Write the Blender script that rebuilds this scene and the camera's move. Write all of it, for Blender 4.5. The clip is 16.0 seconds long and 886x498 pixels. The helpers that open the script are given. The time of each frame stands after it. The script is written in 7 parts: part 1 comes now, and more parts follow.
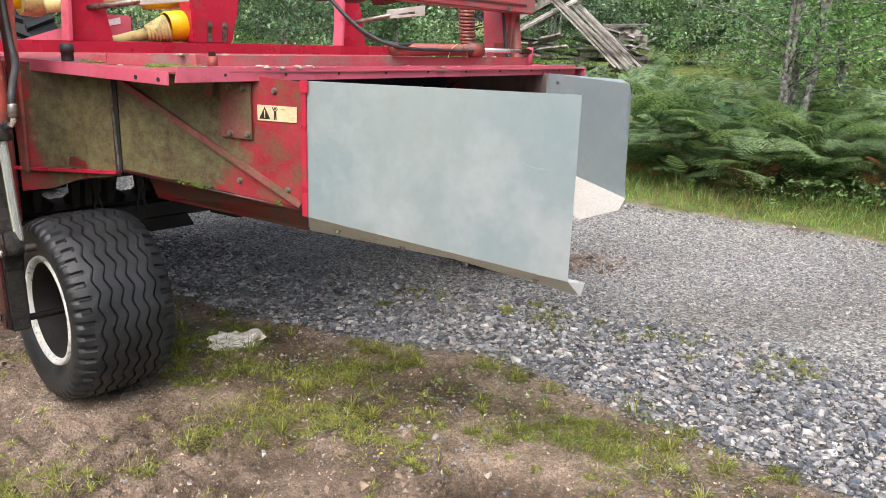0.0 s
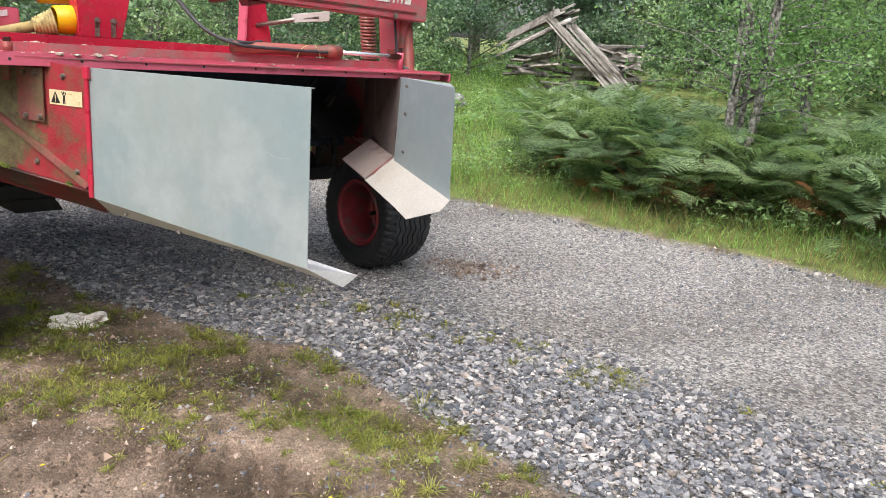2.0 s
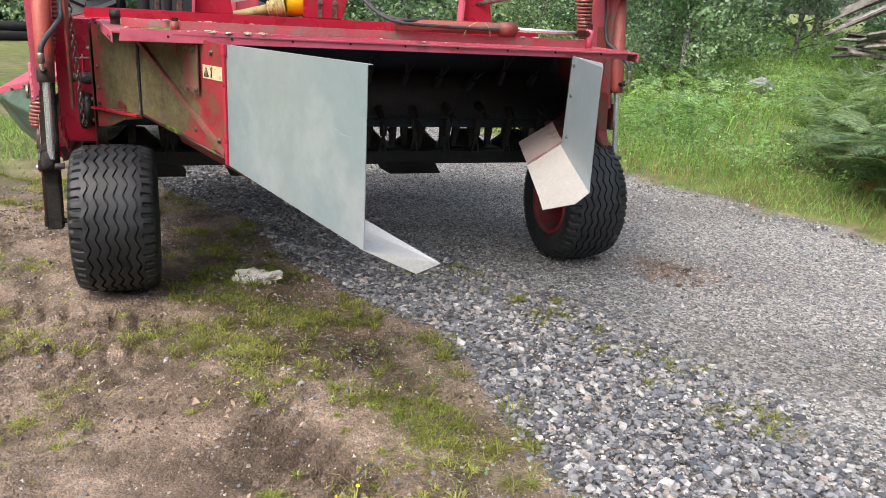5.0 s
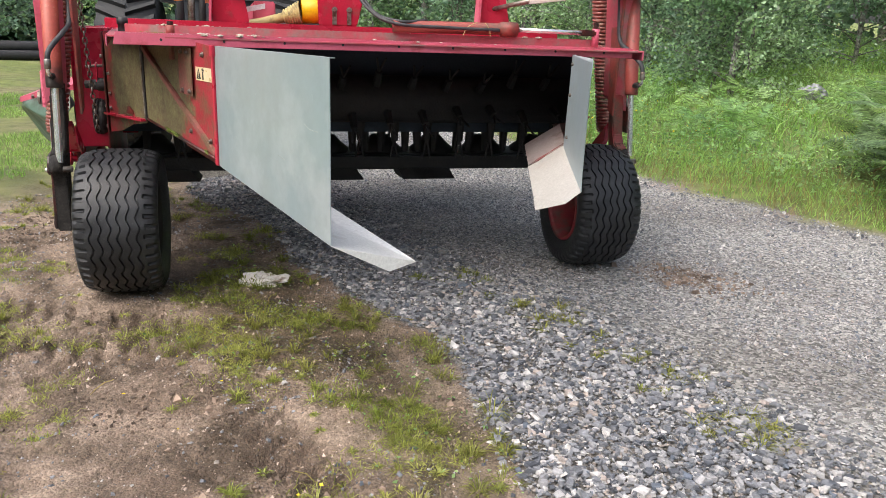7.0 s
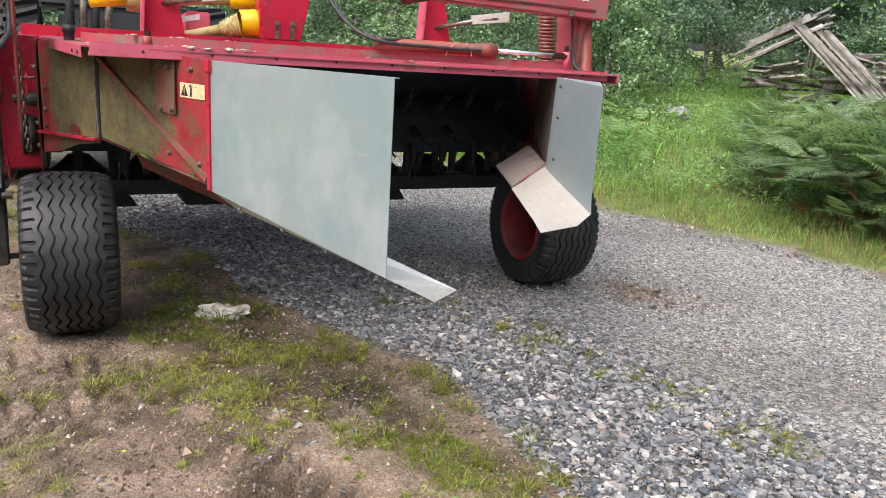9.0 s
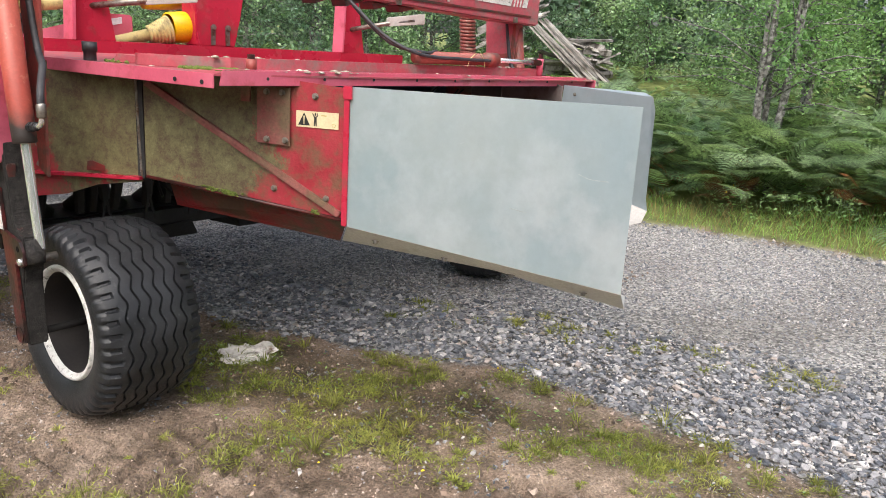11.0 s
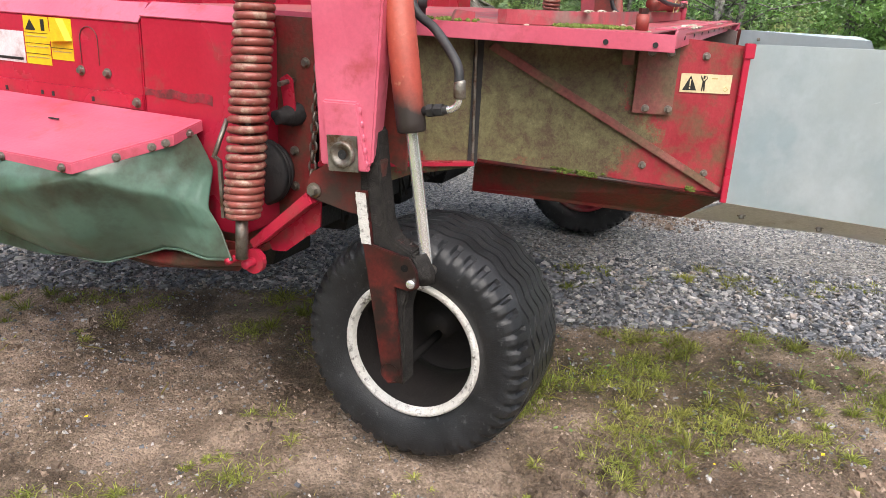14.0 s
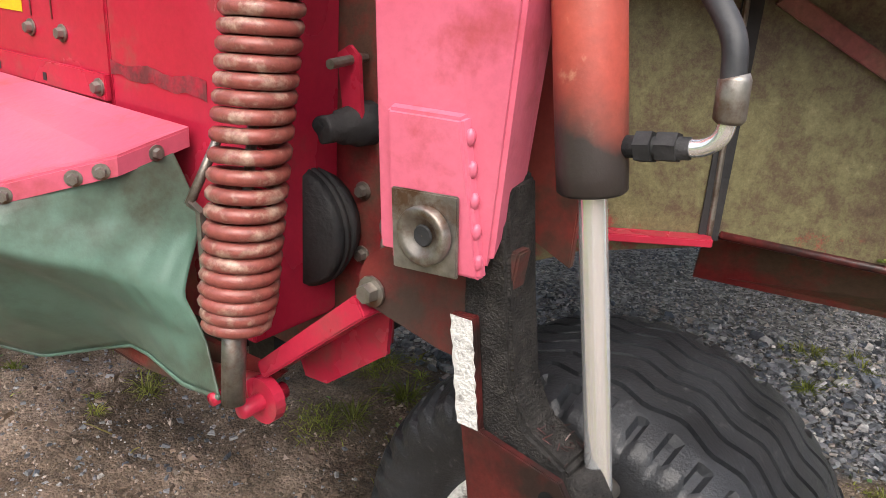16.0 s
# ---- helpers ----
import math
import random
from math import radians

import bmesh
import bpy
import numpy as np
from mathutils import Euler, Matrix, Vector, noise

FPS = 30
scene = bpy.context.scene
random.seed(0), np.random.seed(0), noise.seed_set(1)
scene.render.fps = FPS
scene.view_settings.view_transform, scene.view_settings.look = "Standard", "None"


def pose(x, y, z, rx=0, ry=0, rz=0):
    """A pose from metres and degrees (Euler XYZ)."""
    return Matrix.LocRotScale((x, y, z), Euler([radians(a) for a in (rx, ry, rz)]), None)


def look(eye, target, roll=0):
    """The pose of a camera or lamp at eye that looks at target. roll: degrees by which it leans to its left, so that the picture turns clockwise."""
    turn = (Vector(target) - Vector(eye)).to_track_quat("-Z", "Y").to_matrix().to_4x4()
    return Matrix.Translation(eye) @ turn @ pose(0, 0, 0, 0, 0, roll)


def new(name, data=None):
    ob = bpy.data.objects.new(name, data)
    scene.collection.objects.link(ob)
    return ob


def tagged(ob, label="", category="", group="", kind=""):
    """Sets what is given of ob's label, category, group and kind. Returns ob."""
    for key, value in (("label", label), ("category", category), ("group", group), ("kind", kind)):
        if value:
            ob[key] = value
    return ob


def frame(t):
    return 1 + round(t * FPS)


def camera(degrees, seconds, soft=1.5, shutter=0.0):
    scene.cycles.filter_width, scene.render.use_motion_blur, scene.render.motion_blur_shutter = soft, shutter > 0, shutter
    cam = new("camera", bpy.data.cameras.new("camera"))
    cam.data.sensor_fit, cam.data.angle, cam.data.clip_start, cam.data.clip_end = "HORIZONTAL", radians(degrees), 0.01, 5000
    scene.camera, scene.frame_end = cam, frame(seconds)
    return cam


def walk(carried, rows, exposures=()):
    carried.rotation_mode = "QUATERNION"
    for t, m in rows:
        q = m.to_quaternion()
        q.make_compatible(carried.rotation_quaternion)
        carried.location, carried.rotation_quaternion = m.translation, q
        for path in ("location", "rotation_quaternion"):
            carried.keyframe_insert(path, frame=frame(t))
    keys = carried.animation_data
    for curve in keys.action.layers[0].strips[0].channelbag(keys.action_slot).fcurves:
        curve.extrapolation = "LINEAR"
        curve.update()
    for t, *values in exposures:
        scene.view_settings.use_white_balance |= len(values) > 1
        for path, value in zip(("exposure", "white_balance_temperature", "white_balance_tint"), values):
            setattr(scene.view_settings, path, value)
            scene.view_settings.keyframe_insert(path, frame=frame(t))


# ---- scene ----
cam = camera(60.0, 16.0, soft=0.4)
PATH = [
    (0, (0.346, 0.025, 1.555), (0.216, 1.947, 1.017), 2.1),
    (0.5, (0.651, -0.013, 1.567), (0.484, 1.915, 1.063), 1.5),
    (1, (0.895, 0.055, 1.552), (0.73, 1.991, 1.076), 1.5),
    (1.5, (1.18, 0.034, 1.545), (1.007, 1.969, 1.072), 2.5),
    (2, (1.403, 0.034, 1.535), (1.177, 1.957, 1.034), 4.2),
    (2.5, (1.538, 0.119, 1.529), (1.212, 2.016, 0.985), 5.4),
    (3, (1.709, 0.169, 1.54), (1.263, 2.029, 0.957), 6.2),
    (3.5, (1.93, 0.217, 1.536), (1.348, 2.031, 0.926), 6.2),
    (4, (2.03, 0.356, 1.527), (1.299, 2.111, 0.907), 5.6),
    (4.5, (2.104, 0.487, 1.564), (1.223, 2.175, 0.949), 4.5),
    (4.7, (2.142, 0.517, 1.571), (1.209, 2.178, 0.962), 4.0),
    (6.8, (2.446, 0.761, 1.482), (1.304, 2.306, 0.925), 1.9),
    (7, (2.453, 0.769, 1.501), (1.318, 2.316, 0.936), 2.2),
    (7.5, (2.45, 0.772, 1.49), (1.343, 2.34, 0.928), 2.5),
    (8, (2.42, 0.763, 1.481), (1.366, 2.372, 0.932), 3.0),
    (8.5, (2.151, 0.639, 1.476), (1.197, 2.317, 0.951), 3.6),
    (8.7, (2.007, 0.581, 1.474), (1.107, 2.291, 0.959), 3.7),
    (10.8, (0.156, 0.106, 1.523), (0.096, 2.04, 1.017), 4.0),
    (11, (-0.021, 0.067, 1.527), (-0.015, 2.002, 1.021), 3.6),
    (11.5, (-0.484, -0.074, 1.553), (-0.318, 1.85, 1.033), 3.1),
    (12, (-0.941, -0.137, 1.563), (-0.643, 1.768, 1.032), 2.6),
    (12.5, (-1.358, -0.133, 1.554), (-0.949, 1.743, 0.995), 2.5),
    (13, (-1.663, 0.018, 1.54), (-1.18, 1.866, 0.948), 2.6),
    (13.5, (-1.884, 0.357, 1.518), (-1.367, 2.186, 0.894), 2.8),
    (14, (-1.999, 0.734, 1.475), (-1.474, 2.558, 0.843), 3.0),
    (14.5, (-1.946, 1.147, 1.438), (-1.453, 2.978, 0.801), 3.5),
    (15, (-1.915, 1.442, 1.455), (-1.515, 3.297, 0.822), 4.1),
    (15.5, (-1.827, 1.726, 1.428), (-1.563, 3.589, 0.751), 3.8),
    (16, (-1.734, 1.947, 1.347), (-1.618, 3.816, 0.644), 3.8),
]
walk(cam, [(t, look(eye, target, roll)) for t, eye, target, roll in PATH], exposures=((0, 0.85), (14.5, 0.85), (15.5, 0.95), (16, 0.98)))

# ---- light ----
SUN_EL, SUN_AZ = radians(55), radians(188)
world = bpy.data.worlds.new("overcast_sky")
scene.world = world
world.use_nodes = True
wn = world.node_tree
wn.nodes.clear()
sky = wn.nodes.new("ShaderNodeTexSky")
sky.sky_type, sky.sun_disc = "NISHITA", False
sky.sun_elevation, sky.sun_rotation = SUN_EL, SUN_AZ
sky.air_density, sky.dust_density, sky.ozone_density = 1.0, 6.0, 1.0
pale = wn.nodes.new("ShaderNodeHueSaturation")
pale.inputs["Saturation"].default_value = 0.7
wbg = wn.nodes.new("ShaderNodeBackground")
wbg.inputs["Strength"].default_value = 0.15
wout = wn.nodes.new("ShaderNodeOutputWorld")
wn.links.new(sky.outputs[0], pale.inputs["Color"])
wn.links.new(pale.outputs[0], wbg.inputs["Color"])
wn.links.new(wbg.outputs[0], wout.inputs["Surface"])
sun = new("sun", bpy.data.lights.new("sun", "SUN"))
sun.data.energy, sun.data.angle, sun.data.color = 1.0, radians(75), (1.0, 0.97, 0.93)
sun.matrix_world = look((0, 0, 30), (0 - 30 * math.sin(SUN_AZ) / math.tan(SUN_EL), 0 - 30 * math.cos(SUN_AZ) / math.tan(SUN_EL), 0))


# ---- materials ----
def mat(name, col, col2=None, rough=0.6, metal=0.0, scale=6.0, bump=0.0, bscale=80.0, stain=None, stain_amt=0.0, sscale=2.0,
        rvar=0.1, island=0.0, objvar=0.0, leafy=0.0, spec=0.5, grain=0.16, gscale=70.0):
    """Two-scale noise between two colours, stains, fine relief."""
    m = bpy.data.materials.new(name)
    m.use_nodes = True
    nt = m.node_tree
    b = nt.nodes["Principled BSDF"]
    N = lambda k: nt.nodes.new(k)
    tc = N("ShaderNodeTexCoord")
    n1 = N("ShaderNodeTexNoise")
    n1.inputs["Scale"].default_value, n1.inputs["Detail"].default_value = scale, 6
    nt.links.new(tc.outputs["Object"], n1.inputs["Vector"])
    r1 = N("ShaderNodeValToRGB")
    r1.color_ramp.elements[0].position, r1.color_ramp.elements[1].position = 0.35, 0.66
    r1.color_ramp.elements[0].color = (*col, 1)
    r1.color_ramp.elements[1].color = (*(col2 or col), 1)
    nt.links.new(n1.outputs["Fac"], r1.inputs["Fac"])
    out = r1.outputs["Color"]
    if stain:
        n2 = N("ShaderNodeTexNoise")
        n2.inputs["Scale"].default_value, n2.inputs["Detail"].default_value, n2.inputs["Roughness"].default_value = sscale, 9, 0.65
        nt.links.new(tc.outputs["Object"], n2.inputs["Vector"])
        r2 = N("ShaderNodeMapRange")
        r2.inputs["From Min"].default_value, r2.inputs["From Max"].default_value = 0.62 - 0.3 * stain_amt, 0.78 - 0.3 * stain_amt
        nt.links.new(n2.outputs["Fac"], r2.inputs["Value"])
        mx = N("ShaderNodeMix")
        mx.data_type = "RGBA"
        nt.links.new(r2.outputs["Result"], mx.inputs["Factor"])
        nt.links.new(out, mx.inputs["A"])
        mx.inputs["B"].default_value = (*stain, 1)
        out = mx.outputs["Result"]
    if grain and not leafy:
        ng, rg = N("ShaderNodeTexNoise"), N("ShaderNodeMapRange")
        ng.inputs["Scale"].default_value, ng.inputs["Detail"].default_value, ng.inputs["Roughness"].default_value = gscale, 8, 0.75
        nt.links.new(tc.outputs["Object"], ng.inputs["Vector"])
        rg.inputs["From Min"].default_value, rg.inputs["From Max"].default_value = 0.3, 0.7
        rg.inputs["To Min"].default_value, rg.inputs["To Max"].default_value = 1 - grain, 1 + grain
        nt.links.new(ng.outputs["Fac"], rg.inputs["Value"])
        hg = N("ShaderNodeHueSaturation")
        nt.links.new(rg.outputs["Result"], hg.inputs["Value"])
        nt.links.new(out, hg.inputs["Color"])
        out = hg.outputs["Color"]
    if island or objvar:
        if island:
            g = N("ShaderNodeNewGeometry")
            src = g.outputs["Random Per Island"]
        else:
            g = N("ShaderNodeObjectInfo")
            src = g.outputs["Random"]
        hs = N("ShaderNodeHueSaturation")
        mr = N("ShaderNodeMapRange")
        amt = island or objvar
        mr.inputs["To Min"].default_value, mr.inputs["To Max"].default_value = 1 - amt, 1 + amt
        nt.links.new(src, mr.inputs["Value"])
        nt.links.new(mr.outputs["Result"], hs.inputs["Value"])
        nt.links.new(out, hs.inputs["Color"])
        out = hs.outputs["Color"]
    nt.links.new(out, b.inputs["Base Color"])
    rr = N("ShaderNodeMapRange")
    rr.inputs["To Min"].default_value, rr.inputs["To Max"].default_value = max(0.02, rough - rvar), min(1, rough + rvar)
    nt.links.new(n1.outputs["Fac"], rr.inputs["Value"])
    nt.links.new(rr.outputs["Result"], b.inputs["Roughness"])
    b.inputs["Metallic"].default_value = metal
    b.inputs["Specular IOR Level"].default_value = spec
    if leafy:
        tr, ms = N("ShaderNodeBsdfTranslucent"), N("ShaderNodeMixShader")
        warm = N("ShaderNodeMix")
        warm.data_type, warm.blend_type = "RGBA", "MULTIPLY"
        warm.inputs["Factor"].default_value = 1.0
        warm.inputs["B"].default_value = (1.9, 1.9, 1.2, 1)
        nt.links.new(out, warm.inputs["A"])
        nt.links.new(warm.outputs["Result"], tr.inputs["Color"])
        ms.inputs["Fac"].default_value = leafy
        nt.links.new(b.outputs[0], ms.inputs[1])
        nt.links.new(tr.outputs[0], ms.inputs[2])
        nt.links.new(ms.outputs[0], nt.nodes["Material Output"].inputs["Surface"])
    if bump:
        n3 = N("ShaderNodeTexNoise")
        n3.inputs["Scale"].default_value, n3.inputs["Detail"].default_value = bscale, 5
        nt.links.new(tc.outputs["Object"], n3.inputs["Vector"])
        bp = N("ShaderNodeBump")
        bp.inputs["Strength"].default_value, bp.inputs["Distance"].default_value = bump, 0.01
        nt.links.new(n3.outputs["Fac"], bp.inputs["Height"])
        nt.links.new(bp.outputs["Normal"], b.inputs["Normal"])
    return m


def stone_material(name, island, lift=1.45):
    """Slate in several tones, one to each stone."""
    m = mat(name, (0.5, 0.5, 0.5), (1.0, 1.0, 1.0), 0.5, scale=40, bump=0.15, bscale=200)
    nt = m.node_tree
    b = nt.nodes["Principled BSDF"]
    old = b.inputs["Base Color"].links[0].from_socket
    g = nt.nodes.new("ShaderNodeNewGeometry" if island else "ShaderNodeObjectInfo")
    r = nt.nodes.new("ShaderNodeValToRGB")
    r.color_ramp.interpolation = "CONSTANT"
    e = r.color_ramp.elements
    tones = ((0.0, (0.075, 0.083, 0.1)), (0.16, (0.14, 0.15, 0.17)), (0.38, (0.2, 0.21, 0.232)), (0.6, (0.27, 0.275, 0.29)), (0.78, (0.4, 0.4, 0.405)), (0.88, (0.32, 0.285, 0.265)), (0.94, (0.105, 0.125, 0.16)), (0.98, (0.46, 0.45, 0.44)))
    for k, (p, c) in enumerate(tones):
        el = e[k] if k < 2 else e.new(p)
        el.position, el.color = p, (c[0] * lift * 1.03, c[1] * lift, c[2] * lift * 0.965, 1)
    nt.links.new(g.outputs["Random Per Island" if island else "Random"], r.inputs["Fac"])
    mx = nt.nodes.new("ShaderNodeMix")
    mx.data_type, mx.blend_type = "RGBA", "MULTIPLY"
    mx.inputs["Factor"].default_value = 1.0
    nt.links.new(r.outputs["Color"], mx.inputs["A"])
    nt.links.new(old, mx.inputs["B"])
    nt.links.new(mx.outputs["Result"], b.inputs["Base Color"])
    return m


RED = mat("red_paint", (0.4, 0.014, 0.04), (0.47, 0.024, 0.058), 0.27, scale=3, stain=(0.27, 0.06, 0.06), stain_amt=0.22, sscale=8, bump=0.05, grain=0.1)
FADED = mat("faded_red_paint", (0.6, 0.14, 0.21), (0.54, 0.09, 0.15), 0.36, scale=2.5, stain=(0.4, 0.07, 0.085), stain_amt=0.26, sscale=9, bump=0.05, grain=0.08)
DULL = mat("dull_red_paint", (0.36, 0.055, 0.075), (0.46, 0.09, 0.115), 0.55, scale=3, stain=(0.25, 0.14, 0.13), stain_amt=0.45, sscale=9, bump=0.08)
# Darker red for dirty parts and, on the mirrored side, for shadow
DARKRED = mat("dirty_and_shaded_red_paint", (0.11, 0.012, 0.012), (0.2, 0.03, 0.025), 0.5, scale=8, stain=(0.05, 0.03, 0.025), stain_amt=0.7, sscale=6, bump=0.15)
GRIMY = mat("grimy_and_shaded_red_paint", (0.2, 0.02, 0.024), (0.29, 0.034, 0.036), 0.42, scale=6, stain=(0.1, 0.06, 0.042), stain_amt=0.7, sscale=6, bump=0.15, grain=0.25)
BLACK = mat("black_grime_and_shade", (0.012, 0.013, 0.015), (0.026, 0.025, 0.026), 0.7, scale=12, bump=0.4, bscale=60)
# Bluish black that puts the hood's inner shade into the colour
INNER = mat("shaded_hood_lining", (0.026, 0.04, 0.06), (0.038, 0.052, 0.072), 0.8, scale=6, bump=0.2)
MUD = mat("caked_mud", (0.012, 0.011, 0.0105), (0.034, 0.031, 0.029), 0.7, scale=45, bump=0.7, bscale=260, stain=(0.075, 0.068, 0.06), stain_amt=0.12, sscale=40, grain=0.5, gscale=220, spec=0.3)
RUST = mat("rusty_red_steel", (0.06, 0.01, 0.01), (0.135, 0.02, 0.018), 0.36, scale=11, stain=(0.02, 0.011, 0.01), stain_amt=0.68, sscale=8, bump=0.15, grain=0.35)
# Noise between bluish tones paints the sheet's soft reflections into its colour
SHEET = mat("reflection_toned_aluminium", (0.385, 0.495, 0.55), (0.465, 0.535, 0.55), 0.36, metal=0.5, scale=1.6, stain=(0.52, 0.6, 0.64), stain_amt=0.42, sscale=2.6, bump=0.03, bscale=140, rvar=0.16, grain=0.05, gscale=16)
SCUFF = mat("scuffed_aluminium", (0.5, 0.575, 0.6), (0.46, 0.53, 0.55), 0.42, metal=0.5, scale=30)
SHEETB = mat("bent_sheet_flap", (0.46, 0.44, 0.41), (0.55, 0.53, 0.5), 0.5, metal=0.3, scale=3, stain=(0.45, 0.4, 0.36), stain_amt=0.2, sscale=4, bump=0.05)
RUBBER = mat("worn_tyre_rubber", (0.01, 0.011, 0.013), (0.024, 0.026, 0.03), 0.46, scale=9, stain=(0.09, 0.09, 0.092), stain_amt=0.1, sscale=60, bump=0.2, bscale=240, rvar=0.12, grain=0.4, gscale=160)
HOSE = mat("hydraulic_hose_rubber", (0.024, 0.025, 0.028), (0.045, 0.046, 0.05), 0.55, scale=20, bump=0.1)
CHROME = mat("chrome", (0.94, 0.95, 0.95), None, 0.17, metal=0.8, scale=20, rvar=0.03, grain=0.02)
STEEL = mat("worn_steel", (0.33, 0.31, 0.28), (0.2, 0.18, 0.16), 0.45, metal=0.8, scale=30, stain=(0.14, 0.08, 0.05), stain_amt=0.5, sscale=20, bump=0.1)
SPRING = mat("rusty_spring_steel", (0.28, 0.075, 0.062), (0.2, 0.07, 0.055), 0.34, metal=0.05, scale=22, stain=(0.46, 0.32, 0.25), stain_amt=0.34, sscale=22, bump=0.15, grain=0.3)
WHITE = mat("worn_white_paint", (0.7, 0.69, 0.67), (0.62, 0.61, 0.58), 0.55, scale=12, stain=(0.06, 0.05, 0.045), stain_amt=0.27, sscale=45, bump=0.6, bscale=150, grain=0.12)
RIMIN = mat("dark_rim_well", (0.012, 0.01, 0.01), (0.022, 0.018, 0.017), 0.7, scale=12, bump=0.2)
RIMRED = mat("dull_red_rim", (0.17, 0.014, 0.024), (0.23, 0.028, 0.034), 0.6, scale=14, stain=(0.1, 0.06, 0.05), stain_amt=0.45, sscale=9)
TARP = mat("green_tarpaulin", (0.095, 0.175, 0.135), (0.13, 0.215, 0.172), 0.34, scale=4, stain=(0.055, 0.06, 0.042), stain_amt=0.5, sscale=2.6, bump=0.06, bscale=300, grain=0.1, gscale=30)
YELLOW = mat("yellow_plastic", (0.8, 0.5, 0.0), (0.75, 0.44, 0.0), 0.4, scale=5, stain=(0.4, 0.25, 0.02), stain_amt=0.1, sscale=9)
PETAL = mat("yellow_petals", (0.75, 0.6, 0.02), (0.7, 0.52, 0.02), 0.6, scale=5)
BEIGE = mat("yellowed_plastic_tube", (0.55, 0.46, 0.2), (0.44, 0.35, 0.14), 0.5, scale=8, stain=(0.2, 0.15, 0.07), stain_amt=0.35, sscale=14)
DECALY = mat("yellow_decal", (0.82, 0.55, 0.02), (0.78, 0.5, 0.02), 0.4, scale=5)
DECALC = mat("cream_decal", (0.72, 0.6, 0.38), (0.66, 0.54, 0.33), 0.5, scale=15)
INK = mat("decal_ink", (0.015, 0.015, 0.015), (0.02, 0.02, 0.02), 0.5)
PLATEW = mat("white_decal", (0.7, 0.7, 0.72), (0.62, 0.62, 0.65), 0.45, scale=8, stain=(0.45, 0.35, 0.36), stain_amt=0.3, sscale=10)
LICHEN = mat("pale_lichen", (0.56, 0.54, 0.47), (0.33, 0.3, 0.22), 0.9, scale=40, bump=0.8)
MOSS = mat("green_moss", (0.08, 0.12, 0.015), (0.16, 0.2, 0.04), 0.9, scale=60, bump=1.0)
WOODG = mat("weathered_grey_board", (0.2, 0.185, 0.17), (0.36, 0.34, 0.32), 0.85, scale=3, stain=(0.08, 0.068, 0.058), stain_amt=0.45, sscale=5, bump=0.4, objvar=0.55, grain=0.3, gscale=12)
ROCK = mat("pale_rock", (0.6, 0.57, 0.53), (0.78, 0.76, 0.73), 0.85, scale=9, stain=(0.25, 0.18, 0.13), stain_amt=0.3, sscale=14, bump=0.7, bscale=40)
STONE = stone_material("crushed_slate", True, 1.42)
STONEO = stone_material("crushed_slate_piece", False)
CLOD = mat("earth_clods", (0.1, 0.072, 0.053), (0.27, 0.198, 0.15), 0.8, scale=9, island=0.45, bump=0.5, bscale=120)
GRIT = mat("sandy_grit", (0.25, 0.195, 0.155), (0.42, 0.34, 0.285), 0.8, scale=5, island=0.55)
CHIPS = stone_material("fine_gravel_chips", True, 1.6)
GRASS = mat("grass_blades", (0.13, 0.155, 0.03), (0.25, 0.25, 0.07), 0.5, scale=1.3, island=0.5, spec=0.35, leafy=0.3)
STRAW = mat("dry_grass_blades", (0.28, 0.23, 0.1), (0.2, 0.185, 0.07), 0.7, scale=3, island=0.35, spec=0.2, leafy=0.2)
MEADOW = mat("meadow_grass", (0.14, 0.26, 0.068), (0.26, 0.38, 0.13), 0.55, scale=0.7, island=0.45, spec=0.35, leafy=0.4)
FERN = mat("bracken_fronds", (0.085, 0.15, 0.075), (0.235, 0.32, 0.175), 0.45, scale=0.9, island=0.6, spec=0.5, leafy=0.35)
FERNB = mat("brown_bracken_fronds", (0.2, 0.085, 0.035), (0.13, 0.075, 0.04), 0.75, scale=2, island=0.5, spec=0.2, leafy=0.2)
LEAFA = mat("broad_leaves", (0.13, 0.225, 0.13), (0.3, 0.4, 0.25), 0.42, scale=0.8, island=0.6, spec=0.6, leafy=0.38)
LEAFB = mat("dark_leaves", (0.08, 0.155, 0.11), (0.2, 0.285, 0.2), 0.45, scale=0.6, island=0.6, spec=0.6, leafy=0.38)
LEAFC = mat("light_leaves", (0.13, 0.245, 0.1), (0.28, 0.4, 0.19), 0.45, scale=0.8, island=0.5, spec=0.4, leafy=0.45)
CYLR = mat("dull_brown_red_paint", (0.3, 0.055, 0.045), (0.24, 0.05, 0.04), 0.5, scale=6, stain=(0.12, 0.06, 0.045), stain_amt=0.45, sscale=9, bump=0.12)
HINGE = mat("film_covered_red_paint", (0.23, 0.06, 0.058), (0.26, 0.105, 0.085), 0.55, scale=9, stain=(0.15, 0.1, 0.06), stain_amt=0.55, sscale=7, bump=0.12, grain=0.3)
SCRAPE = mat("bare_brown_scrape", (0.11, 0.025, 0.027), (0.19, 0.04, 0.045), 0.5, scale=26, stain=(0.34, 0.012, 0.035), stain_amt=0.55, sscale=22, bump=0.2, grain=0.35)
PANELIN = mat("grey_filmed_red_panel", (0.2, 0.16, 0.155), (0.27, 0.235, 0.225), 0.5, scale=5, stain=(0.12, 0.07, 0.065), stain_amt=0.3, sscale=5, bump=0.1)
LUGS = mat("black_tractor_rubber", (0.01, 0.011, 0.012), (0.018, 0.019, 0.02), 0.6, scale=9, bump=0.2)
# Dull black for the stub axle and the plate hole
MATTBLACK = mat("matt_black", (0.006, 0.006, 0.006), (0.012, 0.011, 0.011), 0.8, scale=20, spec=0.15)
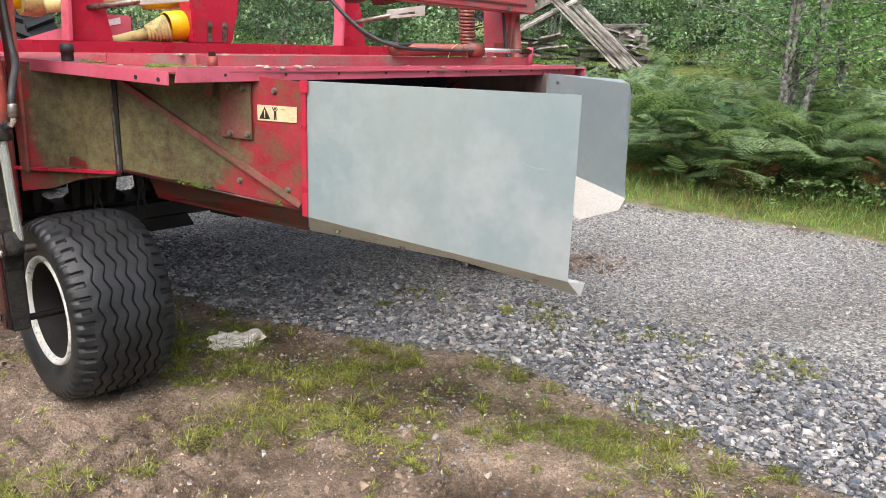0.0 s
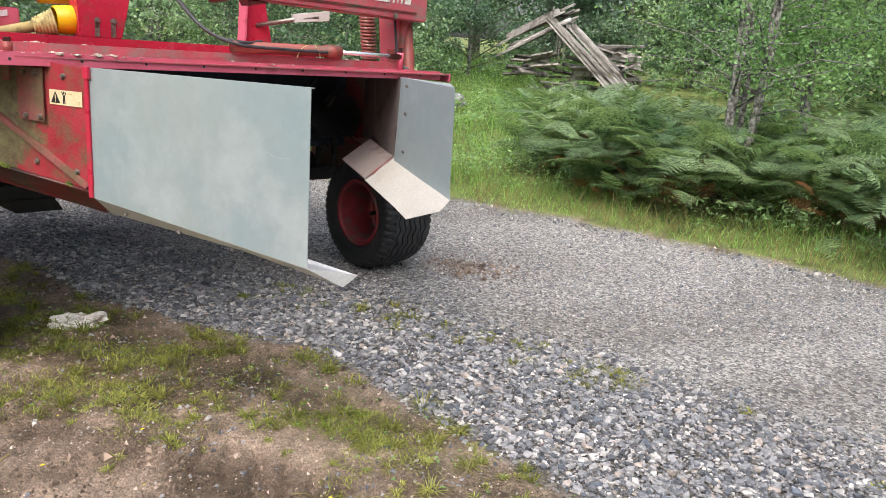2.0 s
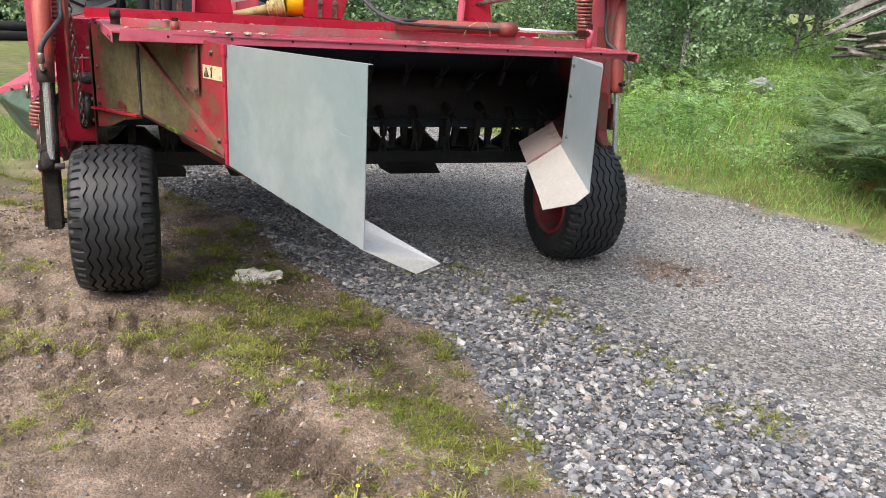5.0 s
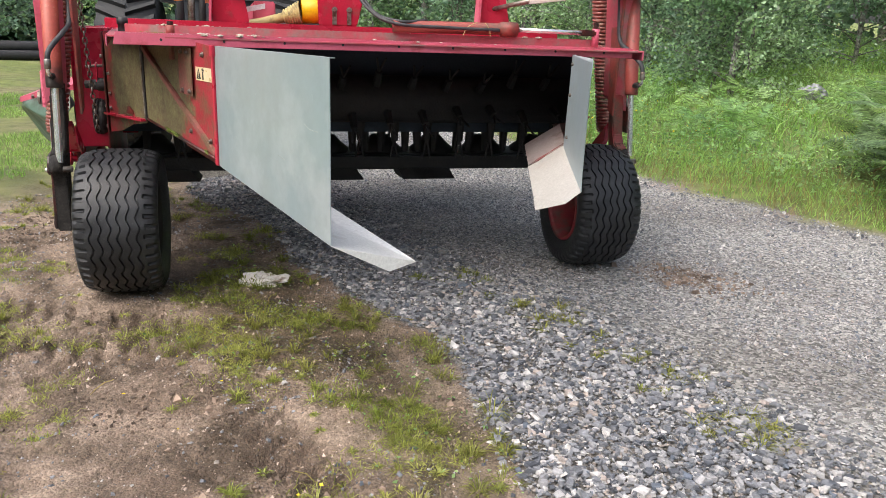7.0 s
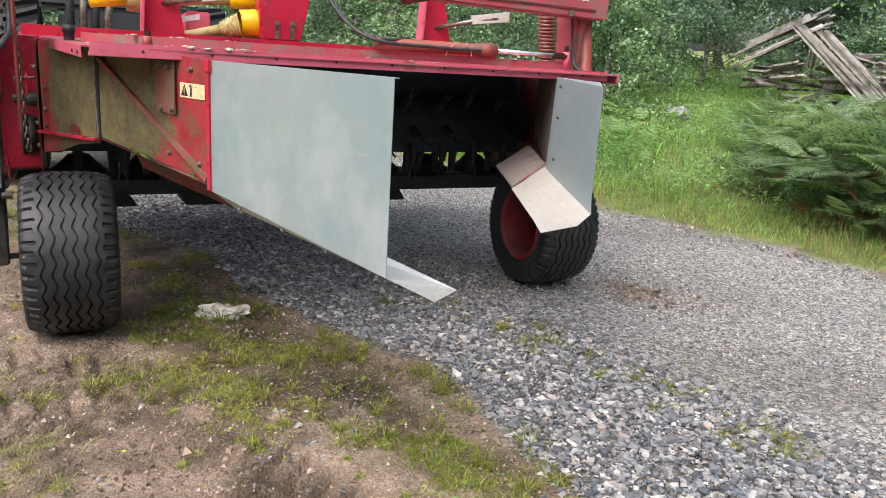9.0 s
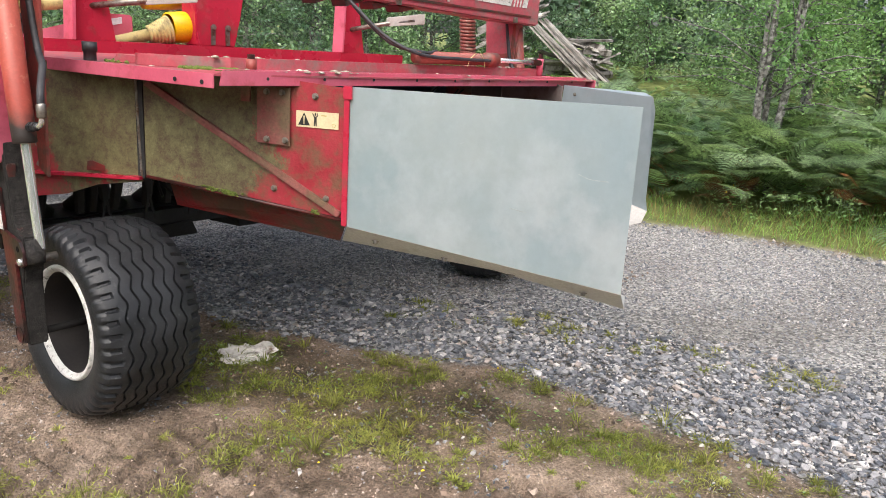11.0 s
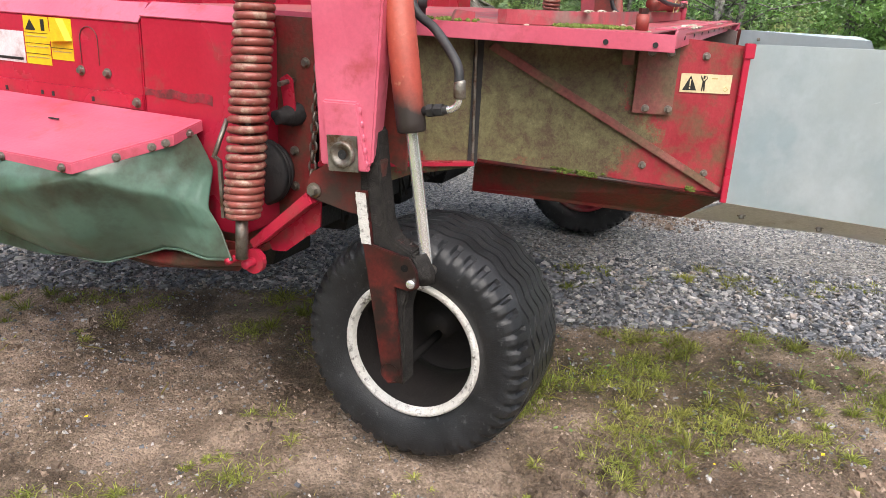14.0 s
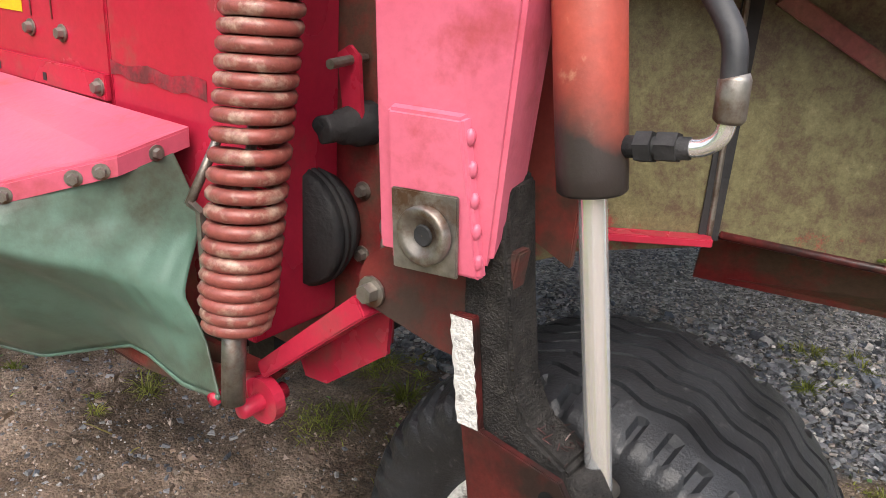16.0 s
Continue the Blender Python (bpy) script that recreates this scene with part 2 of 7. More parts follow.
# Same aluminium as the plate, its base whitened to paint the reflected sky
FLAPW = mat("sky_whitened_flap_metal", (0.76, 0.76, 0.74), (0.82, 0.82, 0.8), 0.36, metal=0.15, scale=3, stain=(0.6, 0.57, 0.52), stain_amt=0.2, sscale=5, bump=0.05)
TUFT = mat("bright_grass_tufts", (0.18, 0.225, 0.045), (0.33, 0.335, 0.11), 0.5, scale=1.3, island=0.5, spec=0.35, leafy=0.35)
PEBBLE = stone_material("pale_pebbles", True, 1.5)
BARK = mat("lichened_bark", (0.2, 0.19, 0.175), (0.42, 0.41, 0.385), 0.9, scale=26, stain=(0.08, 0.075, 0.068), stain_amt=0.65, sscale=22, bump=0.7, bscale=40)
DARKLOG = mat("dark_bark", (0.016, 0.016, 0.019), (0.03, 0.03, 0.034), 0.85, scale=8, bump=0.6, bscale=30)
TRACTOR = mat("dark_tractor_paint", (0.03, 0.035, 0.04), (0.05, 0.055, 0.06), 0.5, scale=4)


def panel_material():
    """Red paint overgrown by an olive-brown film that thins out towards the rear end and the edges."""
    m = mat("algae_covered_red_panel", (0.27, 0.016, 0.028), (0.36, 0.03, 0.045), 0.5, scale=7, stain=(0.17, 0.075, 0.045), stain_amt=0.55, sscale=11, bump=0.2)
    nt = m.node_tree
    b = nt.nodes["Principled BSDF"]
    old = b.inputs["Base Color"].links[0].from_socket
    N = lambda k: nt.nodes.new(k)
    tc = N("ShaderNodeTexCoord")
    sep = N("ShaderNodeSeparateXYZ")
    nt.links.new(tc.outputs["Object"], sep.inputs[0])
    n = N("ShaderNodeTexNoise")
    n.inputs["Scale"].default_value, n.inputs["Detail"].default_value, n.inputs["Roughness"].default_value = 6.5, 15, 0.82
    nt.links.new(tc.outputs["Object"], n.inputs["Vector"])
    g = N("ShaderNodeMapRange")
    g.inputs["From Min"].default_value, g.inputs["From Max"].default_value = -0.72, -0.42
    g.inputs["To Min"].default_value, g.inputs["To Max"].default_value = -0.33, 0.16
    nt.links.new(sep.outputs["Y"], g.inputs["Value"])
    g2 = N("ShaderNodeMapRange")
    g2.inputs["From Min"].default_value, g2.inputs["From Max"].default_value = 0.4, 0.22
    g2.inputs["To Min"].default_value, g2.inputs["To Max"].default_value = -0.4, 0.0
    nt.links.new(sep.outputs["Y"], g2.inputs["Value"])
    g3 = N("ShaderNodeMapRange")
    g3.inputs["From Min"].default_value, g3.inputs["From Max"].default_value = 0.9, 1.06
    g3.inputs["To Min"].default_value, g3.inputs["To Max"].default_value = -0.14, 0.02
    nt.links.new(sep.outputs["Z"], g3.inputs["Value"])
    acc = n.outputs["Fac"]
    for q in (g, g2, g3):
        a = N("ShaderNodeMath")
        a.operation = "ADD"
        nt.links.new(acc, a.inputs[0])
        nt.links.new(q.outputs["Result"], a.inputs[1])
        acc = a.outputs[0]
    cut = N("ShaderNodeMapRange")
    cut.inputs["From Min"].default_value, cut.inputs["From Max"].default_value = 0.44, 0.52
    nt.links.new(acc, cut.inputs["Value"])
    n2 = N("ShaderNodeTexNoise")
    n2.inputs["Scale"].default_value, n2.inputs["Detail"].default_value, n2.inputs["Roughness"].default_value = 9, 15, 0.92
    nt.links.new(tc.outputs["Object"], n2.inputs["Vector"])
    ramp = N("ShaderNodeValToRGB")
    e = ramp.color_ramp.elements
    e[0].position, e[0].color = 0.34, (0.035, 0.026, 0.018, 1)
    e[1].position, e[1].color = 0.66, (0.31, 0.29, 0.17, 1)
    for at, tone in ((0.45, (0.105, 0.07, 0.044, 1)), (0.5, (0.135, 0.118, 0.058, 1)), (0.56, (0.18, 0.165, 0.078, 1))):
        k = e.new(at)
        k.color = tone
    nt.links.new(n2.outputs["Fac"], ramp.inputs["Fac"])
    mx = N("ShaderNodeMix")
    mx.data_type = "RGBA"
    nt.links.new(cut.outputs["Result"], mx.inputs["Factor"])
    nt.links.new(old, mx.inputs["A"])
    nt.links.new(ramp.outputs["Color"], mx.inputs["B"])
    nt.links.new(mx.outputs["Result"], b.inputs["Base Color"])
    b.inputs["Roughness"].default_value = 0.6
    return m


def cylinder_material():
    """Orange-red paint, black and oily at the lower end."""
    m = mat("oily_orange_paint", (0.42, 0.09, 0.058), (0.35, 0.06, 0.042), 0.45, scale=6, stain=(0.55, 0.25, 0.16), stain_amt=0.1, sscale=40, bump=0.1)
    nt = m.node_tree
    b = nt.nodes["Principled BSDF"]
    old = b.inputs["Base Color"].links[0].from_socket
    N = lambda k: nt.nodes.new(k)
    tc = N("ShaderNodeTexCoord")
    sep = N("ShaderNodeSeparateXYZ")
    nt.links.new(tc.outputs["Object"], sep.inputs[0])
    n = N("ShaderNodeTexNoise")
    n.inputs["Scale"].default_value, n.inputs["Detail"].default_value = 14, 6
    nt.links.new(tc.outputs["Object"], n.inputs["Vector"])
    ma = N("ShaderNodeMath")
    ma.operation, ma.inputs[1].default_value = "MULTIPLY_ADD", 0.16
    nt.links.new(n.outputs["Fac"], ma.inputs[0])
    nt.links.new(sep.outputs["Z"], ma.inputs[2])
    r = N("ShaderNodeMapRange")
    r.inputs["From Min"].default_value, r.inputs["From Max"].default_value = 1.24, 1.34
    nt.links.new(ma.outputs[0], r.inputs["Value"])
    mx = N("ShaderNodeMix")
    mx.data_type = "RGBA"
    nt.links.new(r.outputs["Result"], mx.inputs["Factor"])
    mx.inputs["A"].default_value = (0.035, 0.028, 0.026, 1)
    nt.links.new(old, mx.inputs["B"])
    nt.links.new(mx.outputs["Result"], b.inputs["Base Color"])
    return m


PANEL = panel_material()
CYL = cylinder_material()


# ---- mesh tools ----
def part(name, bm, material, parent=None, label="", bevel=0.0, smooth=False, kind="", category=""):
    bmesh.ops.recalc_face_normals(bm, faces=bm.faces)
    if bevel:
        bmesh.ops.bevel(bm, geom=bm.edges[:], offset=bevel, segments=2, affect="EDGES", clamp_overlap=True)
    me = bpy.data.meshes.new(name)
    bm.to_mesh(me)
    bm.free()
    if smooth:
        for p in me.polygons:
            p.use_smooth = True
    if material:
        me.materials.append(material)
    ob = new(name, me)
    ob.parent = parent
    tagged(ob, label, category, "", kind)
    return ob


def box(x0, x1, y0, y1, z0, z1, bm=None):
    bm = bm or bmesh.new()
    bmesh.ops.create_cube(bm, size=1, matrix=Matrix.Translation(((x0 + x1) / 2, (y0 + y1) / 2, (z0 + z1) / 2)) @ Matrix.Diagonal((abs(x1 - x0), abs(y1 - y0), abs(z1 - z0), 1)))
    return bm


def prism(pts, d, bm=None):
    """A polygon pushed along the vector d: a plate of that thickness."""
    bm = bm or bmesh.new()
    a = [bm.verts.new(p) for p in pts]
    b = [bm.verts.new(Vector(p) + Vector(d)) for p in pts]
    bm.faces.new(a)
    bm.faces.new(b[::-1])
    for i in range(len(pts)):
        j = (i + 1) % len(pts)
        bm.faces.new((a[i], b[i], b[j], a[j]))
    return bm


def hexa(lo, hi, bm=None):
    """A solid between two four-cornered ends."""
    bm = bm or bmesh.new()
    a = [bm.verts.new(p) for p in lo]
    b = [bm.verts.new(p) for p in hi]
    bm.faces.new(a)
    bm.faces.new(b[::-1])
    for i in range(4):
        j = (i + 1) % 4
        bm.faces.new((a[i], b[i], b[j], a[j]))
    return bm


def smooth_path(pts, n=8):
    out = []
    P = [Vector(p) for p in pts]
    P = [2 * P[0] - P[1]] + P + [2 * P[-1] - P[-2]]
    for i in range(1, len(P) - 2):
        for k in range(n):
            t = k / n
            a, b, c, d = P[i - 1], P[i], P[i + 1], P[i + 2]
            out.append(0.5 * ((2 * b) + (c - a) * t + (2 * a - 5 * b + 4 * c - d) * t * t + (3 * b - a - 3 * c + d) * t ** 3))
    out.append(P[-2])
    return out


def tube(pts, r, seg=10, bm=None, caps=True):
    """A round bar along points; r is one radius or one for each point."""
    bm = bm or bmesh.new()
    P = [Vector(p) for p in pts]
    R = r if isinstance(r, (list, tuple)) else [r] * len(P)
    rings, side = [], None
    for i, p in enumerate(P):
        d = (P[min(i + 1, len(P) - 1)] - P[max(i - 1, 0)]).normalized()
        if side is None:
            side = d.orthogonal().normalized()
        side = (side - d * side.dot(d)).normalized()
        up = d.cross(side)
        rings.append([bm.verts.new(p + R[i] * (math.cos(a) * side + math.sin(a) * up)) for a in [2 * math.pi * k / seg for k in range(seg)]])
    for a, b in zip(rings, rings[1:]):
        for k in range(seg):
            bm.faces.new((a[k], a[(k + 1) % seg], b[(k + 1) % seg], b[k]))
    if caps:
        bm.faces.new(rings[0][::-1])
        bm.faces.new(rings[-1])
    return bm


def lathe(profile, seg, centre, axis="x", bm=None, close=False):
    """Profile rows (along the axis, radius) turned about the axis through centre."""
    bm = bm or bmesh.new()
    rings = []
    for a, r in profile:
        ring = []
        for k in range(seg):
            t = 2 * math.pi * k / seg
            c, s = r * math.cos(t), r * math.sin(t)
            v = (a, c, s) if axis == "x" else (c, a, s) if axis == "y" else (c, s, a)
            ring.append(bm.verts.new(Vector(centre) + Vector(v)))
        rings.append(ring)
    pairs = list(zip(rings, rings[1:])) + ([(rings[-1], rings[0])] if close else [])
    for a, b in pairs:
        for k in range(seg):
            bm.faces.new((a[k], a[(k + 1) % seg], b[(k + 1) % seg], b[k]))
    return bm


def fast_mesh(name, verts, faces, material, kind="", label="", category="", parent=None, smooth=False):
    """A mesh from arrays: verts (n, 3), faces (m, 3) or (m, 4)."""
    me = bpy.data.meshes.new(name)
    verts, faces = np.asarray(verts, np.float32), np.asarray(faces, np.int32)
    k = faces.shape[1]
    me.vertices.add(len(verts))
    me.vertices.foreach_set("co", verts.ravel())
    me.loops.add(faces.size)
    me.loops.foreach_set("vertex_index", faces.ravel())
    me.polygons.add(len(faces))
    me.polygons.foreach_set("loop_start", np.arange(0, faces.size, k, dtype=np.int32))
    me.polygons.foreach_set("use_smooth", np.full(len(faces), smooth))
    me.update(calc_edges=True)
    me.validate()
    if material:
        me.materials.append(material)
    ob = new(name, me)
    ob.parent = parent
    return tagged(ob, label, category, "", kind)


def hex_bolt(r=0.011):
    bm = bmesh.new()
    bmesh.ops.create_cone(bm, cap_ends=True, segments=12, radius1=r * 1.5, radius2=r * 1.5, depth=0.003, matrix=Matrix.Translation((0, 0, 0.0015)))
    bmesh.ops.create_cone(bm, cap_ends=True, segments=6, radius1=r, radius2=r * 0.9, depth=0.011, matrix=Matrix.Translation((0, 0, 0.0085)))
    me = bpy.data.meshes.new("bolt")
    bm.to_mesh(me)
    bm.free()
    me.materials.append(STEEL)
    return me


BOLT = hex_bolt()


def bolt(at, normal, parent, size=1.0):
    ob = new("bolt", BOLT)
    ob.parent = parent
    ob.matrix_basis = Matrix.Translation(at) @ Vector(normal).to_track_quat("Z", "Y").to_matrix().to_4x4() @ Matrix.Scale(size, 4)
    return ob


# ---- ground ----
MX, MY = Vector((0.63, 0.777, 0)).normalized(), None
MY = Vector((-MX.y, MX.x, 0))
MACHINE = Matrix(((MX.x, MY.x, 0, -1.5), (MX.y, MY.y, 0, 2.85), (0, 0, 1, 0), (0, 0, 0, 1)))


def machine_xy(x, y):
    dx, dy = x + 1.5, y - 2.85
    return dx * MX.x + dy * MX.y, dx * MY.x + dy * MY.y


def near_edge(x):
    """Where the crushed stone meets the earth."""
    return np.interp(x, [-30, -14, -9, -5, -3, -2.1, -1.5, -1.1, -0.2, 0.37, 0.95, 1.35, 2.6, 6, 12], [31, 14.4, 9.3, 5.8, 4.6, 4.5, 4.25, 3.95, 3.68, 3.6, 3.1, 2.75, 1.9, 0.2, -2.5])


def coarse_edge(x):
    """Where the crushed stone gives way to the fine gravel of the track."""
    return np.interp(x, [-30, -14, -9, -5, -2, -0.45, 0.63, 1.38, 2.1, 4, 8], [31.5, 15.0, 10.3, 7.0, 5.35, 4.65, 4.47, 4.15, 3.75, 2.6, 0.8])


def far_edge(x):
    """Where the verge begins."""
    return np.interp(x, [-30, -14, -9, -4, -0.65, 0.0, 1.7, 3.5, 6, 10, 30], [36, 18.5, 13.4, 10.2, 8.5, 8.2, 7.6, 6.6, 4.6, 2.0, -12])


def vnoise(x, y, f, seed=0):
    """Smooth value noise on arrays."""
    rng = np.random.RandomState(seed)
    tab = rng.rand(256, 256)
    X, Y = np.asarray(x) * f + 1000.3, np.asarray(y) * f + 1000.7
    i, j = np.floor(X).astype(int), np.floor(Y).astype(int)
    a, b = X - i, Y - j
    a, b = a * a * (3 - 2 * a), b * b * (3 - 2 * b)
    g = lambda p, q: tab[p % 256, q % 256]
    return (g(i, j) * (1 - a) + g(i + 1, j) * a) * (1 - b) + (g(i, j + 1) * (1 - a) + g(i + 1, j + 1) * a) * b


def height(x, y):
    x, y = np.asarray(x, float), np.asarray(y, float)
    d = np.maximum(0, y - far_edge(x) - 0.3)
    z = 0.085 * np.minimum(d, 14) + 0.02 * np.maximum(0, d - 14)
    z = z + 0.05 * (vnoise(x, y, 0.6, 3) - 0.5) * np.clip(d, 0, 1)
    earth = np.clip((near_edge(x) - y) / 0.15, 0, 1)
    z = z + earth * (0.03 * (vnoise(x, y, 3.1, 4) - 0.5) + 0.026 * (vnoise(x, y, 8.3, 5) - 0.5) + 0.03 * (vnoise(x, y, 17, 6) - 0.5) * (0.3 + vnoise(x, y, 2.1, 7)) - 0.01)
    # tyre marks with slanting lugs pressed into the wet earth
    for cx, cy, ax, ay, half in ((0.6, 2.33, 0.95, -0.31, 0.26), (0.3, 1.85, 0.97, -0.24, 0.24), (-0.75, 2.75, 0.93, 0.36, 0.22), (-1.05, 2.25, 0.9, 0.43, 0.24)):
        s, q = (x - cx) * ax + (y - cy) * ay, -(x - cx) * ay + (y - cy) * ax
        inside = np.clip((half - np.abs(q)) / 0.05, 0, 1) * np.clip((1.5 - np.abs(s)) / 0.5, 0, 1) * earth
        lug = np.clip(4 * np.sin(2 * np.pi * (s / 0.13 + np.abs(q) / 0.2)) - 1.2, 0, 1)
        worn = np.clip(vnoise(x, y, 1.3, 8) * 3.0 - 0.5, 0, 1)
        z = z - inside * worn * (0.014 + 0.036 * lug)
    u, v = machine_xy(x, y)
    z = z + 0.012 * np.exp(-((u - 0.2) ** 2 + (v + 0.1) ** 2) / 0.5)
    stony = np.clip((y - near_edge(x)) / 0.12, 0, 1) * np.clip((far_edge(x) - y) / 0.2, 0, 1)
    z = z + stony * (0.014 * (vnoise(x, y, 2.2, 9) - 0.5) + 0.006 * (vnoise(x, y, 14, 10) - 0.5))
    return z


def grassy(x, y):
    """How thickly grass grows: a band beside the stones, loose patches elsewhere, bare by the wheel and where the tyres went."""
    d = near_edge(x) - y
    g = 0.8 * np.exp(-((d - 0.3) / 0.36) ** 2) + 0.75 * np.clip(vnoise(x, y, 1.4, 20) * 2.2 - 0.95, 0, 1) + 0.45 * (vnoise(x, y, 3.7, 24) - 0.3)
    for bx, by, br in ((-1.1, 2.7, 0.45), (0.1, 2.05, 0.35), (-2.3, 3.6, 0.6), (-2.55, 4.1, 0.7), (-2.9, 4.5, 0.6), (-2.0, 3.75, 0.4), (0.5, 2.25, 0.35), (-0.35, 2.4, 0.3)):
        g = g - 0.6 * np.exp(-((x - bx) ** 2 + (y - by) ** 2) / br ** 2)
    for bx, by, br in ((-1.62, 2.5, 0.25), (-1.33, 2.3, 0.25), (-0.65, 2.73, 0.3), (1.1, 2.95, 0.35), (0.66, 3.25, 0.4), (-1.9, 4.2, 0.35), (-0.2, 3.4, 0.5), (0.45, 2.55, 0.3), (-1.95, 3.0, 0.25), (0.2, 1.9, 0.2)):
        g = g + 0.4 * np.exp(-((x - bx) ** 2 + (y - by) ** 2) / br ** 2)
    return np.where(d < -0.08, 0, g)


def axis_steps(lo, hi, step, far):
    a = list(np.arange(lo, hi, step))
    g, p, out = step, hi, []
    while p < far:
        out.append(p)
        g *= 1.12
        p += g
    g, p, left = step, lo, []
    while p > -far:
        g *= 1.12
        p -= g
        left.append(p)
    return np.array(left[::-1] + a + out)


def ground_material():
    m = mat("earth_and_gravel_ground", (0.265, 0.196, 0.148), (0.435, 0.335, 0.262), 0.8, scale=3.4, stain=(0.135, 0.099, 0.07), stain_amt=0.54, sscale=2.4, grain=0.3, gscale=28, bump=0.7, bscale=90, spec=0.35)
    nt = m.node_tree
    b = nt.nodes["Principled BSDF"]
    earth = b.inputs["Base Color"].links[0].from_socket
    N = lambda k: nt.nodes.new(k)
    tc = N("ShaderNodeTexCoord")
    at = N("ShaderNodeAttribute")
    at.attribute_name = "zones"
    sep = N("ShaderNodeSeparateColor")
    nt.links.new(at.outputs["Color"], sep.inputs[0])
    v = N("ShaderNodeTexVoronoi")
    v.inputs["Scale"].default_value = 64
    nt.links.new(tc.outputs["Object"], v.inputs["Vector"])
    gr = N("ShaderNodeValToRGB")
    gr.color_ramp.elements[0].color = (0.122, 0.119, 0.115, 1)
    gr.color_ramp.elements[1].color = (0.6, 0.585, 0.56, 1)
    k = gr.color_ramp.elements.new(0.5)
    k.color = (0.3, 0.292, 0.28, 1)
    sc = N("ShaderNodeSeparateColor")
    nt.links.new(v.outputs["Color"], sc.inputs[0])
    nt.links.new(sc.outputs[0], gr.inputs["Fac"])
    sand = N("ShaderNodeTexVoronoi")
    sand.inputs["Scale"].default_value = 130
    nt.links.new(tc.outputs["Object"], sand.inputs["Vector"])
    s2 = N("ShaderNodeSeparateColor")
    nt.links.new(sand.outputs["Color"], s2.inputs[0])
    lift = N("ShaderNodeMapRange")
    lift.inputs["To Min"].default_value, lift.inputs["To Max"].default_value = 0.72, 1.28
    nt.links.new(s2.outputs[0], lift.inputs["Value"])
    grain = N("ShaderNodeHueSaturation")
    nt.links.new(lift.outputs["Result"], grain.inputs["Value"])
    nt.links.new(earth, grain.inputs["Color"])
    n = N("ShaderNodeTexNoise")
    n.inputs["Scale"].default_value, n.inputs["Detail"].default_value = 4, 6
    nt.links.new(tc.outputs["Object"], n.inputs["Vector"])
    green = N("ShaderNodeValToRGB")
    green.color_ramp.elements[0].position, green.color_ramp.elements[1].position = 0.3, 0.7
    green.color_ramp.elements[0].color = (0.12, 0.15, 0.045, 1)
    green.color_ramp.elements[1].color = (0.26, 0.3, 0.1, 1)
    nt.links.new(n.outputs["Fac"], green.inputs["Fac"])
    last = grain.outputs["Color"]
    for chan, src in ((0, gr.outputs["Color"]), (1, green.outputs["Color"])):
        mx = N("ShaderNodeMix")
        mx.data_type = "RGBA"
        nt.links.new(sep.outputs[chan], mx.inputs["Factor"])
        nt.links.new(last, mx.inputs["A"])
        nt.links.new(src, mx.inputs["B"])
        last = mx.outputs["Result"]
    # Third zone darkens wet earth, and paints shade into hollows and gravel gaps
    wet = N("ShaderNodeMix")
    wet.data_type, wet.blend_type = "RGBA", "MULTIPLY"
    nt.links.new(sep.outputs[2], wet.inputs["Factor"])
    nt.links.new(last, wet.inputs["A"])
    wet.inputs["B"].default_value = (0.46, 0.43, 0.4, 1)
    nt.links.new(wet.outputs["Result"], b.inputs["Base Color"])
    rr = N("ShaderNodeMapRange")
    rr.inputs["To Min"].default_value, rr.inputs["To Max"].default_value = 0.88, 0.45
    nt.links.new(sep.outputs[2], rr.inputs["Value"])
    nt.links.new(rr.outputs["Result"], b.inputs["Roughness"])
    last_normal = None
    for scale, dist in ((16, 0.035), (60, 0.012), (210, 0.004)):
        nn = N("ShaderNodeTexNoise")
        nn.inputs["Scale"].default_value, nn.inputs["Detail"].default_value, nn.inputs["Roughness"].default_value = scale, 6, 0.65
        nt.links.new(tc.outputs["Object"], nn.inputs["Vector"])
        bp = N("ShaderNodeBump")
        bp.inputs["Strength"].default_value, bp.inputs["Distance"].default_value = 0.9, dist
        nt.links.new(nn.outputs["Fac"], bp.inputs["Height"])
        if last_normal:
            nt.links.new(last_normal, bp.inputs["Normal"])
        last_normal = bp.outputs["Normal"]
    for src, dist in ((v, 0.007), (sand, 0.005)):
        bp = N("ShaderNodeBump")
        bp.invert = True
        bp.inputs["Strength"].default_value, bp.inputs["Distance"].default_value = 0.8, dist
        nt.links.new(src.outputs["Distance"], bp.inputs["Height"])
        nt.links.new(last_normal, bp.inputs["Normal"])
        last_normal = bp.outputs["Normal"]
    nt.links.new(last_normal, b.inputs["Normal"])
    return m


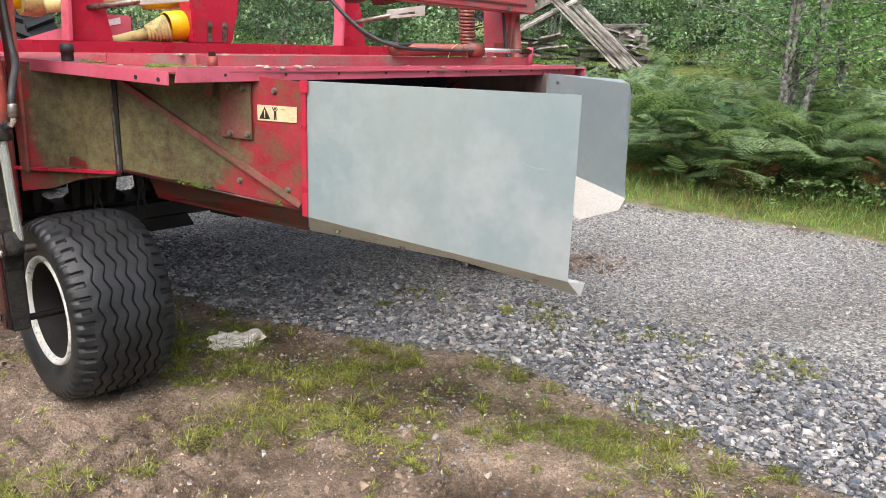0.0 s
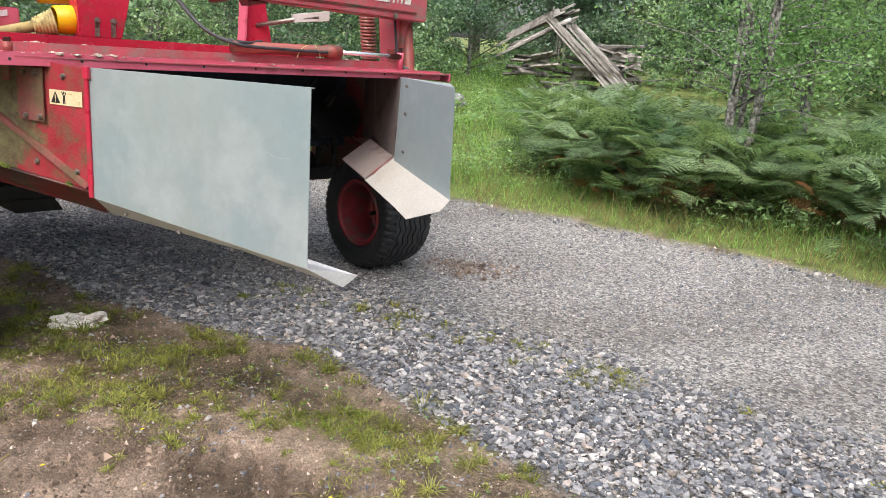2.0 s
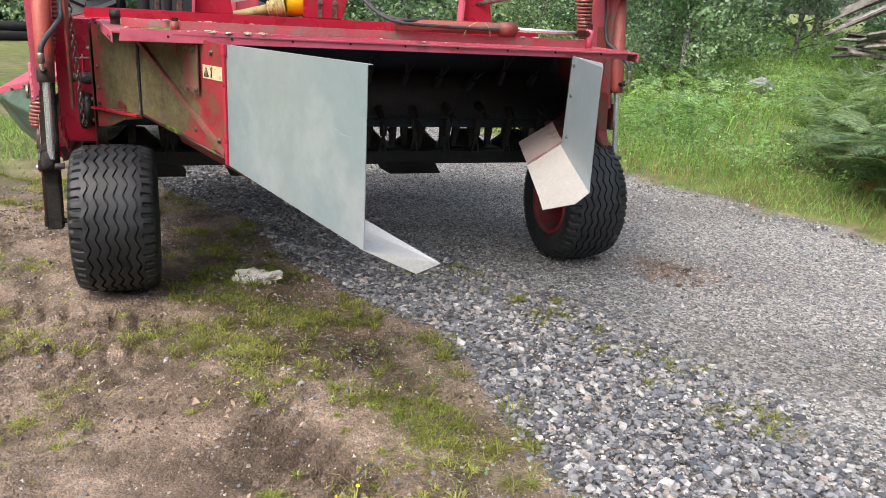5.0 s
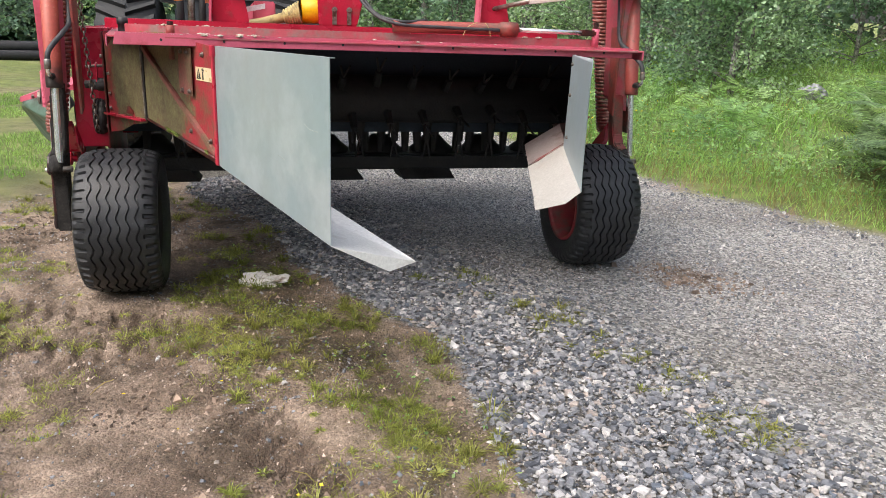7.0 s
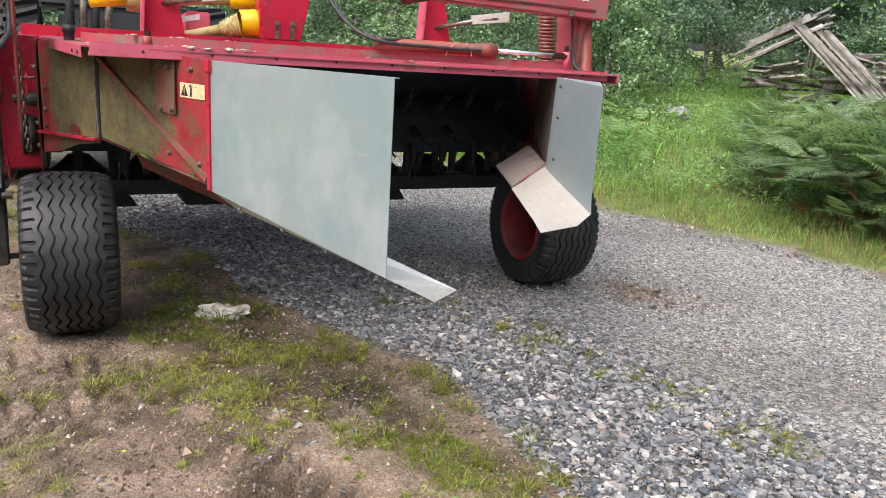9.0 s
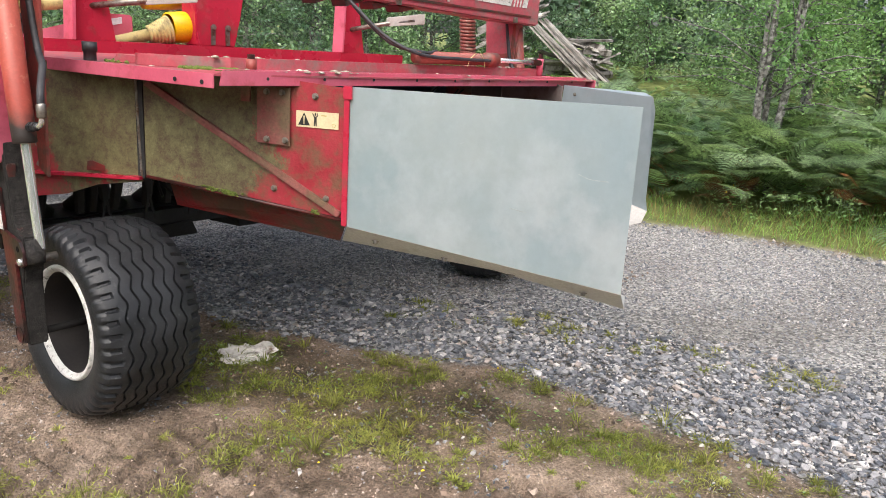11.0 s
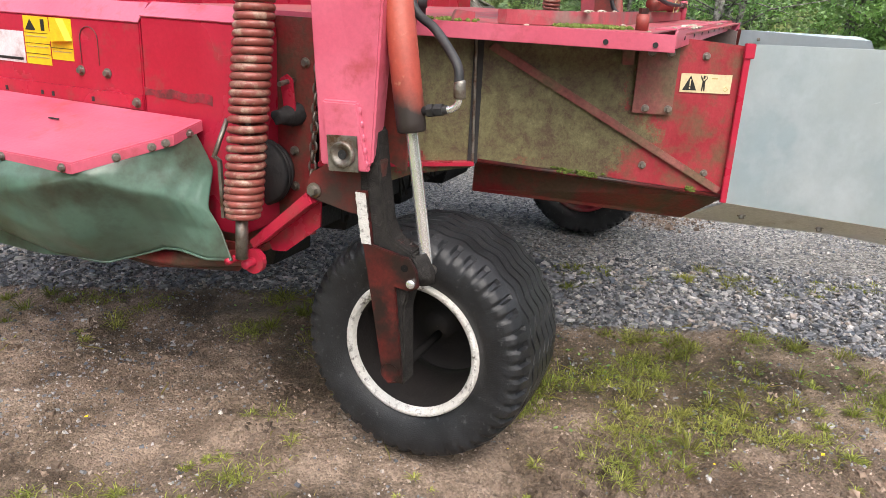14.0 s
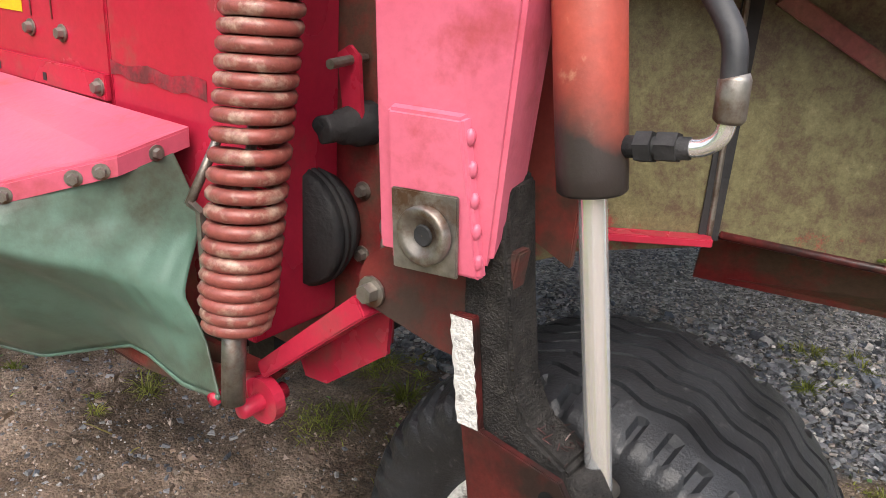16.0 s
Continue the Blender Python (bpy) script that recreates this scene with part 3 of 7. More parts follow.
def build_ground():
    xs, ys = axis_steps(-3.2, 2.6, 0.022, 420), axis_steps(1.6, 4.6, 0.022, 420)
    X, Y = np.meshgrid(xs, ys, indexing="ij")
    Z = height(X, Y)
    n, k = X.shape
    idx = np.arange(n * k).reshape(n, k)
    f = np.stack([idx[:-1, :-1], idx[1:, :-1], idx[1:, 1:], idx[:-1, 1:]], -1).reshape(-1, 4)
    ob = fast_mesh("ground", np.stack([X, Y, Z], -1).reshape(-1, 3), f, ground_material(), "structure", "wet brown earth with a grey gravel track and green verge", "ground", smooth=True)
    wob = 0.12 * (vnoise(X, Y, 5, 11) - 0.5) + 0.06 * (vnoise(X, Y, 17, 12) - 0.5)
    gravel = np.clip((Y + wob - near_edge(X)) / 0.08, 0, 1) * np.clip((far_edge(X) - Y - wob) / 0.1, 0, 1)
    gravel = gravel * (1 - 0.75 * np.clip(1.2 - np.hypot((X - 0.95) / 0.42, (Y - 5.5) / 0.3) - 1.5 * (vnoise(X, Y, 6, 19) - 0.4), 0, 1))
    far = np.clip((Y + wob - far_edge(X)) / 0.15, 0, 1)
    lawn = np.clip((near_edge(X) - Y - 0.5) / 1.2, 0, 1) * np.clip((-X - 3.6) / 1.0, 0, 1) * np.clip(0.25 + 1.5 * vnoise(X, Y, 0.9, 21), 0, 1)
    tint = 0.1 * np.clip(grassy(X, Y) - 0.25, 0, 1) * (1 - gravel)
    green = np.clip(np.maximum(np.maximum(far, lawn), tint * np.clip((near_edge(X) - Y) / 0.1, 0, 1)), 0, 1)
    # Low spots are darkened as painted shade, mixed in with the wet earth
    hollow_shade = np.clip((-0.012 - height(X, Y)) / 0.02, 0, 1)
    wet = np.clip(0.7 * hollow_shade + vnoise(X, Y, 1.5, 14) * 2.2 - 1.5 + 0.5 * (vnoise(X, Y, 6, 15) - 0.5) + 0.9 * np.clip(1 - np.abs(near_edge(X) - Y - 0.4) / 0.6, 0, 1) * np.clip((X + 2.4) / 0.7, 0.25, 1), 0, 1) * (1 - gravel) * (1 - far) * 0.66
    along = 0.9 * X + 0.45 * Y
    across = -0.45 * X + 0.9 * Y
    wet = wet + gravel * (1 - far) * 0.5 * np.clip(vnoise(across * 2.2, along * 0.35, 1.0, 16) * 2.4 - 1.0 + 0.6 * (vnoise(X, Y, 3, 17) - 0.5), 0, 1)
    wet = np.clip(wet + 0.45 * np.clip(grassy(X, Y) - 0.15, 0, 1) * (1 - gravel) * (1 - far) * np.clip((near_edge(X) - Y) / 0.1, 0, 1), 0, 1)
    run, side = 0.95 * X - 0.31 * Y, 0.31 * X + 0.95 * Y
    streak = np.clip(vnoise(run * 1.1, side * 5.0, 1.0, 61) * 2.4 - 1.25 + 0.5 * (vnoise(X, Y, 7, 62) - 0.5), 0, 1)
    wet = np.clip(wet + 0.6 * streak * (1 - gravel) * (1 - far), 0, 1)
    damp = np.clip(1.35 - np.hypot((X + 2.1) / 1.2, (Y - 3.75) / 1.0), 0, 1)
    wet = np.clip(wet + (1 - gravel) * (1 - far) * 0.3 * np.clip(damp, 0, 1) * (0.3 + 0.9 * vnoise(X, Y, 3, 18)), 0, 1)
    # Ground under the crushed stone is darkened to paint shaded gaps between stones
    coarse = gravel * np.clip((coarse_edge(X) + 0.1 - Y) / 0.35, 0, 1)
    wet = np.clip(wet + 0.85 * coarse, 0, 1)
    pale = np.clip(1.1 - np.hypot((X + 0.5) / 1.3, (Y - 2.05) / 0.55), 0, 1)
    wet = wet * (1 - 0.5 * pale) * (1 - 0.75 * np.clip(1.3 - np.hypot((X + 3.0) / 0.8, (Y - 4.2) / 0.8), 0, 1) * (1 - gravel))
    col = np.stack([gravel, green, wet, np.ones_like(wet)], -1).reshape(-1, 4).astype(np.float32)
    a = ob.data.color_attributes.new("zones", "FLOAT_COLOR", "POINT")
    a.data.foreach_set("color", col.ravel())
    return ob


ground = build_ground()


# ---- the mower conditioner ----
mower = new("mower_conditioner")
mower.matrix_world = MACHINE
tagged(mower, "faded red trailed mower conditioner with aluminium swath plates, parked on gravel", "mower conditioner")
WIDE = 3.18


def tyre_mesh():
    nt, R = 368, 0.392
    th = np.linspace(0, 2 * np.pi, nt, endpoint=False)
    grooves = (-0.112, -0.067, -0.022, 0.022, 0.067, 0.112)
    cols_x, deep = [-0.178, -0.171, -0.163, -0.152, -0.143, -0.138], [0, 0, 0, 0, 0, 0]
    for g in grooves:
        cols_x += [g - 0.018, g - 0.0052, g - 0.0034, g + 0.0034, g + 0.0052, g + 0.018]
        deep += [0, 0, 1, 1, 0, 0]
    cols_x += [0.138, 0.143, 0.152, 0.163, 0.171, 0.178]
    deep += [0, 0, 0, 0, 0, 0]
    tread, deep = np.array(cols_x), np.array(deep)
    nx = len(tread)
    T, Xg = np.meshgrid(th, tread, indexing="ij")
    r = R - 0.55 * (np.abs(Xg) / 0.178) ** 4 * 0.03 - 0.004 * (Xg / 0.178) ** 2 - 0.014 * deep[None]
    ph = T * 23 / (2 * np.pi)
    zig = np.clip((np.abs((ph % 1) - 0.5) * 4 - 1) * 1.35, -1, 1) * 0.0085
    notch = (np.abs(Xg) > 0.142) & (((ph * 2.0 + 0.25 * (Xg > 0)) % 1) < 0.3)
    r = r - 0.013 * notch
    Xg = Xg + zig * np.clip((0.15 - np.abs(Xg)) / 0.02, 0, 1)
    prof = [(-0.194, 0.362), (-0.203, 0.34), (-0.202, 0.305), (-0.19, 0.262), (-0.174, 0.236), (-0.164, 0.224)]
    left = [(a, b) for a, b in prof[::-1]]
    cols = []
    for a, b in left:
        bb = np.full(nt, b)
        if b > 0.33:
            bb = b - (0.012 if b > 0.355 else 0.006) * (((th * 46 / (2 * np.pi)) % 1) < 0.35)
        cols.append((np.full(nt, a), bb))
    for k in range(nx):
        cols.append((Xg[:, k], r[:, k]))
    for a, b in prof:
        bb = np.full(nt, b)
        if b > 0.33:
            bb = b - (0.012 if b > 0.355 else 0.006) * (((th * 46 / (2 * np.pi) + 0.25) % 1) < 0.35)
        cols.append((np.full(nt, -a), bb))
    V = np.stack([np.stack([x, rr * np.cos(th), rr * np.sin(th)], -1) for x, rr in cols], 1)
    V[..., 2] = np.maximum(V[..., 2], -0.386 + 0.002 * np.abs(V[..., 0]) / 0.2)
    k = len(cols)
    idx = np.arange(nt * k).reshape(nt, k)
    nxt = np.roll(idx, -1, axis=0)
    f = np.stack([idx[:, :-1], nxt[:, :-1], nxt[:, 1:], idx[:, 1:]], -1).reshape(-1, 4)
    me_ob = fast_mesh("tyre", V.reshape(-1, 3), f, RUBBER)
    wall = np.zeros((nt, k - 1), bool)
    wall[:, :6] = wall[:, -6:] = True
    me_ob.data.polygons.foreach_set("use_smooth", wall.ravel())
    return me_ob


def rim_profile(s):
    """Outer flange first; s: +1 if the dish opens towards +x."""
    return [(s * 0.168, 0.234), (s * 0.183, 0.229), (s * 0.185, 0.22), (s * 0.177, 0.209), (s * 0.164, 0.203)]


def wheel(cx, cy, s, ring_mat, disc_mat, flange_label):
    """cx: middle of the wheel; s: the side on which the open dish lies."""
    c = Vector((cx, cy, 0.398))
    well = lathe([(s * 0.164, 0.203), (s * 0.12, 0.197), (s * 0.06, 0.19), (s * -0.06, 0.19), (s * -0.165, 0.205), (s * -0.17, 0.23)], 64, (0, 0, 0))
    lathe([(s * -0.1, 0.188), (s * -0.11, 0.13), (s * -0.08, 0.1), (s * -0.08, 0.055), (s * -0.03, 0.05), (s * -0.03, 0.001)], 40, (0, 0, 0), bm=well)
    w = part("wheel", well, disc_mat, mower, "dark dished wheel", smooth=True)
    w.matrix_basis = Matrix.Translation(c)
    part("rim", lathe(rim_profile(s), 72, (0, 0, 0)), ring_mat, w, flange_label, smooth=True)
    for k in range(6 if disc_mat is RIMRED else 0):
        t = k * math.pi / 3
        bolt((s * -0.078, 0.075 * math.cos(t), 0.075 * math.sin(t)), (s, 0, 0), w, 0.9)
    return w


wl = wheel(0.215, -0.005, -1, WHITE, RIMIN, "flaking white-painted rim flange")
tyre = tyre_mesh()
tyre.parent = wl
tyre["label"] = "worn black flotation tyre with zigzag tread ribs"
wr = wheel(WIDE - 0.155, 0.142, -1, RIMRED, RIMRED, "")
tyre2 = new("tyre", tyre.data)
tyre2.parent = wr


def spring_points(p0, p1, r, turns, n=14):
    p0, p1 = Vector(p0), Vector(p1)
    d = (p1 - p0).normalized()
    a = d.orthogonal().normalized()
    b = d.cross(a)
    N = int(turns * n)
    pts = []
    for i in range(N + 1):
        t = i / N
        q = 1.0 if t > 0.06 else 0.82 + 3.0 * t
        ang = 2 * math.pi * turns * t
        h = t if t > 0.3 else 0.3 * (0.72 * t / 0.3 + 0.28 * (t / 0.3) ** 2)
        pts.append(p0 + (p1 - p0) * h + r * q * (math.cos(ang) * a + math.sin(ang) * b))
    return pts


def wheel_leg(f, mirrored, ahead=0.0):
    """Upper arm, telescoping leg, lift cylinder and balance spring of one side. f maps the left side's x."""
    P = lambda x, y, z: (f(x), y + ahead, z)
    s = -1 if mirrored else 1
    arm_mat = DULL if mirrored else FADED
    S = lambda x, y, z: P(x + (0.06 if mirrored else 0.0), y, z)
    A = lambda x, y, z: P(x + (0.085 if mirrored else 0.0), y, z)
    L = lambda x, y, z: P(x + (0.075 if mirrored else 0.0), y, z)
    C = lambda x, y, z: P(x + (0.042 if mirrored else 0.021), y, z)
    leg_mat = GRIMY if mirrored else MUD
    arm = part("upper_arm", hexa([A(-0.138, 0.05, 1.01), A(-0.164, 0.2, 1.004), A(-0.055, 0.206, 1.08), A(-0.055, 0.06, 1.1)],
                                 [A(-0.138, 0.005, 1.98), A(-0.164, 0.275, 1.98), A(-0.03, 0.275, 1.98), A(-0.03, 0.005, 1.98)]), arm_mat, mower, "sun-bleached pink-red box arm", bevel=0.006)
    pad = part("weld_pad", hexa([A(-0.134, 0.055, 1.0), A(-0.156, 0.175, 1.0), A(-0.158, 0.19, 1.19), A(-0.14, 0.09, 1.19)],
                                [A(-0.152, 0.055, 1.0), A(-0.172, 0.172, 1.0), A(-0.175, 0.187, 1.185), A(-0.158, 0.093, 1.185)]), arm_mat, arm, bevel=0.004)
    bm = bmesh.new()
    for k in range(5):
        z = 1.02 + 0.036 * k
        bmesh.ops.create_uvsphere(bm, u_segments=8, v_segments=6, radius=0.009, matrix=Matrix.Translation(A(-0.147, 0.062 + 0.006 * k, z)) @ Matrix.Diagonal((0.7, 0.7, 1.2, 1)))
    part("weld_bead", bm, arm_mat, arm, smooth=True)
    part("pivot_plate", prism([A(-0.158, 0.08, 0.998), A(-0.172, 0.165, 0.995), A(-0.174, 0.172, 1.095), A(-0.16, 0.085, 1.098)], (-0.005 * s, 0, 0)), STEEL, arm, "bare steel pivot plate", bevel=0.0015)
    part("pivot_pin", lathe([(0.0, 0.036), (-0.012 * s, 0.036), (-0.014 * s, 0.033), (-0.012 * s, 0.024), (-0.006 * s, 0.02), (-0.006 * s, 0.001)], 28, A(-0.169, 0.123, 1.045)), STEEL, arm, smooth=True)
    # Black disc for the pin's dark centre
    part("pin_core", lathe([(0.0, 0.001), (0.0, 0.012), (0.002 * s, 0.0135), (0.01 * s, 0.0135)], 16, A(-0.178, 0.123, 1.045)), BLACK, arm, "black pin end")
    part("inner_plate", prism([P(0.03, 0.03, 0.97), P(0.03, 0.1, 1.0), P(0.03, 0.2, 1.98), P(0.03, 0.0, 1.98)], (0.012 * s, 0, 0)), CYLR, mower, "dull red inner arm plate", bevel=0.002)
    # leg
    leg = part("wheel_leg", prism([L(-0.115, 0.11, 1.13), L(-0.115, 0.052, 1.11), L(-0.115, 0.034, 0.966), L(-0.115, 0.016, 0.853), L(-0.115, -0.009, 0.805), L(-0.115, -0.07, 0.775), L(-0.115, -0.075, 0.7),
                                   L(-0.115, -0.05, 0.6), L(-0.115, -0.06, 0.36), L(-0.115, 0.0, 0.36), L(-0.115, 0.05, 0.7), L(-0.115, 0.1, 0.93)], (0.07 * s, 0, 0)), leg_mat, mower, "dirty red steel wheel leg" if mirrored else "mud-caked steel wheel leg", bevel=0.006)
    part("leg_plate", prism([L(-0.117, 0.108, 0.935), L(-0.117, 0.072, 0.94), L(-0.117, 0.05, 0.785), L(-0.117, -0.068, 0.765), L(-0.117, -0.092, 0.73), L(-0.117, -0.1, 0.685),
                             L(-0.117, -0.075, 0.668), L(-0.117, -0.025, 0.672), L(-0.117, -0.06, 0.375), L(-0.117, -0.012, 0.36), L(-0.117, 0.006, 0.38)], (-0.012 * s, 0, 0)), RUST, leg, "rust-red leg plate", bevel=0.002)
    part("paint_mark", prism([L(-0.13, 0.107 - 0.0227 * k / 14 + 0.0015 * math.sin(4.3 * k), 0.934 - 0.148 * k / 14) for k in range(15)] + [L(-0.13, 0.052 + 0.022 * k / 14 + 0.0015 * math.sin(2.9 * k), 0.787 + 0.148 * k / 14) for k in range(15)], (-0.0015 * s, 0, 0)), WHITE, leg, "flaking white paint mark")
    part("hub_boss", lathe([(0.0, 0.001), (0.0, 0.02), (0.0, 0.03), (-0.004 * s, 0.03)][::-1], 20, L(-0.13, -0.02, 0.4)), RUST, leg)
    part("stub_axle", tube([L(-0.06, -0.035, 0.4), L(0.19, -0.035, 0.4)], 0.014, 16), MATTBLACK, leg, smooth=True)
    part("clevis", tube([C(-0.135, -0.088, 0.7), C(-0.03, -0.088, 0.7)], 0.016, 14), STEEL, leg, smooth=True)
    part("plate_hole", lathe([(0.0, 0.011), (-0.001 * s, 0.011), (-0.001 * s, 0.001)], 16, L(-0.1295, -0.055, 0.735)), MATTBLACK, leg)
    part("clevis_bolt", tube([L(-0.125, -0.078, 0.693), L(-0.138, -0.078, 0.693), L(-0.141, -0.078, 0.693)], [0.0135, 0.0135, 0.011], 16), CHROME, leg, "bright steel bolt head", smooth=True)
    part("clevis_lug", tube([L(-0.085, -0.075, 0.765), L(-0.085, -0.095, 0.715), L(-0.085, -0.1, 0.685)], [0.026, 0.034, 0.03], 12), MUD, leg, smooth=True)
    bm = bmesh.new()
    for k in range(26):
        bmesh.ops.create_icosphere(bm, subdivisions=1, radius=random.uniform(0.006, 0.013), matrix=Matrix.Translation(L(random.uniform(-0.11, -0.05), random.uniform(-0.07, 0.02), 0.755 + random.uniform(-0.005, 0.015))) @ Matrix.Diagonal((1.5, 1.5, 0.7, 1)))
    part("mud_heap", bm, MUD, leg, "mud and chaff", smooth=True)
    bm = bmesh.new()
    for k in range(60):
        c, a = Vector(L(random.uniform(-0.118, -0.05), random.uniform(-0.07, 0.05), 0.775 + random.uniform(0, 0.03))), random.uniform(0, 6.3)
        tube([c, c + Vector((0.012 * math.cos(a), 0.012 * math.sin(a), random.uniform(-0.004, 0.01)))], 0.0008, 3, bm)
    part("chaff", bm, RUST, leg, kind="stuff")
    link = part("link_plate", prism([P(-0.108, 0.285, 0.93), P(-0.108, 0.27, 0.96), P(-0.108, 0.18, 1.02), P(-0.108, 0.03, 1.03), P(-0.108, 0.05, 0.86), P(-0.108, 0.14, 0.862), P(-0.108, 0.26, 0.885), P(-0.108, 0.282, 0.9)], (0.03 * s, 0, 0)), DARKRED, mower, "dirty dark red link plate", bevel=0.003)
    bolt(P(-0.11, 0.255, 0.912), (-s, 0, 0), link, 1.4)
    # lift cylinder
    lean = Vector((0.0, 0.16, 1)).normalized()
    base = Vector((-0.087, -0.032, 1.11))
    at = lambda d: C(*(base + lean * d))
    barrel = part("lift_cylinder", tube([at(0), at(0.004), at(0.03), at(0.9)], [0.036, 0.0405, 0.041, 0.041], 28), CYLR if mirrored else CYL, mower, "orange-red hydraulic lift cylinder, oily at its lower end", smooth=True)
    part("piston_rod", tube([C(-0.087, -0.095, 0.735), C(-0.087, -0.0945, 0.738), at(0.017), at(0.02)], 0.0172, 24), CHROME, barrel, "polished chrome piston rod", smooth=True)
    part("port_fitting", tube([C(-0.085, -0.05, 1.168), C(-0.082, -0.132, 1.18)], 0.0125, 14), BLACK, barrel, "black oily port fitting", smooth=True)
    part("fitting_nut", tube([C(-0.084, -0.076, 1.172), C(-0.084, -0.094, 1.175)], 0.018, 6), BLACK, barrel)
    part("fitting_nut", tube([C(-0.083, -0.098, 1.176), C(-0.082, -0.12, 1.179)], 0.017, 6), BLACK, barrel)
    part("elbow", tube(smooth_path([C(-0.082, -0.124, 1.179), C(-0.081, -0.146, 1.184), C(-0.081, -0.161, 1.198), C(-0.081, -0.165, 1.222)]), 0.0095, 12), CHROME, barrel, "bent steel pipe elbow", smooth=True)
    part("ferrule", tube([C(-0.081, -0.165, 1.212), C(-0.081, -0.165, 1.216), C(-0.08, -0.163, 1.255), C(-0.08, -0.162, 1.258)], [0.013, 0.0165, 0.0165, 0.015], 16), STEEL, barrel, smooth=True)
    part("hose", tube(smooth_path([C(-0.08, -0.162, 1.25), C(-0.074, -0.152, 1.295), C(-0.05, -0.11, 1.34), C(-0.02, -0.055, 1.385), C(0.0, 0.02, 1.44), C(0.0, 0.06, 1.6), C(0.0, 0.09, 1.78)]), 0.0128, 12), HOSE, barrel, "black rubber hydraulic hose", smooth=True)
    # balance spring
    low, high = Vector((-0.187, 0.455, 0.815)), Vector((-0.05, 0.452, 1.82))
    spr = part("balance_spring", tube([S(*p) for p in spring_points(low, high, 0.0485, 43)], 0.0114, 9), SPRING, mower, "rust-brown coil balance spring", smooth=True)
    part("spring_rod", tube([S(-0.197, 0.455, 0.69), S(-0.19, 0.455, 0.83)], [0.019, 0.0185], 14), STEEL, spr, smooth=True)
    part("spring_core", tube([S(-0.18, 0.455, 0.86), S(-0.06, 0.453, 1.75)], 0.008, 8), STEEL, spr)
    # lower link
    lower = part("lower_link", hexa([P(-0.125, 0.275, 0.905), P(-0.06, 0.275, 0.905), P(-0.06, 0.255, 0.875), P(-0.125, 0.255, 0.875)],
                                    [P(-0.135, 0.475, 0.725), P(-0.06, 0.475, 0.725), P(-0.06, 0.46, 0.7), P(-0.135, 0.46, 0.7)]), RED, mower, "bright red lower link", bevel=0.003)
    part("link_web", prism([P(-0.05, 0.27, 0.88), P(-0.05, 0.47, 0.72), P(-0.05, 0.45, 0.675), P(-0.05, 0.4, 0.68), P(-0.05, 0.275, 0.78)], (0.008 * s, 0, 0)), RED, lower)
    part("spring_pin", tube([P(-0.182, 0.46, 0.662), P(-0.178, 0.46, 0.662), P(-0.09, 0.46, 0.662)], [0.011, 0.0145, 0.0145], 16), RED, lower, smooth=True)
    part("eye_plate", lathe([(0.0, 0.001), (0.0, 0.04), (0.02 * s, 0.04), (0.02 * s, 0.001)], 20, P(-0.14, 0.462, 0.662)), RED, lower, bevel=0.003)


wheel_leg(lambda x: x, False)
wheel_leg(lambda x: WIDE - x, True, 0.11)


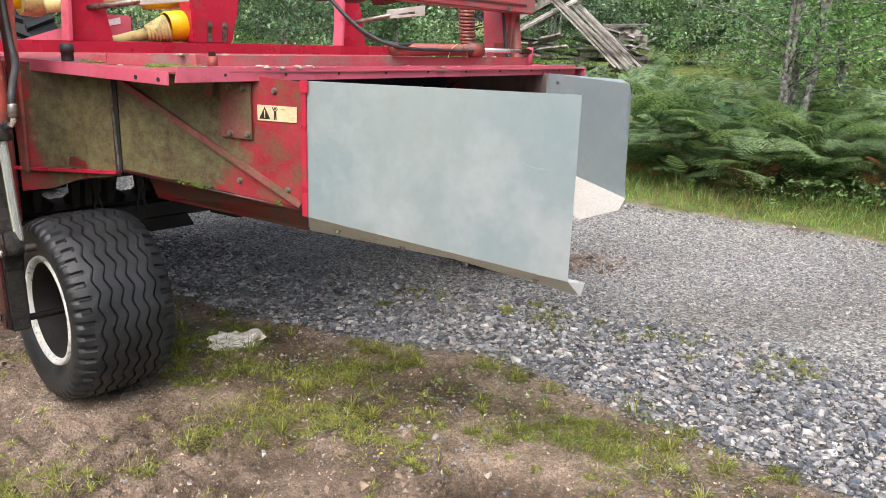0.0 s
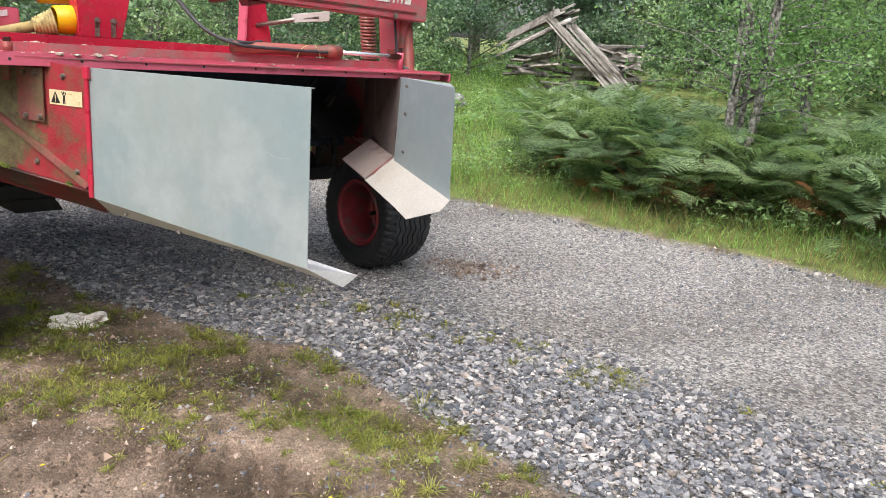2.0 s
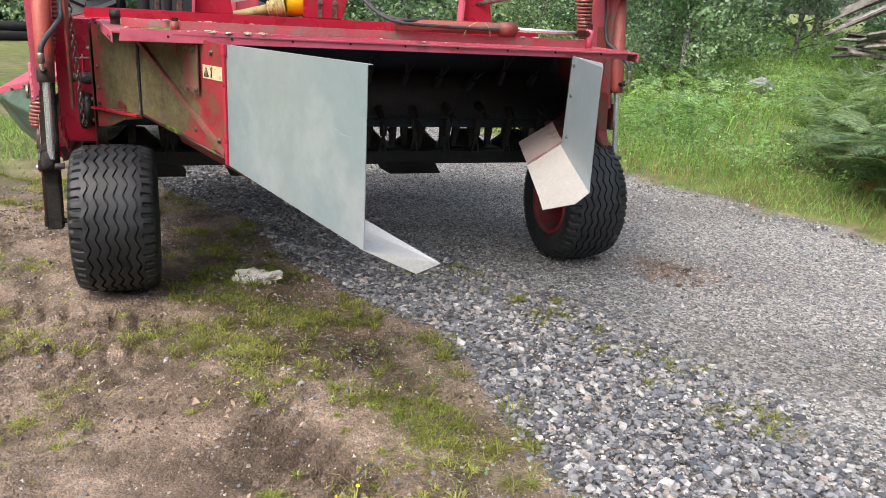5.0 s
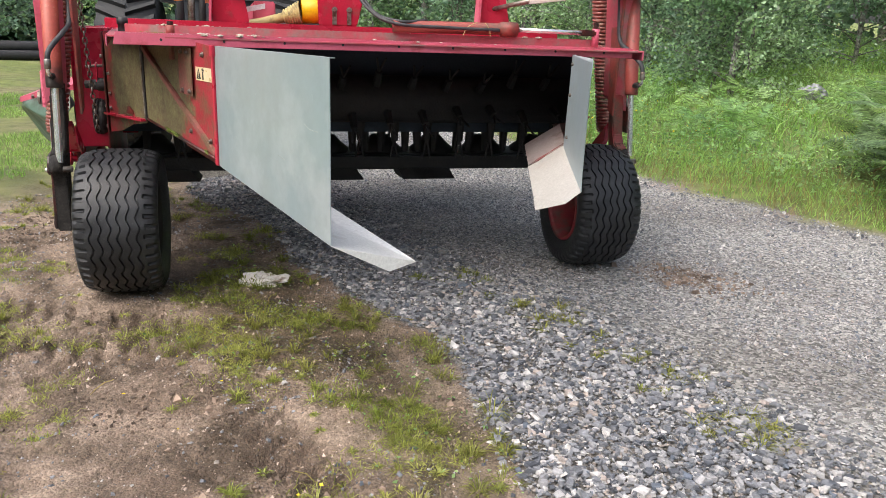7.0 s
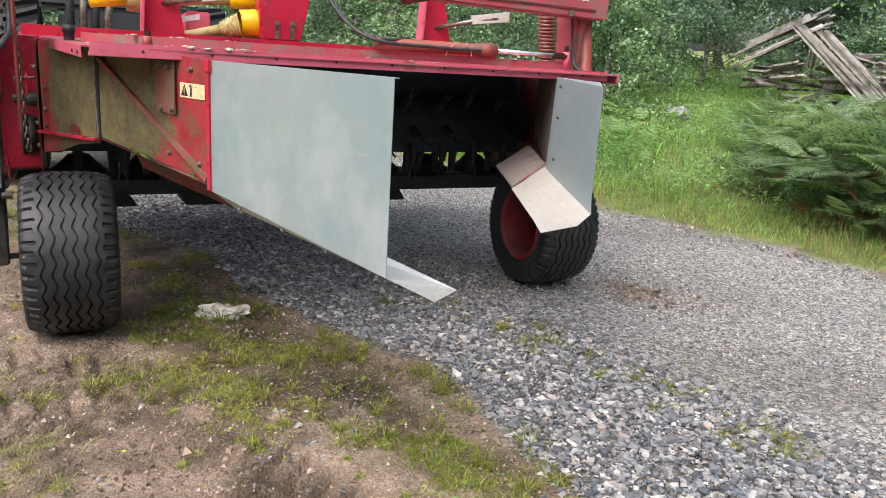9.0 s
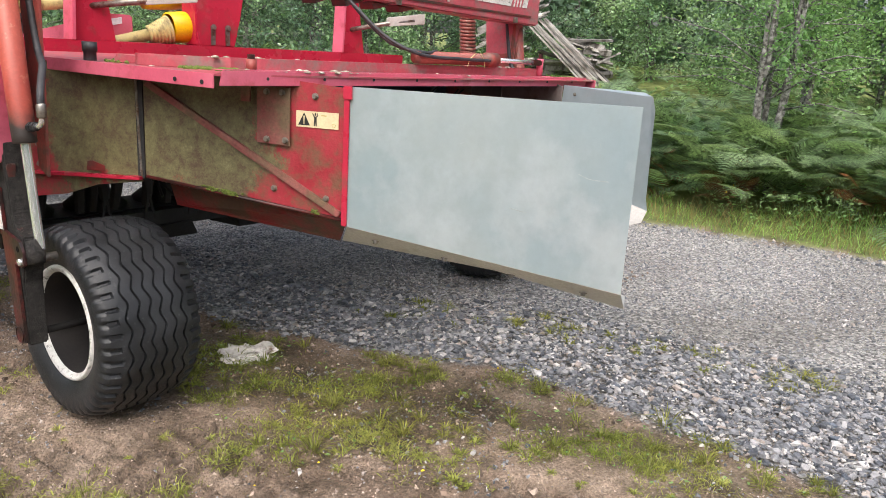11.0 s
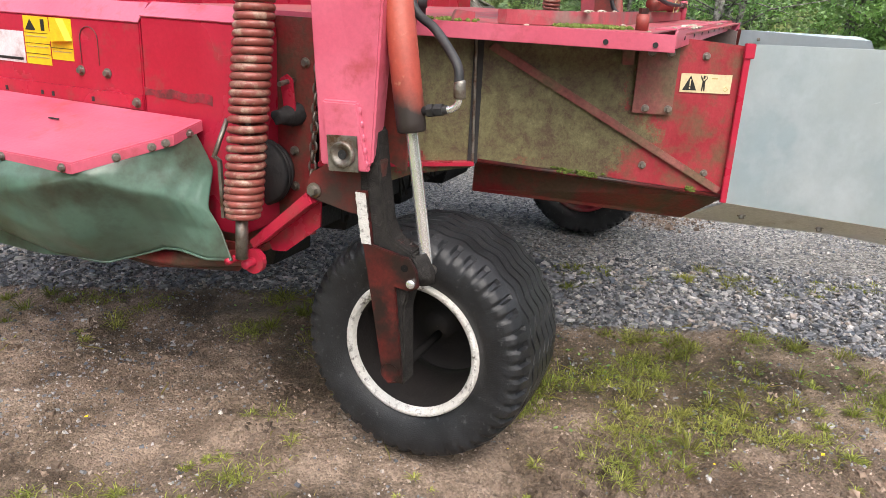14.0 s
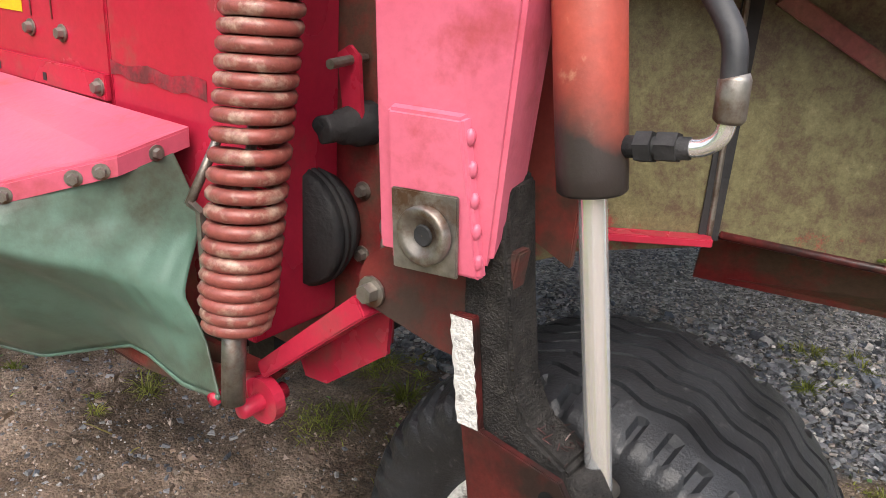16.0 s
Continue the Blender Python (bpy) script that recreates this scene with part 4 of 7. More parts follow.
def mower_hood():
    # roof
    roof = part("hood_roof", prism([(0.293, -0.645, 1.39), (0.135, 0.6, 1.39), (0.12, 1.06, 1.39), (WIDE - 0.12, 1.06, 1.39), (WIDE - 0.135, 0.6, 1.39), (WIDE - 0.293, -0.645, 1.39)], (0, 0, 0.006)), DULL, mower, "dull pink-red roof sheet with lichen")
    for f in (lambda x: x, lambda x: WIDE - x):
        P = lambda x, y, z: (f(x), y, z)
        s = 1 if f(1) == 1 else -1
        part("side_flange", prism([P(0.29, -0.652, 1.35), P(0.29, -0.652, 1.398), P(0.118, 0.72, 1.398), P(0.118, 0.72, 1.352)], (0.006 * s, 0, 0)), FADED, roof, bevel=0.0015)
    part("rear_flange", prism([(0.318, -0.648, 1.358), (0.33, -0.648, 1.409), (WIDE - 0.36 + 0.025, -0.612, 1.405), (WIDE - 0.335, -0.612, 1.36)], (0, 0.006, 0)), FADED, roof, "faded pink-red rear edge flange", bevel=0.0015)
    part("rear_flange_top", prism([(0.33, -0.646, 1.41), (WIDE - 0.335, -0.61, 1.406), (WIDE - 0.335, -0.55, 1.404), (0.33, -0.585, 1.408)], (0, 0, 0.003)), FADED, roof)
    for k in range(9):
        x = 0.52 + 0.27 * k
        bm = bmesh.new()
        bmesh.ops.create_cone(bm, cap_ends=True, segments=10, radius1=0.006, radius2=0.006, depth=0.002, matrix=Matrix.Translation((x, -0.6495 + 0.014 * (x - 0.32), 1.383)) @ pose(0, 0, 0, 90))
        part("hole", bm, BLACK, roof)
    for p in ((0.284, -0.60, 1.368), (0.267, -0.465, 1.368)):
        bm = bmesh.new()
        bmesh.ops.create_cone(bm, cap_ends=True, segments=10, radius1=0.008, radius2=0.008, depth=0.003, matrix=Matrix.Translation((p[0] - 0.003, p[1], p[2])) @ pose(0, 0, 0, 0, 90, 7))
        part("hole", bm, BLACK, roof)
    # bars that stiffen the roof
    bar = part("roof_bar", prism([(0.305, -0.15, 1.397), (0.305, -0.15, 1.44), (0.56, -0.37, 1.442), (2.75, -0.34, 1.442), (2.75, -0.34, 1.397), (0.56, -0.37, 1.397)], (0.006, 0.03, 0)), DULL, roof, "dull red stiffening bar", bevel=0.002)
    part("roof_bar", box(0.62, 2.72, -0.2, -0.12, 1.397, 1.43), DULL, roof, bevel=0.003)
    part("post", tube([(0.55, -0.51, 1.395), (0.55, -0.51, 1.445)], 0.02, 16), CYLR, roof, smooth=True)
    part("post_nut", tube([(0.55, -0.51, 1.445), (0.55, -0.51, 1.462)], 0.015, 6), RUST, roof)
    part("plastic_sleeve", lathe([(1.397, 0.024), (1.43, 0.024), (1.43, 0.028), (1.468, 0.028), (1.468, 0.02), (1.44, 0.02)], 24, (0.26, 0.12, 0), "z"), HOSE, roof, "black plastic tube sleeve", smooth=True)
    part("angle_bracket", prism([(0.30, 0.02, 1.397), (0.36, -0.03, 1.397), (0.36, -0.03, 1.425), (0.31, 0.01, 1.43)], (0.02, 0.02, 0)), DULL, roof, bevel=0.002)
    random.seed(5)
    bm = bmesh.new()
    for _ in range(70):
        x = random.choice((random.gauss(0.72, 0.05), random.gauss(0.9, 0.03), random.uniform(0.35, 2.8), random.gauss(0.5, 0.12)))
        y, z = random.choice(((-0.62, 1.412), (-0.345, 1.443), (-0.64, 1.408), (random.uniform(-0.55, -0.2), 1.397)))
        sz = random.choice((0.003, 0.004, 0.006, 0.011)) * random.uniform(0.7, 1.2)
        bmesh.ops.create_icosphere(bm, subdivisions=1, radius=sz, matrix=Matrix.Translation((x, y, z)) @ Matrix.Diagonal((1.6, 1.2, 0.5, 1)))
    part("lichen", bm, LICHEN, roof, "pale crusty lichen", kind="stuff")
    bm = bmesh.new()
    for _ in range(260):
        c = random.choice(((0.46, -0.3, 1.398), (0.52, -0.4, 1.398), (0.36, 0.05, 1.398)))
        bmesh.ops.create_icosphere(bm, subdivisions=1, radius=random.uniform(0.005, 0.011), matrix=Matrix.Translation((random.gauss(c[0], 0.035), random.gauss(c[1], 0.035), c[2])))
    part("moss", bm, MOSS, roof, "green moss", kind="stuff")
    # main beam across the front of the roof
    beam = part("cross_beam", box(0.02, 3.12, 1.1, 1.2, 1.36, 1.455), RED, mower, "red square cross beam", bevel=0.006)
    part("beam_lip", box(0.02, 3.12, 1.08, 1.099, 1.36, 1.395), DULL, beam)
    for x0, x1, top in ((0.66, 0.92, 1.9), (2.5, 2.77, 1.86)):
        part("beam_bracket", hexa([(x0, 1.1, 1.455), (x0 + 0.018, 1.1, 1.455), (x0 + 0.018, 1.2, 1.455), (x0, 1.2, 1.455)], [(x0 + 0.02, 1.1, top), (x0 + 0.038, 1.1, top), (x0 + 0.038, 1.2, top), (x0 + 0.02, 1.2, top)]), FADED, beam, bevel=0.002)
        part("beam_bracket", hexa([(x0 + 0.02, 1.16, 1.455), (x1, 1.16, 1.455), (x1, 1.175, 1.455), (x0 + 0.02, 1.175, 1.455)], [(x0 + 0.03, 1.16, top), (x1 - 0.08, 1.16, top), (x1 - 0.08, 1.175, top), (x0 + 0.03, 1.175, top)]), RED, beam, bevel=0.002)
        y = 1.05
        part("adjusting_rod", tube([(x0 + 0.1, 1.2, 1.6 if x0 > 1 else 1.62), (x0 + 0.34, 1.0, 1.67), (x0 + 0.5, 0.9, 1.7)], 0.016, 12), STEEL, beam, smooth=True)
        part("rod_cover", hexa([(x0 + 0.34, 0.98, 1.65), (x0 + 0.34, 1.02, 1.65), (x0 + 0.34, 1.02, 1.71), (x0 + 0.34, 0.98, 1.71)], [(x0 + 0.56, 0.85, 1.68), (x0 + 0.56, 0.89, 1.68), (x0 + 0.56, 0.89, 1.75), (x0 + 0.56, 0.85, 1.75)]), SHEETB, beam, "grey sheet cover", bevel=0.003)
    # centre tower with two slots
    tower = part("centre_tower", prism([(1.38, 1.11, 1.455), (1.64, 1.11, 1.455), (1.68, 1.11, 1.62), (1.74, 1.11, 1.95), (1.36, 1.11, 1.95)], (0, 0.14, 0)), RED, mower, "red welded gearbox tower", bevel=0.006)
    for x in (1.47, 1.57):
        part("slot", box(x, x + 0.03, 1.104, 1.109, 1.462, 1.57), STEEL, tower, bevel=0.001)
        bolt((x + 0.015, 1.104, 1.56), (0, -1, 0), tower, 1.2)
    # drive shaft with yellow guards
    shaft = part("drive_shaft", tube([(0.78, 1.3, 1.41), (1.0, 1.27, 1.455), (1.18, 1.24, 1.505)], 0.034, 20), BEIGE, mower, "yellowed plastic drive shaft tube", smooth=True)
    d = Vector((0.2, -0.04, 0.045)).normalized()
    o = Vector((1.15, 1.24, 1.5))
    prof = [(0, 0.036)]
    for k in range(7):
        prof += [(0.004 + 0.018 * k, 0.041 + 0.006 * k), (0.007 + 0.018 * k, 0.049 + 0.006 * k), (0.014 + 0.018 * k, 0.05 + 0.006 * k), (0.017 + 0.018 * k, 0.042 + 0.006 * k)]
    bm = lathe(prof, 28, (0, 0, 0), "z")
    bmesh.ops.transform(bm, matrix=Matrix.Translation(o) @ d.to_track_quat("Z", "Y").to_matrix().to_4x4(), verts=bm.verts)
    part("shaft_bellows", bm, BEIGE, shaft, "ribbed beige guard cone", smooth=True)
    bm = lathe([(0.0, 0.075), (0.005, 0.085), (0.1, 0.09), (0.13, 0.088), (0.135, 0.07), (0.1, 0.06)], 32, (0, 0, 0), "z")
    bmesh.ops.transform(bm, matrix=Matrix.Translation((1.27, 1.235, 1.545)) @ Vector((1, 0, 0.05)).to_track_quat("Z", "Y").to_matrix().to_4x4(), verts=bm.verts)
    part("shaft_guard", bm, YELLOW, shaft, "bright yellow plastic guard", smooth=True)
    up = part("drive_shaft", tube([(0.7, 1.5, 1.63), (1.0, 1.47, 1.68), (1.25, 1.44, 1.7)], 0.04, 20), BEIGE, mower, "yellowed plastic drive shaft tube", smooth=True)
    part("shaft_guard", tube([(1.24, 1.44, 1.7), (1.4, 1.43, 1.72), (1.5, 1.42, 1.74)], [0.062, 0.075, 0.08], 24), YELLOW, up, "bright yellow plastic guard", smooth=True)
    far = part("drive_shaft", tube([(0.4, 1.7, 1.63), (0.62, 1.66, 1.66)], 0.05, 20), YELLOW, mower, "yellow shaft guard cup", smooth=True)
    part("shaft_bellows", lathe([(0.0, 0.085), (0.1, 0.09), (0.14, 0.07), (0.14, 0.03)], 28, (0.62, 1.66, 1.66), "x"), BEIGE, far, smooth=True)
    # swath cylinder lying on the roof
    cyl = part("swath_cylinder", tube([(1.62, -0.36, 1.476), (2.2, -0.35, 1.48), (2.2, -0.35, 1.48), (2.29, -0.35, 1.48)], [0.031, 0.031, 0.038, 0.038], 22), CYLR, mower, "rusty red hydraulic cylinder lying on the roof", smooth=True)
    part("piston_rod", tube([(2.28, -0.35, 1.48), (2.68, -0.345, 1.476)], 0.0125, 14), CHROME, cyl, smooth=True)
    part("clevis", box(2.66, 2.75, -0.365, -0.325, 1.46, 1.492), RUST, cyl, bevel=0.006)
    part("clevis_pin", tube([(2.75, -0.345, 1.4), (2.75, -0.345, 1.5)], 0.02, 14), FADED, cyl, smooth=True)
    part("pin_nut", tube([(2.75, -0.345, 1.5), (2.75, -0.345, 1.53)], 0.014, 6), RUST, cyl)
    part("hose", tube(smooth_path([(1.36, 0.03, 1.86), (1.43, -0.12, 1.7), (1.5, -0.28, 1.56), (1.62, -0.4, 1.49), (1.9, -0.4, 1.478), (2.18, -0.395, 1.475)]), 0.0085, 10), HOSE, cyl, "black hydraulic hose", smooth=True)
    part("hose", tube(smooth_path([(1.39, 0.03, 1.87), (1.46, -0.1, 1.69), (1.54, -0.26, 1.54), (1.66, -0.38, 1.5), (1.8, -0.34, 1.51)]), 0.0085, 10), HOSE, cyl, smooth=True)
    part("twine", tube(smooth_path([(1.98, -0.4, 1.44), (2.0, -0.4, 1.48), (2.03, -0.4, 1.5), (2.06, -0.39, 1.51)]), 0.002, 5), BEIGE, cyl)
    part("twine", tube(smooth_path([(2.13, -0.4, 1.44), (2.12, -0.4, 1.48), (2.1, -0.39, 1.51)]), 0.002, 5), BEIGE, cyl)
    # top beam that joins the arms
    top = part("top_beam", prism([(-0.15, 0.05, 1.79), (1.2, 0.05, 1.755), (3.28, 0.05, 1.705), (3.3, 0.05, 1.72), (3.3, 0.05, 1.93), (-0.15, 0.05, 1.99)], (0, 0.16, 0)), DULL, mower, "faded red top beam with white model lettering", bevel=0.008)
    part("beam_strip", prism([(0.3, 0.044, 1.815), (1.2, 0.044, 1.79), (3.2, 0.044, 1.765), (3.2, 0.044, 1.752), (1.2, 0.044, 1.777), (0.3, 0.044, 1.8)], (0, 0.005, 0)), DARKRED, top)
    part("white_stripe", prism([(2.42, 0.046, 1.818), (2.96, 0.046, 1.81), (2.985, 0.046, 1.875), (2.42, 0.046, 1.885)], (0, 0.003, 0)), WHITE, top, "worn white stripe")
    for k in range(4):
        x = 2.99 + 0.034 * k
        w = 0.012 if k < 3 else 0.05
        part("white_stripe", prism([(x, 0.046, 1.81), (x + w, 0.046, 1.81), (x + w + 0.015, 0.046, 1.872), (x + 0.015, 0.046, 1.872)], (0, 0.003, 0)), WHITE, top)
    for txt, x, size in (("3200", 1.63, 0.135), ("FLEX", 2.05, 0.125)):
        cu = bpy.data.curves.new("lettering", "FONT")
        cu.body, cu.size, cu.fill_mode, cu.bevel_depth, cu.space_character = txt, size, "NONE", 0.0028, 1.12
        cu.materials.append(WHITE)
        ob = new("lettering", cu)
        ob.parent = top
        ob.matrix_basis = pose(x, 0.046, 1.795, 90, 1.3, 0)
    for x, z in ((1.9, 1.735), (3.0, 1.712)):
        part("clip", box(x, x + 0.03, 0.03, 0.048, z, z + 0.035), STEEL, top, bevel=0.002)
    for k in range(5):
        x = 1.15 + 0.2 * k
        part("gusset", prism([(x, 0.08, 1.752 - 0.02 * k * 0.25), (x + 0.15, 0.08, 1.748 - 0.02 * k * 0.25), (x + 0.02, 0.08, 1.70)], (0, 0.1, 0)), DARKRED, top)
    return roof


mower_hood()


def swath_funnel():
    for mirrored in (False, True):
        f = (lambda x: WIDE - x) if mirrored else (lambda x: x)
        s = -1 if mirrored else 1
        P = lambda x, y, z: (f(x), y, z)
        main = PANELIN if mirrored else PANEL
        inn = (0.006 * s * 0.9, 0.006 * 0.43, 0)
        ex, ey = (0.683, -0.67) if mirrored else (0.755, -0.815)
        pan = part("side_panel", prism([P(0.372, -0.055, 0.962), P(ex, ey, 0.87), P(ex, ey, 1.362), P(0.62, -0.55, 1.385), P(0.372, -0.055, 1.385)], inn), main, mower, "red side panel overgrown with olive-brown algae")
        part("front_side_panel", prism([P(0.12, 0.385, 0.83), P(0.2, 0.25, 0.855), P(0.27, 0.13, 0.905), P(0.366, -0.045, 0.935), P(0.366, -0.045, 1.385), P(0.12, 0.385, 1.385)], inn), main, pan)
        part("panel_rib", prism([P(0.118, 0.385, 0.93), P(0.118, 0.385, 0.944), P(0.37, -0.05, 0.958), P(0.37, -0.05, 0.945)], (-0.03 * s, -0.014, 0)), RED, pan, bevel=0.0015)
        # Black strip paints the panel joint widened by the shadow along it
        part("joint_strip", prism([P(0.36, -0.032, 0.95), P(0.374, -0.06, 0.95), P(0.374, -0.06, 1.385), P(0.36, -0.032, 1.385)], (-0.006 * s, -0.003, 0)), BLACK, pan)
        part("joint_edge", tube([P(0.362, -0.05, 0.955), P(0.358, -0.045, 1.15), P(0.354, -0.04, 1.382)], 0.005, 8), STEEL if not mirrored else BLACK, pan, "bare worn joint edge" if not mirrored else "")
        # bottom plate that folds inwards
        if mirrored:
            part("bottom_plate", prism([(2.617, -0.256, 0.966), (2.498, -0.64, 0.912), (2.305, -0.625, 0.795), (2.42, -0.24, 0.845)], (0, 0, 0.005)), PANELIN, pan, "grey-filmed folded bottom plate")
        else:
            part("bottom_plate", prism([P(0.505, -0.005, 0.93), P(ex + 0.002, ey - 0.005, 0.862), P(0.858, ey + 0.135, 0.745), P(0.558, 0.02, 0.806)], (0.003 * s, 0.002, 0.005)), GRIMY, pan, "dirty red folded bottom plate")
        # Mirrored parts get the darker red as painted shade, not other paint
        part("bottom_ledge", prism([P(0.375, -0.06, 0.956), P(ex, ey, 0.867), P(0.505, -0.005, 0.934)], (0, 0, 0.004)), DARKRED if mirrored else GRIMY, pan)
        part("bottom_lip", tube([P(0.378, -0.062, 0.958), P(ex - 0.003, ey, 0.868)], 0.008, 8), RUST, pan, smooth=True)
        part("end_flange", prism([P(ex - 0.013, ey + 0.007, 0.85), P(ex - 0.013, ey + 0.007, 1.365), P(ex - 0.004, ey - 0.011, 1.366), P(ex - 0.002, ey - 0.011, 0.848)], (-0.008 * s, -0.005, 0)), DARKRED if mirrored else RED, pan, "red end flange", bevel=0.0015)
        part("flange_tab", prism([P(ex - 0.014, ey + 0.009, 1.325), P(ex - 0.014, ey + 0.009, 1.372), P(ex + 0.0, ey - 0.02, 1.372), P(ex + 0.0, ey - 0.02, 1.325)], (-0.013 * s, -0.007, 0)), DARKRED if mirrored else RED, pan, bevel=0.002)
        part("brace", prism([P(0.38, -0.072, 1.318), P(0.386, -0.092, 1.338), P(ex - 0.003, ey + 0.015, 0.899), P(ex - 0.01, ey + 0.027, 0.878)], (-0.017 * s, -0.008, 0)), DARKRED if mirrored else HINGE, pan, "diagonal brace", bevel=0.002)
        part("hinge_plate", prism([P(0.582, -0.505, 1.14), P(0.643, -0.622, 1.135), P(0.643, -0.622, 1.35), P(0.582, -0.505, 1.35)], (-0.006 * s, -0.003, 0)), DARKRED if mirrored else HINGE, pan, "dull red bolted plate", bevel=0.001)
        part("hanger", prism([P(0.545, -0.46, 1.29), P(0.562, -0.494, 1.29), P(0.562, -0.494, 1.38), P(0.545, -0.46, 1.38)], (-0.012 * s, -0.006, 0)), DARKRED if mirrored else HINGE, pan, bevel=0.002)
        if not mirrored:
            nrm = (-0.9, -0.43, 0)
            for p in ((0.595, -0.545, 1.155), (0.628, -0.612, 1.155), (0.595, -0.545, 1.33), (0.622, -0.6, 1.33), (0.695, -0.7, 1.325), (0.715, -0.745, 0.945), (0.62, -0.555, 0.965), (0.14, 0.345, 1.16), (0.14, 0.345, 1.05), (0.14, 0.345, 0.97)):
                t = ((p[1] + 0.055) / -0.76)
                x = 0.372 + t * 0.383 - (0.0255 if p[0] < 0.64 and p[2] > 1.0 and p[0] > 0.5 else 0.002)
                if p[1] > 0:
                    x = p[0] - 0.002
                bolt((x, p[1], p[2]), nrm, pan, 0.8)
            random.seed(8)
            bm = bmesh.new()
            for k in range(170):
                t = random.choice((random.gauss(0.34, 0.02), random.gauss(0.42, 0.025), random.gauss(0.44, 0.015), random.gauss(0.86, 0.01)))
                t = min(0.97, max(0.02, t))
                p = Vector((0.375, -0.06, 0.964)).lerp(Vector((0.752, -0.815, 0.874)), t) + Vector((-0.006, -0.003, random.uniform(-0.004, 0.012)))
                bmesh.ops.create_icosphere(bm, subdivisions=1, radius=random.uniform(0.002, 0.0055), matrix=Matrix.Translation(p) @ Matrix.Diagonal((1.2, 1.5, 0.8, 1)))
            part("moss", bm, MOSS, pan, "moss along the bottom edge", kind="stuff")
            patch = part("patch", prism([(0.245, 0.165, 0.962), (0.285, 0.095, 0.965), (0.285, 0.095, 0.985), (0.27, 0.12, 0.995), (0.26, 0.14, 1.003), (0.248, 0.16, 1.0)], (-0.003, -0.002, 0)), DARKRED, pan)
            # warning decal
            a, b, lo, hi = Vector((0.6625, -0.634, 0)), Vector((0.738, -0.784, 0)), 1.21, 1.27
            off = Vector((-0.9, -0.43, 0)) * 0.0035
            q = lambda t, z: tuple(a.lerp(b, t) + off + Vector((0, 0, z)))
            dec = part("warning_decal", prism([q(0, lo), q(1, lo), q(1, hi), q(0, hi)], (0.001, 0.0005, 0)), DECALC, pan, "cream warning decal with a black triangle")
            off = Vector((-0.9, -0.43, 0)) * 0.0045
            ink = lambda pts: part("decal_sign", prism([q(t, lo + z) for t, z in pts], (0.001, 0.0005, 0)), INK, dec)
            ink([(0.05, 0.007), (0.33, 0.007), (0.19, 0.054)])
            ink([(0.42, 0.006), (0.445, 0.006), (0.455, 0.025), (0.465, 0.006), (0.49, 0.006), (0.485, 0.04), (0.43, 0.04)])
            ink([(0.43, 0.036), (0.385, 0.05), (0.39, 0.056), (0.44, 0.042)])
            ink([(0.48, 0.036), (0.525, 0.046), (0.5, 0.056), (0.49, 0.054), (0.505, 0.046), (0.475, 0.042)])
            ink([(0.44, 0.044), (0.472, 0.044), (0.475, 0.052), (0.457, 0.056), (0.438, 0.052)])
            off = off + Vector((-0.9, -0.43, 0)) * 0.001
            part("decal_mark", prism([q(0.18, lo + 0.02), q(0.2, lo + 0.02), q(0.203, lo + 0.042), q(0.177, lo + 0.042)], (0.001, 0.0005, 0)), DECALC, dec)
            part("decal_mark", prism([q(0.18, lo + 0.012), q(0.2, lo + 0.012), q(0.2, lo + 0.017), q(0.18, lo + 0.017)], (0.001, 0.0005, 0)), DECALC, dec)
            for k in range(8):
                a0, a1 = 2 * math.pi * k / 8, 2 * math.pi * (k + 0.6) / 8
                part("decal_ring", prism([q(0.9 + r_ * 0.045 * math.cos(a_), lo + 0.014 + r_ * 0.0075 * math.sin(a_)) for r_, a_ in ((1, a0), (1, a1), (0.6, a1), (0.6, a0))], (0.001, 0.0005, 0)), BEIGE, dec)
            part("decal_bar", prism([q(0.6, lo + 0.045), q(0.72, lo + 0.045), q(0.72, lo + 0.049), q(0.6, lo + 0.049)], (0.001, 0.0005, 0)), BEIGE, dec)
    # aluminium swath plates
    A, B, C, D = Vector((0.752, -0.826, 0.848)), Vector((1.146, -1.79, 0.737)), Vector((1.144, -1.788, 1.376)), Vector((0.752, -0.826, 1.366))
    plate = part("swath_plate", prism([A, B, C, D], (0.0032, 0.0013, 0)), SHEET, mower, "dull grey aluminium swath plate with scuffs")
    part("folded_flap", prism([A + Vector((0.002, 0, -0.002)), B + Vector((0.002, 0, -0.002)), Vector((1.372, -1.705, 0.606)), Vector((1.485, -1.65, 0.622)), Vector((1.1, -0.72, 0.73)), Vector((0.87, -0.68, 0.745))], (0, 0, 0.003)), FLAPW, plate, "bent aluminium bottom flap, whitened for sky reflection")
    part("top_edge", prism([D + Vector((0, 0, 0.0)), C + Vector((0, 0, 0.0)), C + Vector((0.02, 0.006, 0.0)), D + Vector((0.02, 0.006, 0.0))], (0, 0, 0.003)), SHEET, plate)
    at = lambda a, b: A.lerp(B, a).lerp(D.lerp(C, a), b) + Vector((-0.0009, -0.0004, 0))
    for pts in (((0.82, 0.62), (0.86, 0.6), (0.92, 0.6)), ((0.88, 0.8), (0.885, 0.77)), ((0.13, 0.12), (0.135, 0.08)), ((0.6, 0.36), (0.66, 0.35)), ((0.4, 0.7), (0.43, 0.72))):
        ps = smooth_path([at(*p) for p in pts], 5) if len(pts) > 2 else [at(*p) for p in pts]
        w = 0.004 if len(pts) > 3 else 0.0016
        part("scuff", prism([p + Vector((0, 0, w)) for p in ps] + [p + Vector((0.0, 0, -w)) for p in ps[::-1]], (-0.0004, -0.0002, 0)), SCUFF, plate)
